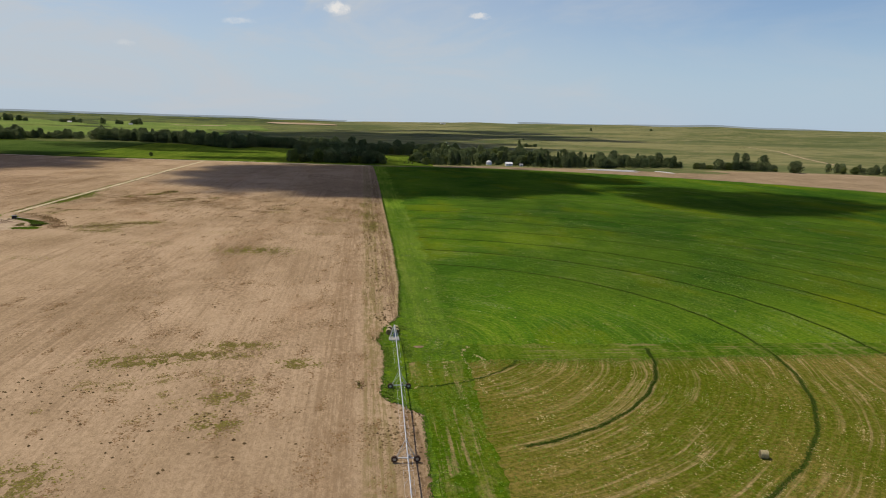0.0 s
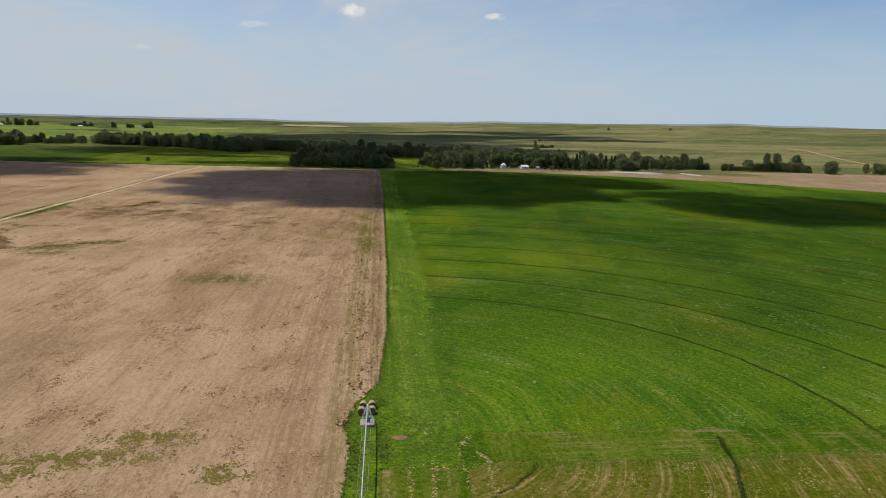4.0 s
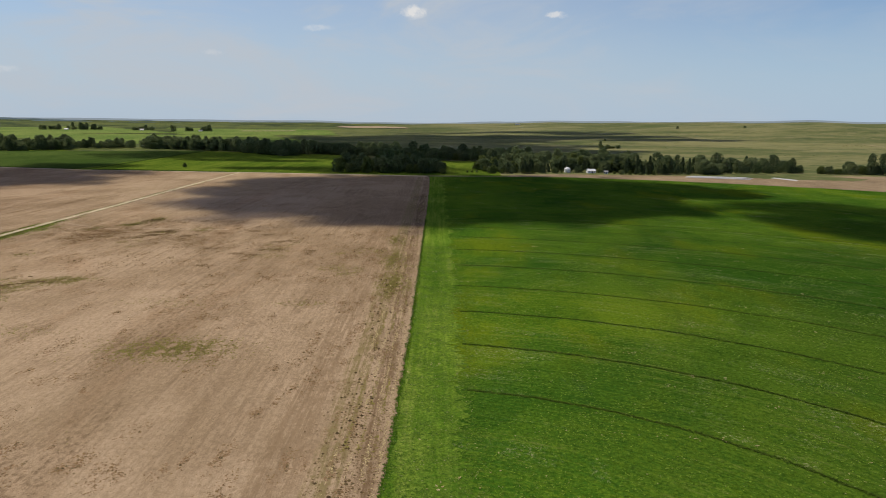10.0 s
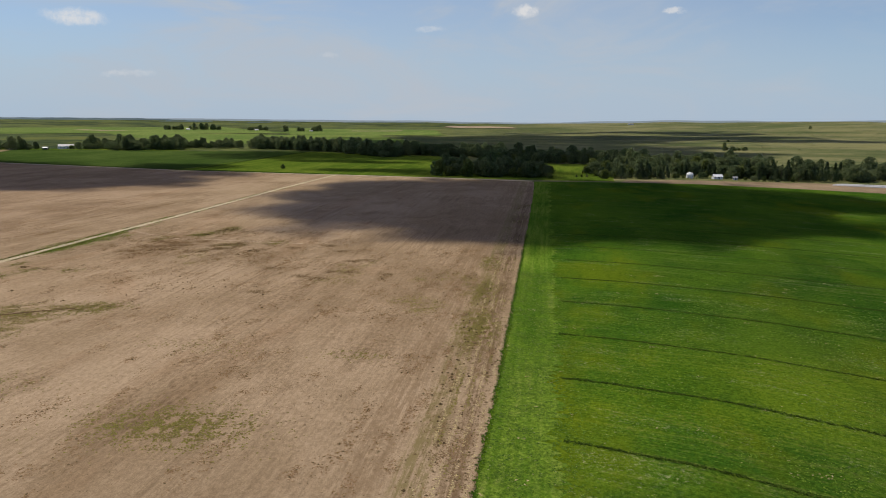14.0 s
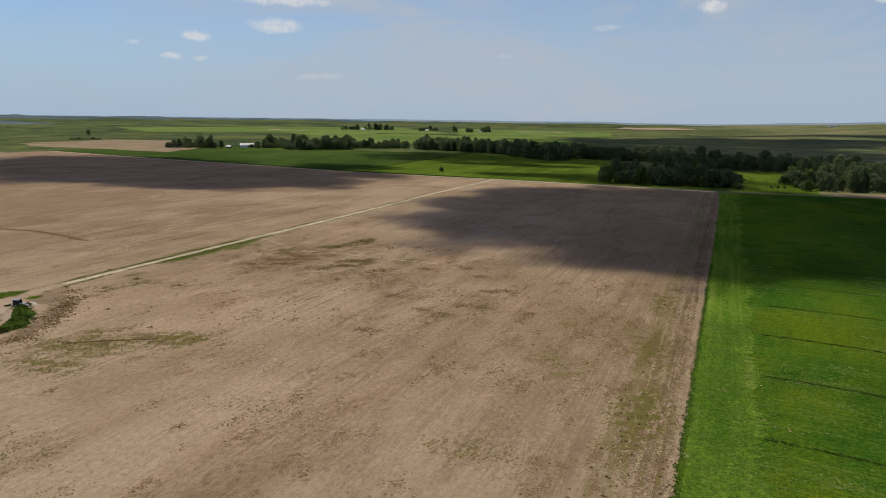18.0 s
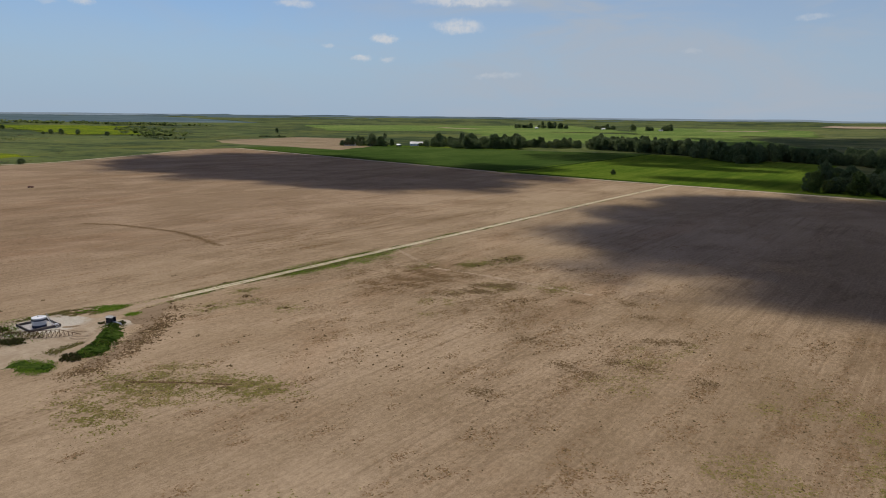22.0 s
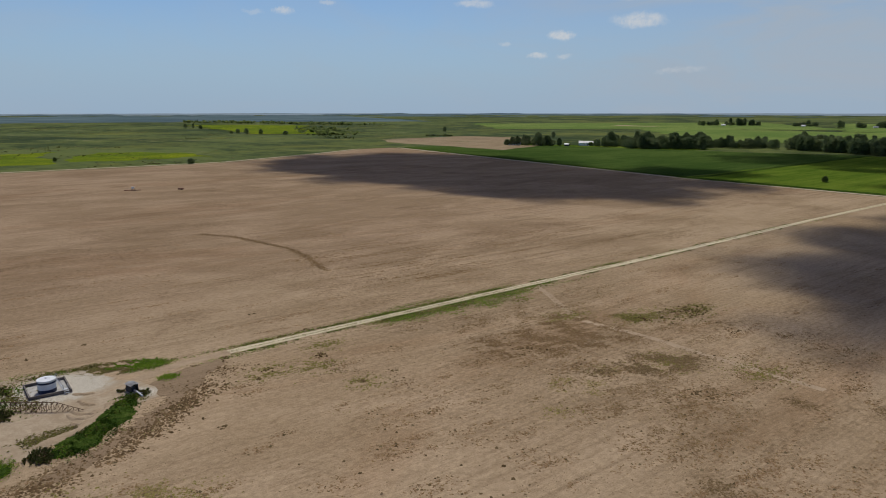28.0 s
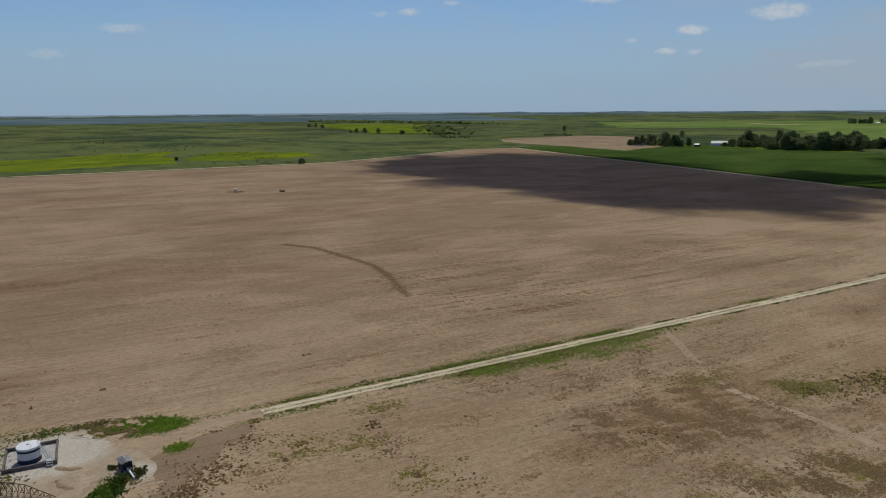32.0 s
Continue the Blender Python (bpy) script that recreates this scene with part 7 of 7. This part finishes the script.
x, y = blotch([(5.0, 169.6, 1.5, 2.2, 110), (5.6, 173.5, 1.2, 1.6, 40), (-0.1, 138.4, 1.4, 2.0, 34)], 133)
clumps("hub_weeds", x[::2], y[::2], 0.36, 0.12, DEAD, "brown dried weeds beside the pivot hub", "weeds", 134, 6, 0.06)
clumps("hub_weeds", x[1::2], y[1::2], 0.4, 0.14, GREENWEED, "olive weeds beside the pivot hub", "weeds", 135, 6, 0.06)
x, y = blotch([(10.6, 178.5, 1.6, 2.0, 160), (6.6, 156.5, 0.8, 7, 240), (6.2, 136, 1.0, 5, 160), (11.4, 160, 1.2, 8, 200)], 136)
clumps("hub_growth", x, y, 0.46, 0.16, ALFALFA, "tall growth along the parked irrigator", "crop", 137, 6, 0.15)
# wheel tracks of the irrigator, rank growth beside them: radius, half width, from and to angle, count
TRACKS = [(32.8, 0.16, -1.45, -0.5, 300), (63.6, 0.20, -1.25, -0.13, 1900), (95, 0.22, -1.3, -0.15, 2700), (95, 0.22, -0.15, 1.38, 1500), (124.5, 0.24, -0.2, 1.42, 2300), (155, 0.26, -0.2, 1.45, 2600), (187, 0.24, 0.0, 1.47, 2300), (221, 0.26, 0, 1.48, 2800),
          (254, 0.26, 0.05, 1.49, 2500), (287, 0.28, 0, 1.49, 2800), (319, 0.22, 0.2, 1.5, 2000), (352, 0.22, 0.2, 1.5, 1800), (385, 0.22, 0.2, 1.5, 1500)]
for k, (r, wide_, a0, a1, n) in enumerate(TRACKS):
    rs = np.random.RandomState(80 + k)
    n = int(n * 1.35)
    a = rs.uniform(a0, a1, n)
    q = r + 0.18 * np.sin(a * 37) + rs.normal(0, wide_ * 1.15, n)
    x, y = PIVOT[0] + q * np.cos(a), PIVOT[1] + q * np.sin(a)
    m = ((x > 27) | (y < 160)) & (field_noise(x, y, 35, 90 + k) > -1.2)
    clumps("wheel_track_growth", x[m], y[m], 0.33, 0.15, TALL, "dark rank growth along an irrigator wheel track", "crop", 95 + k, 5, 0.15)
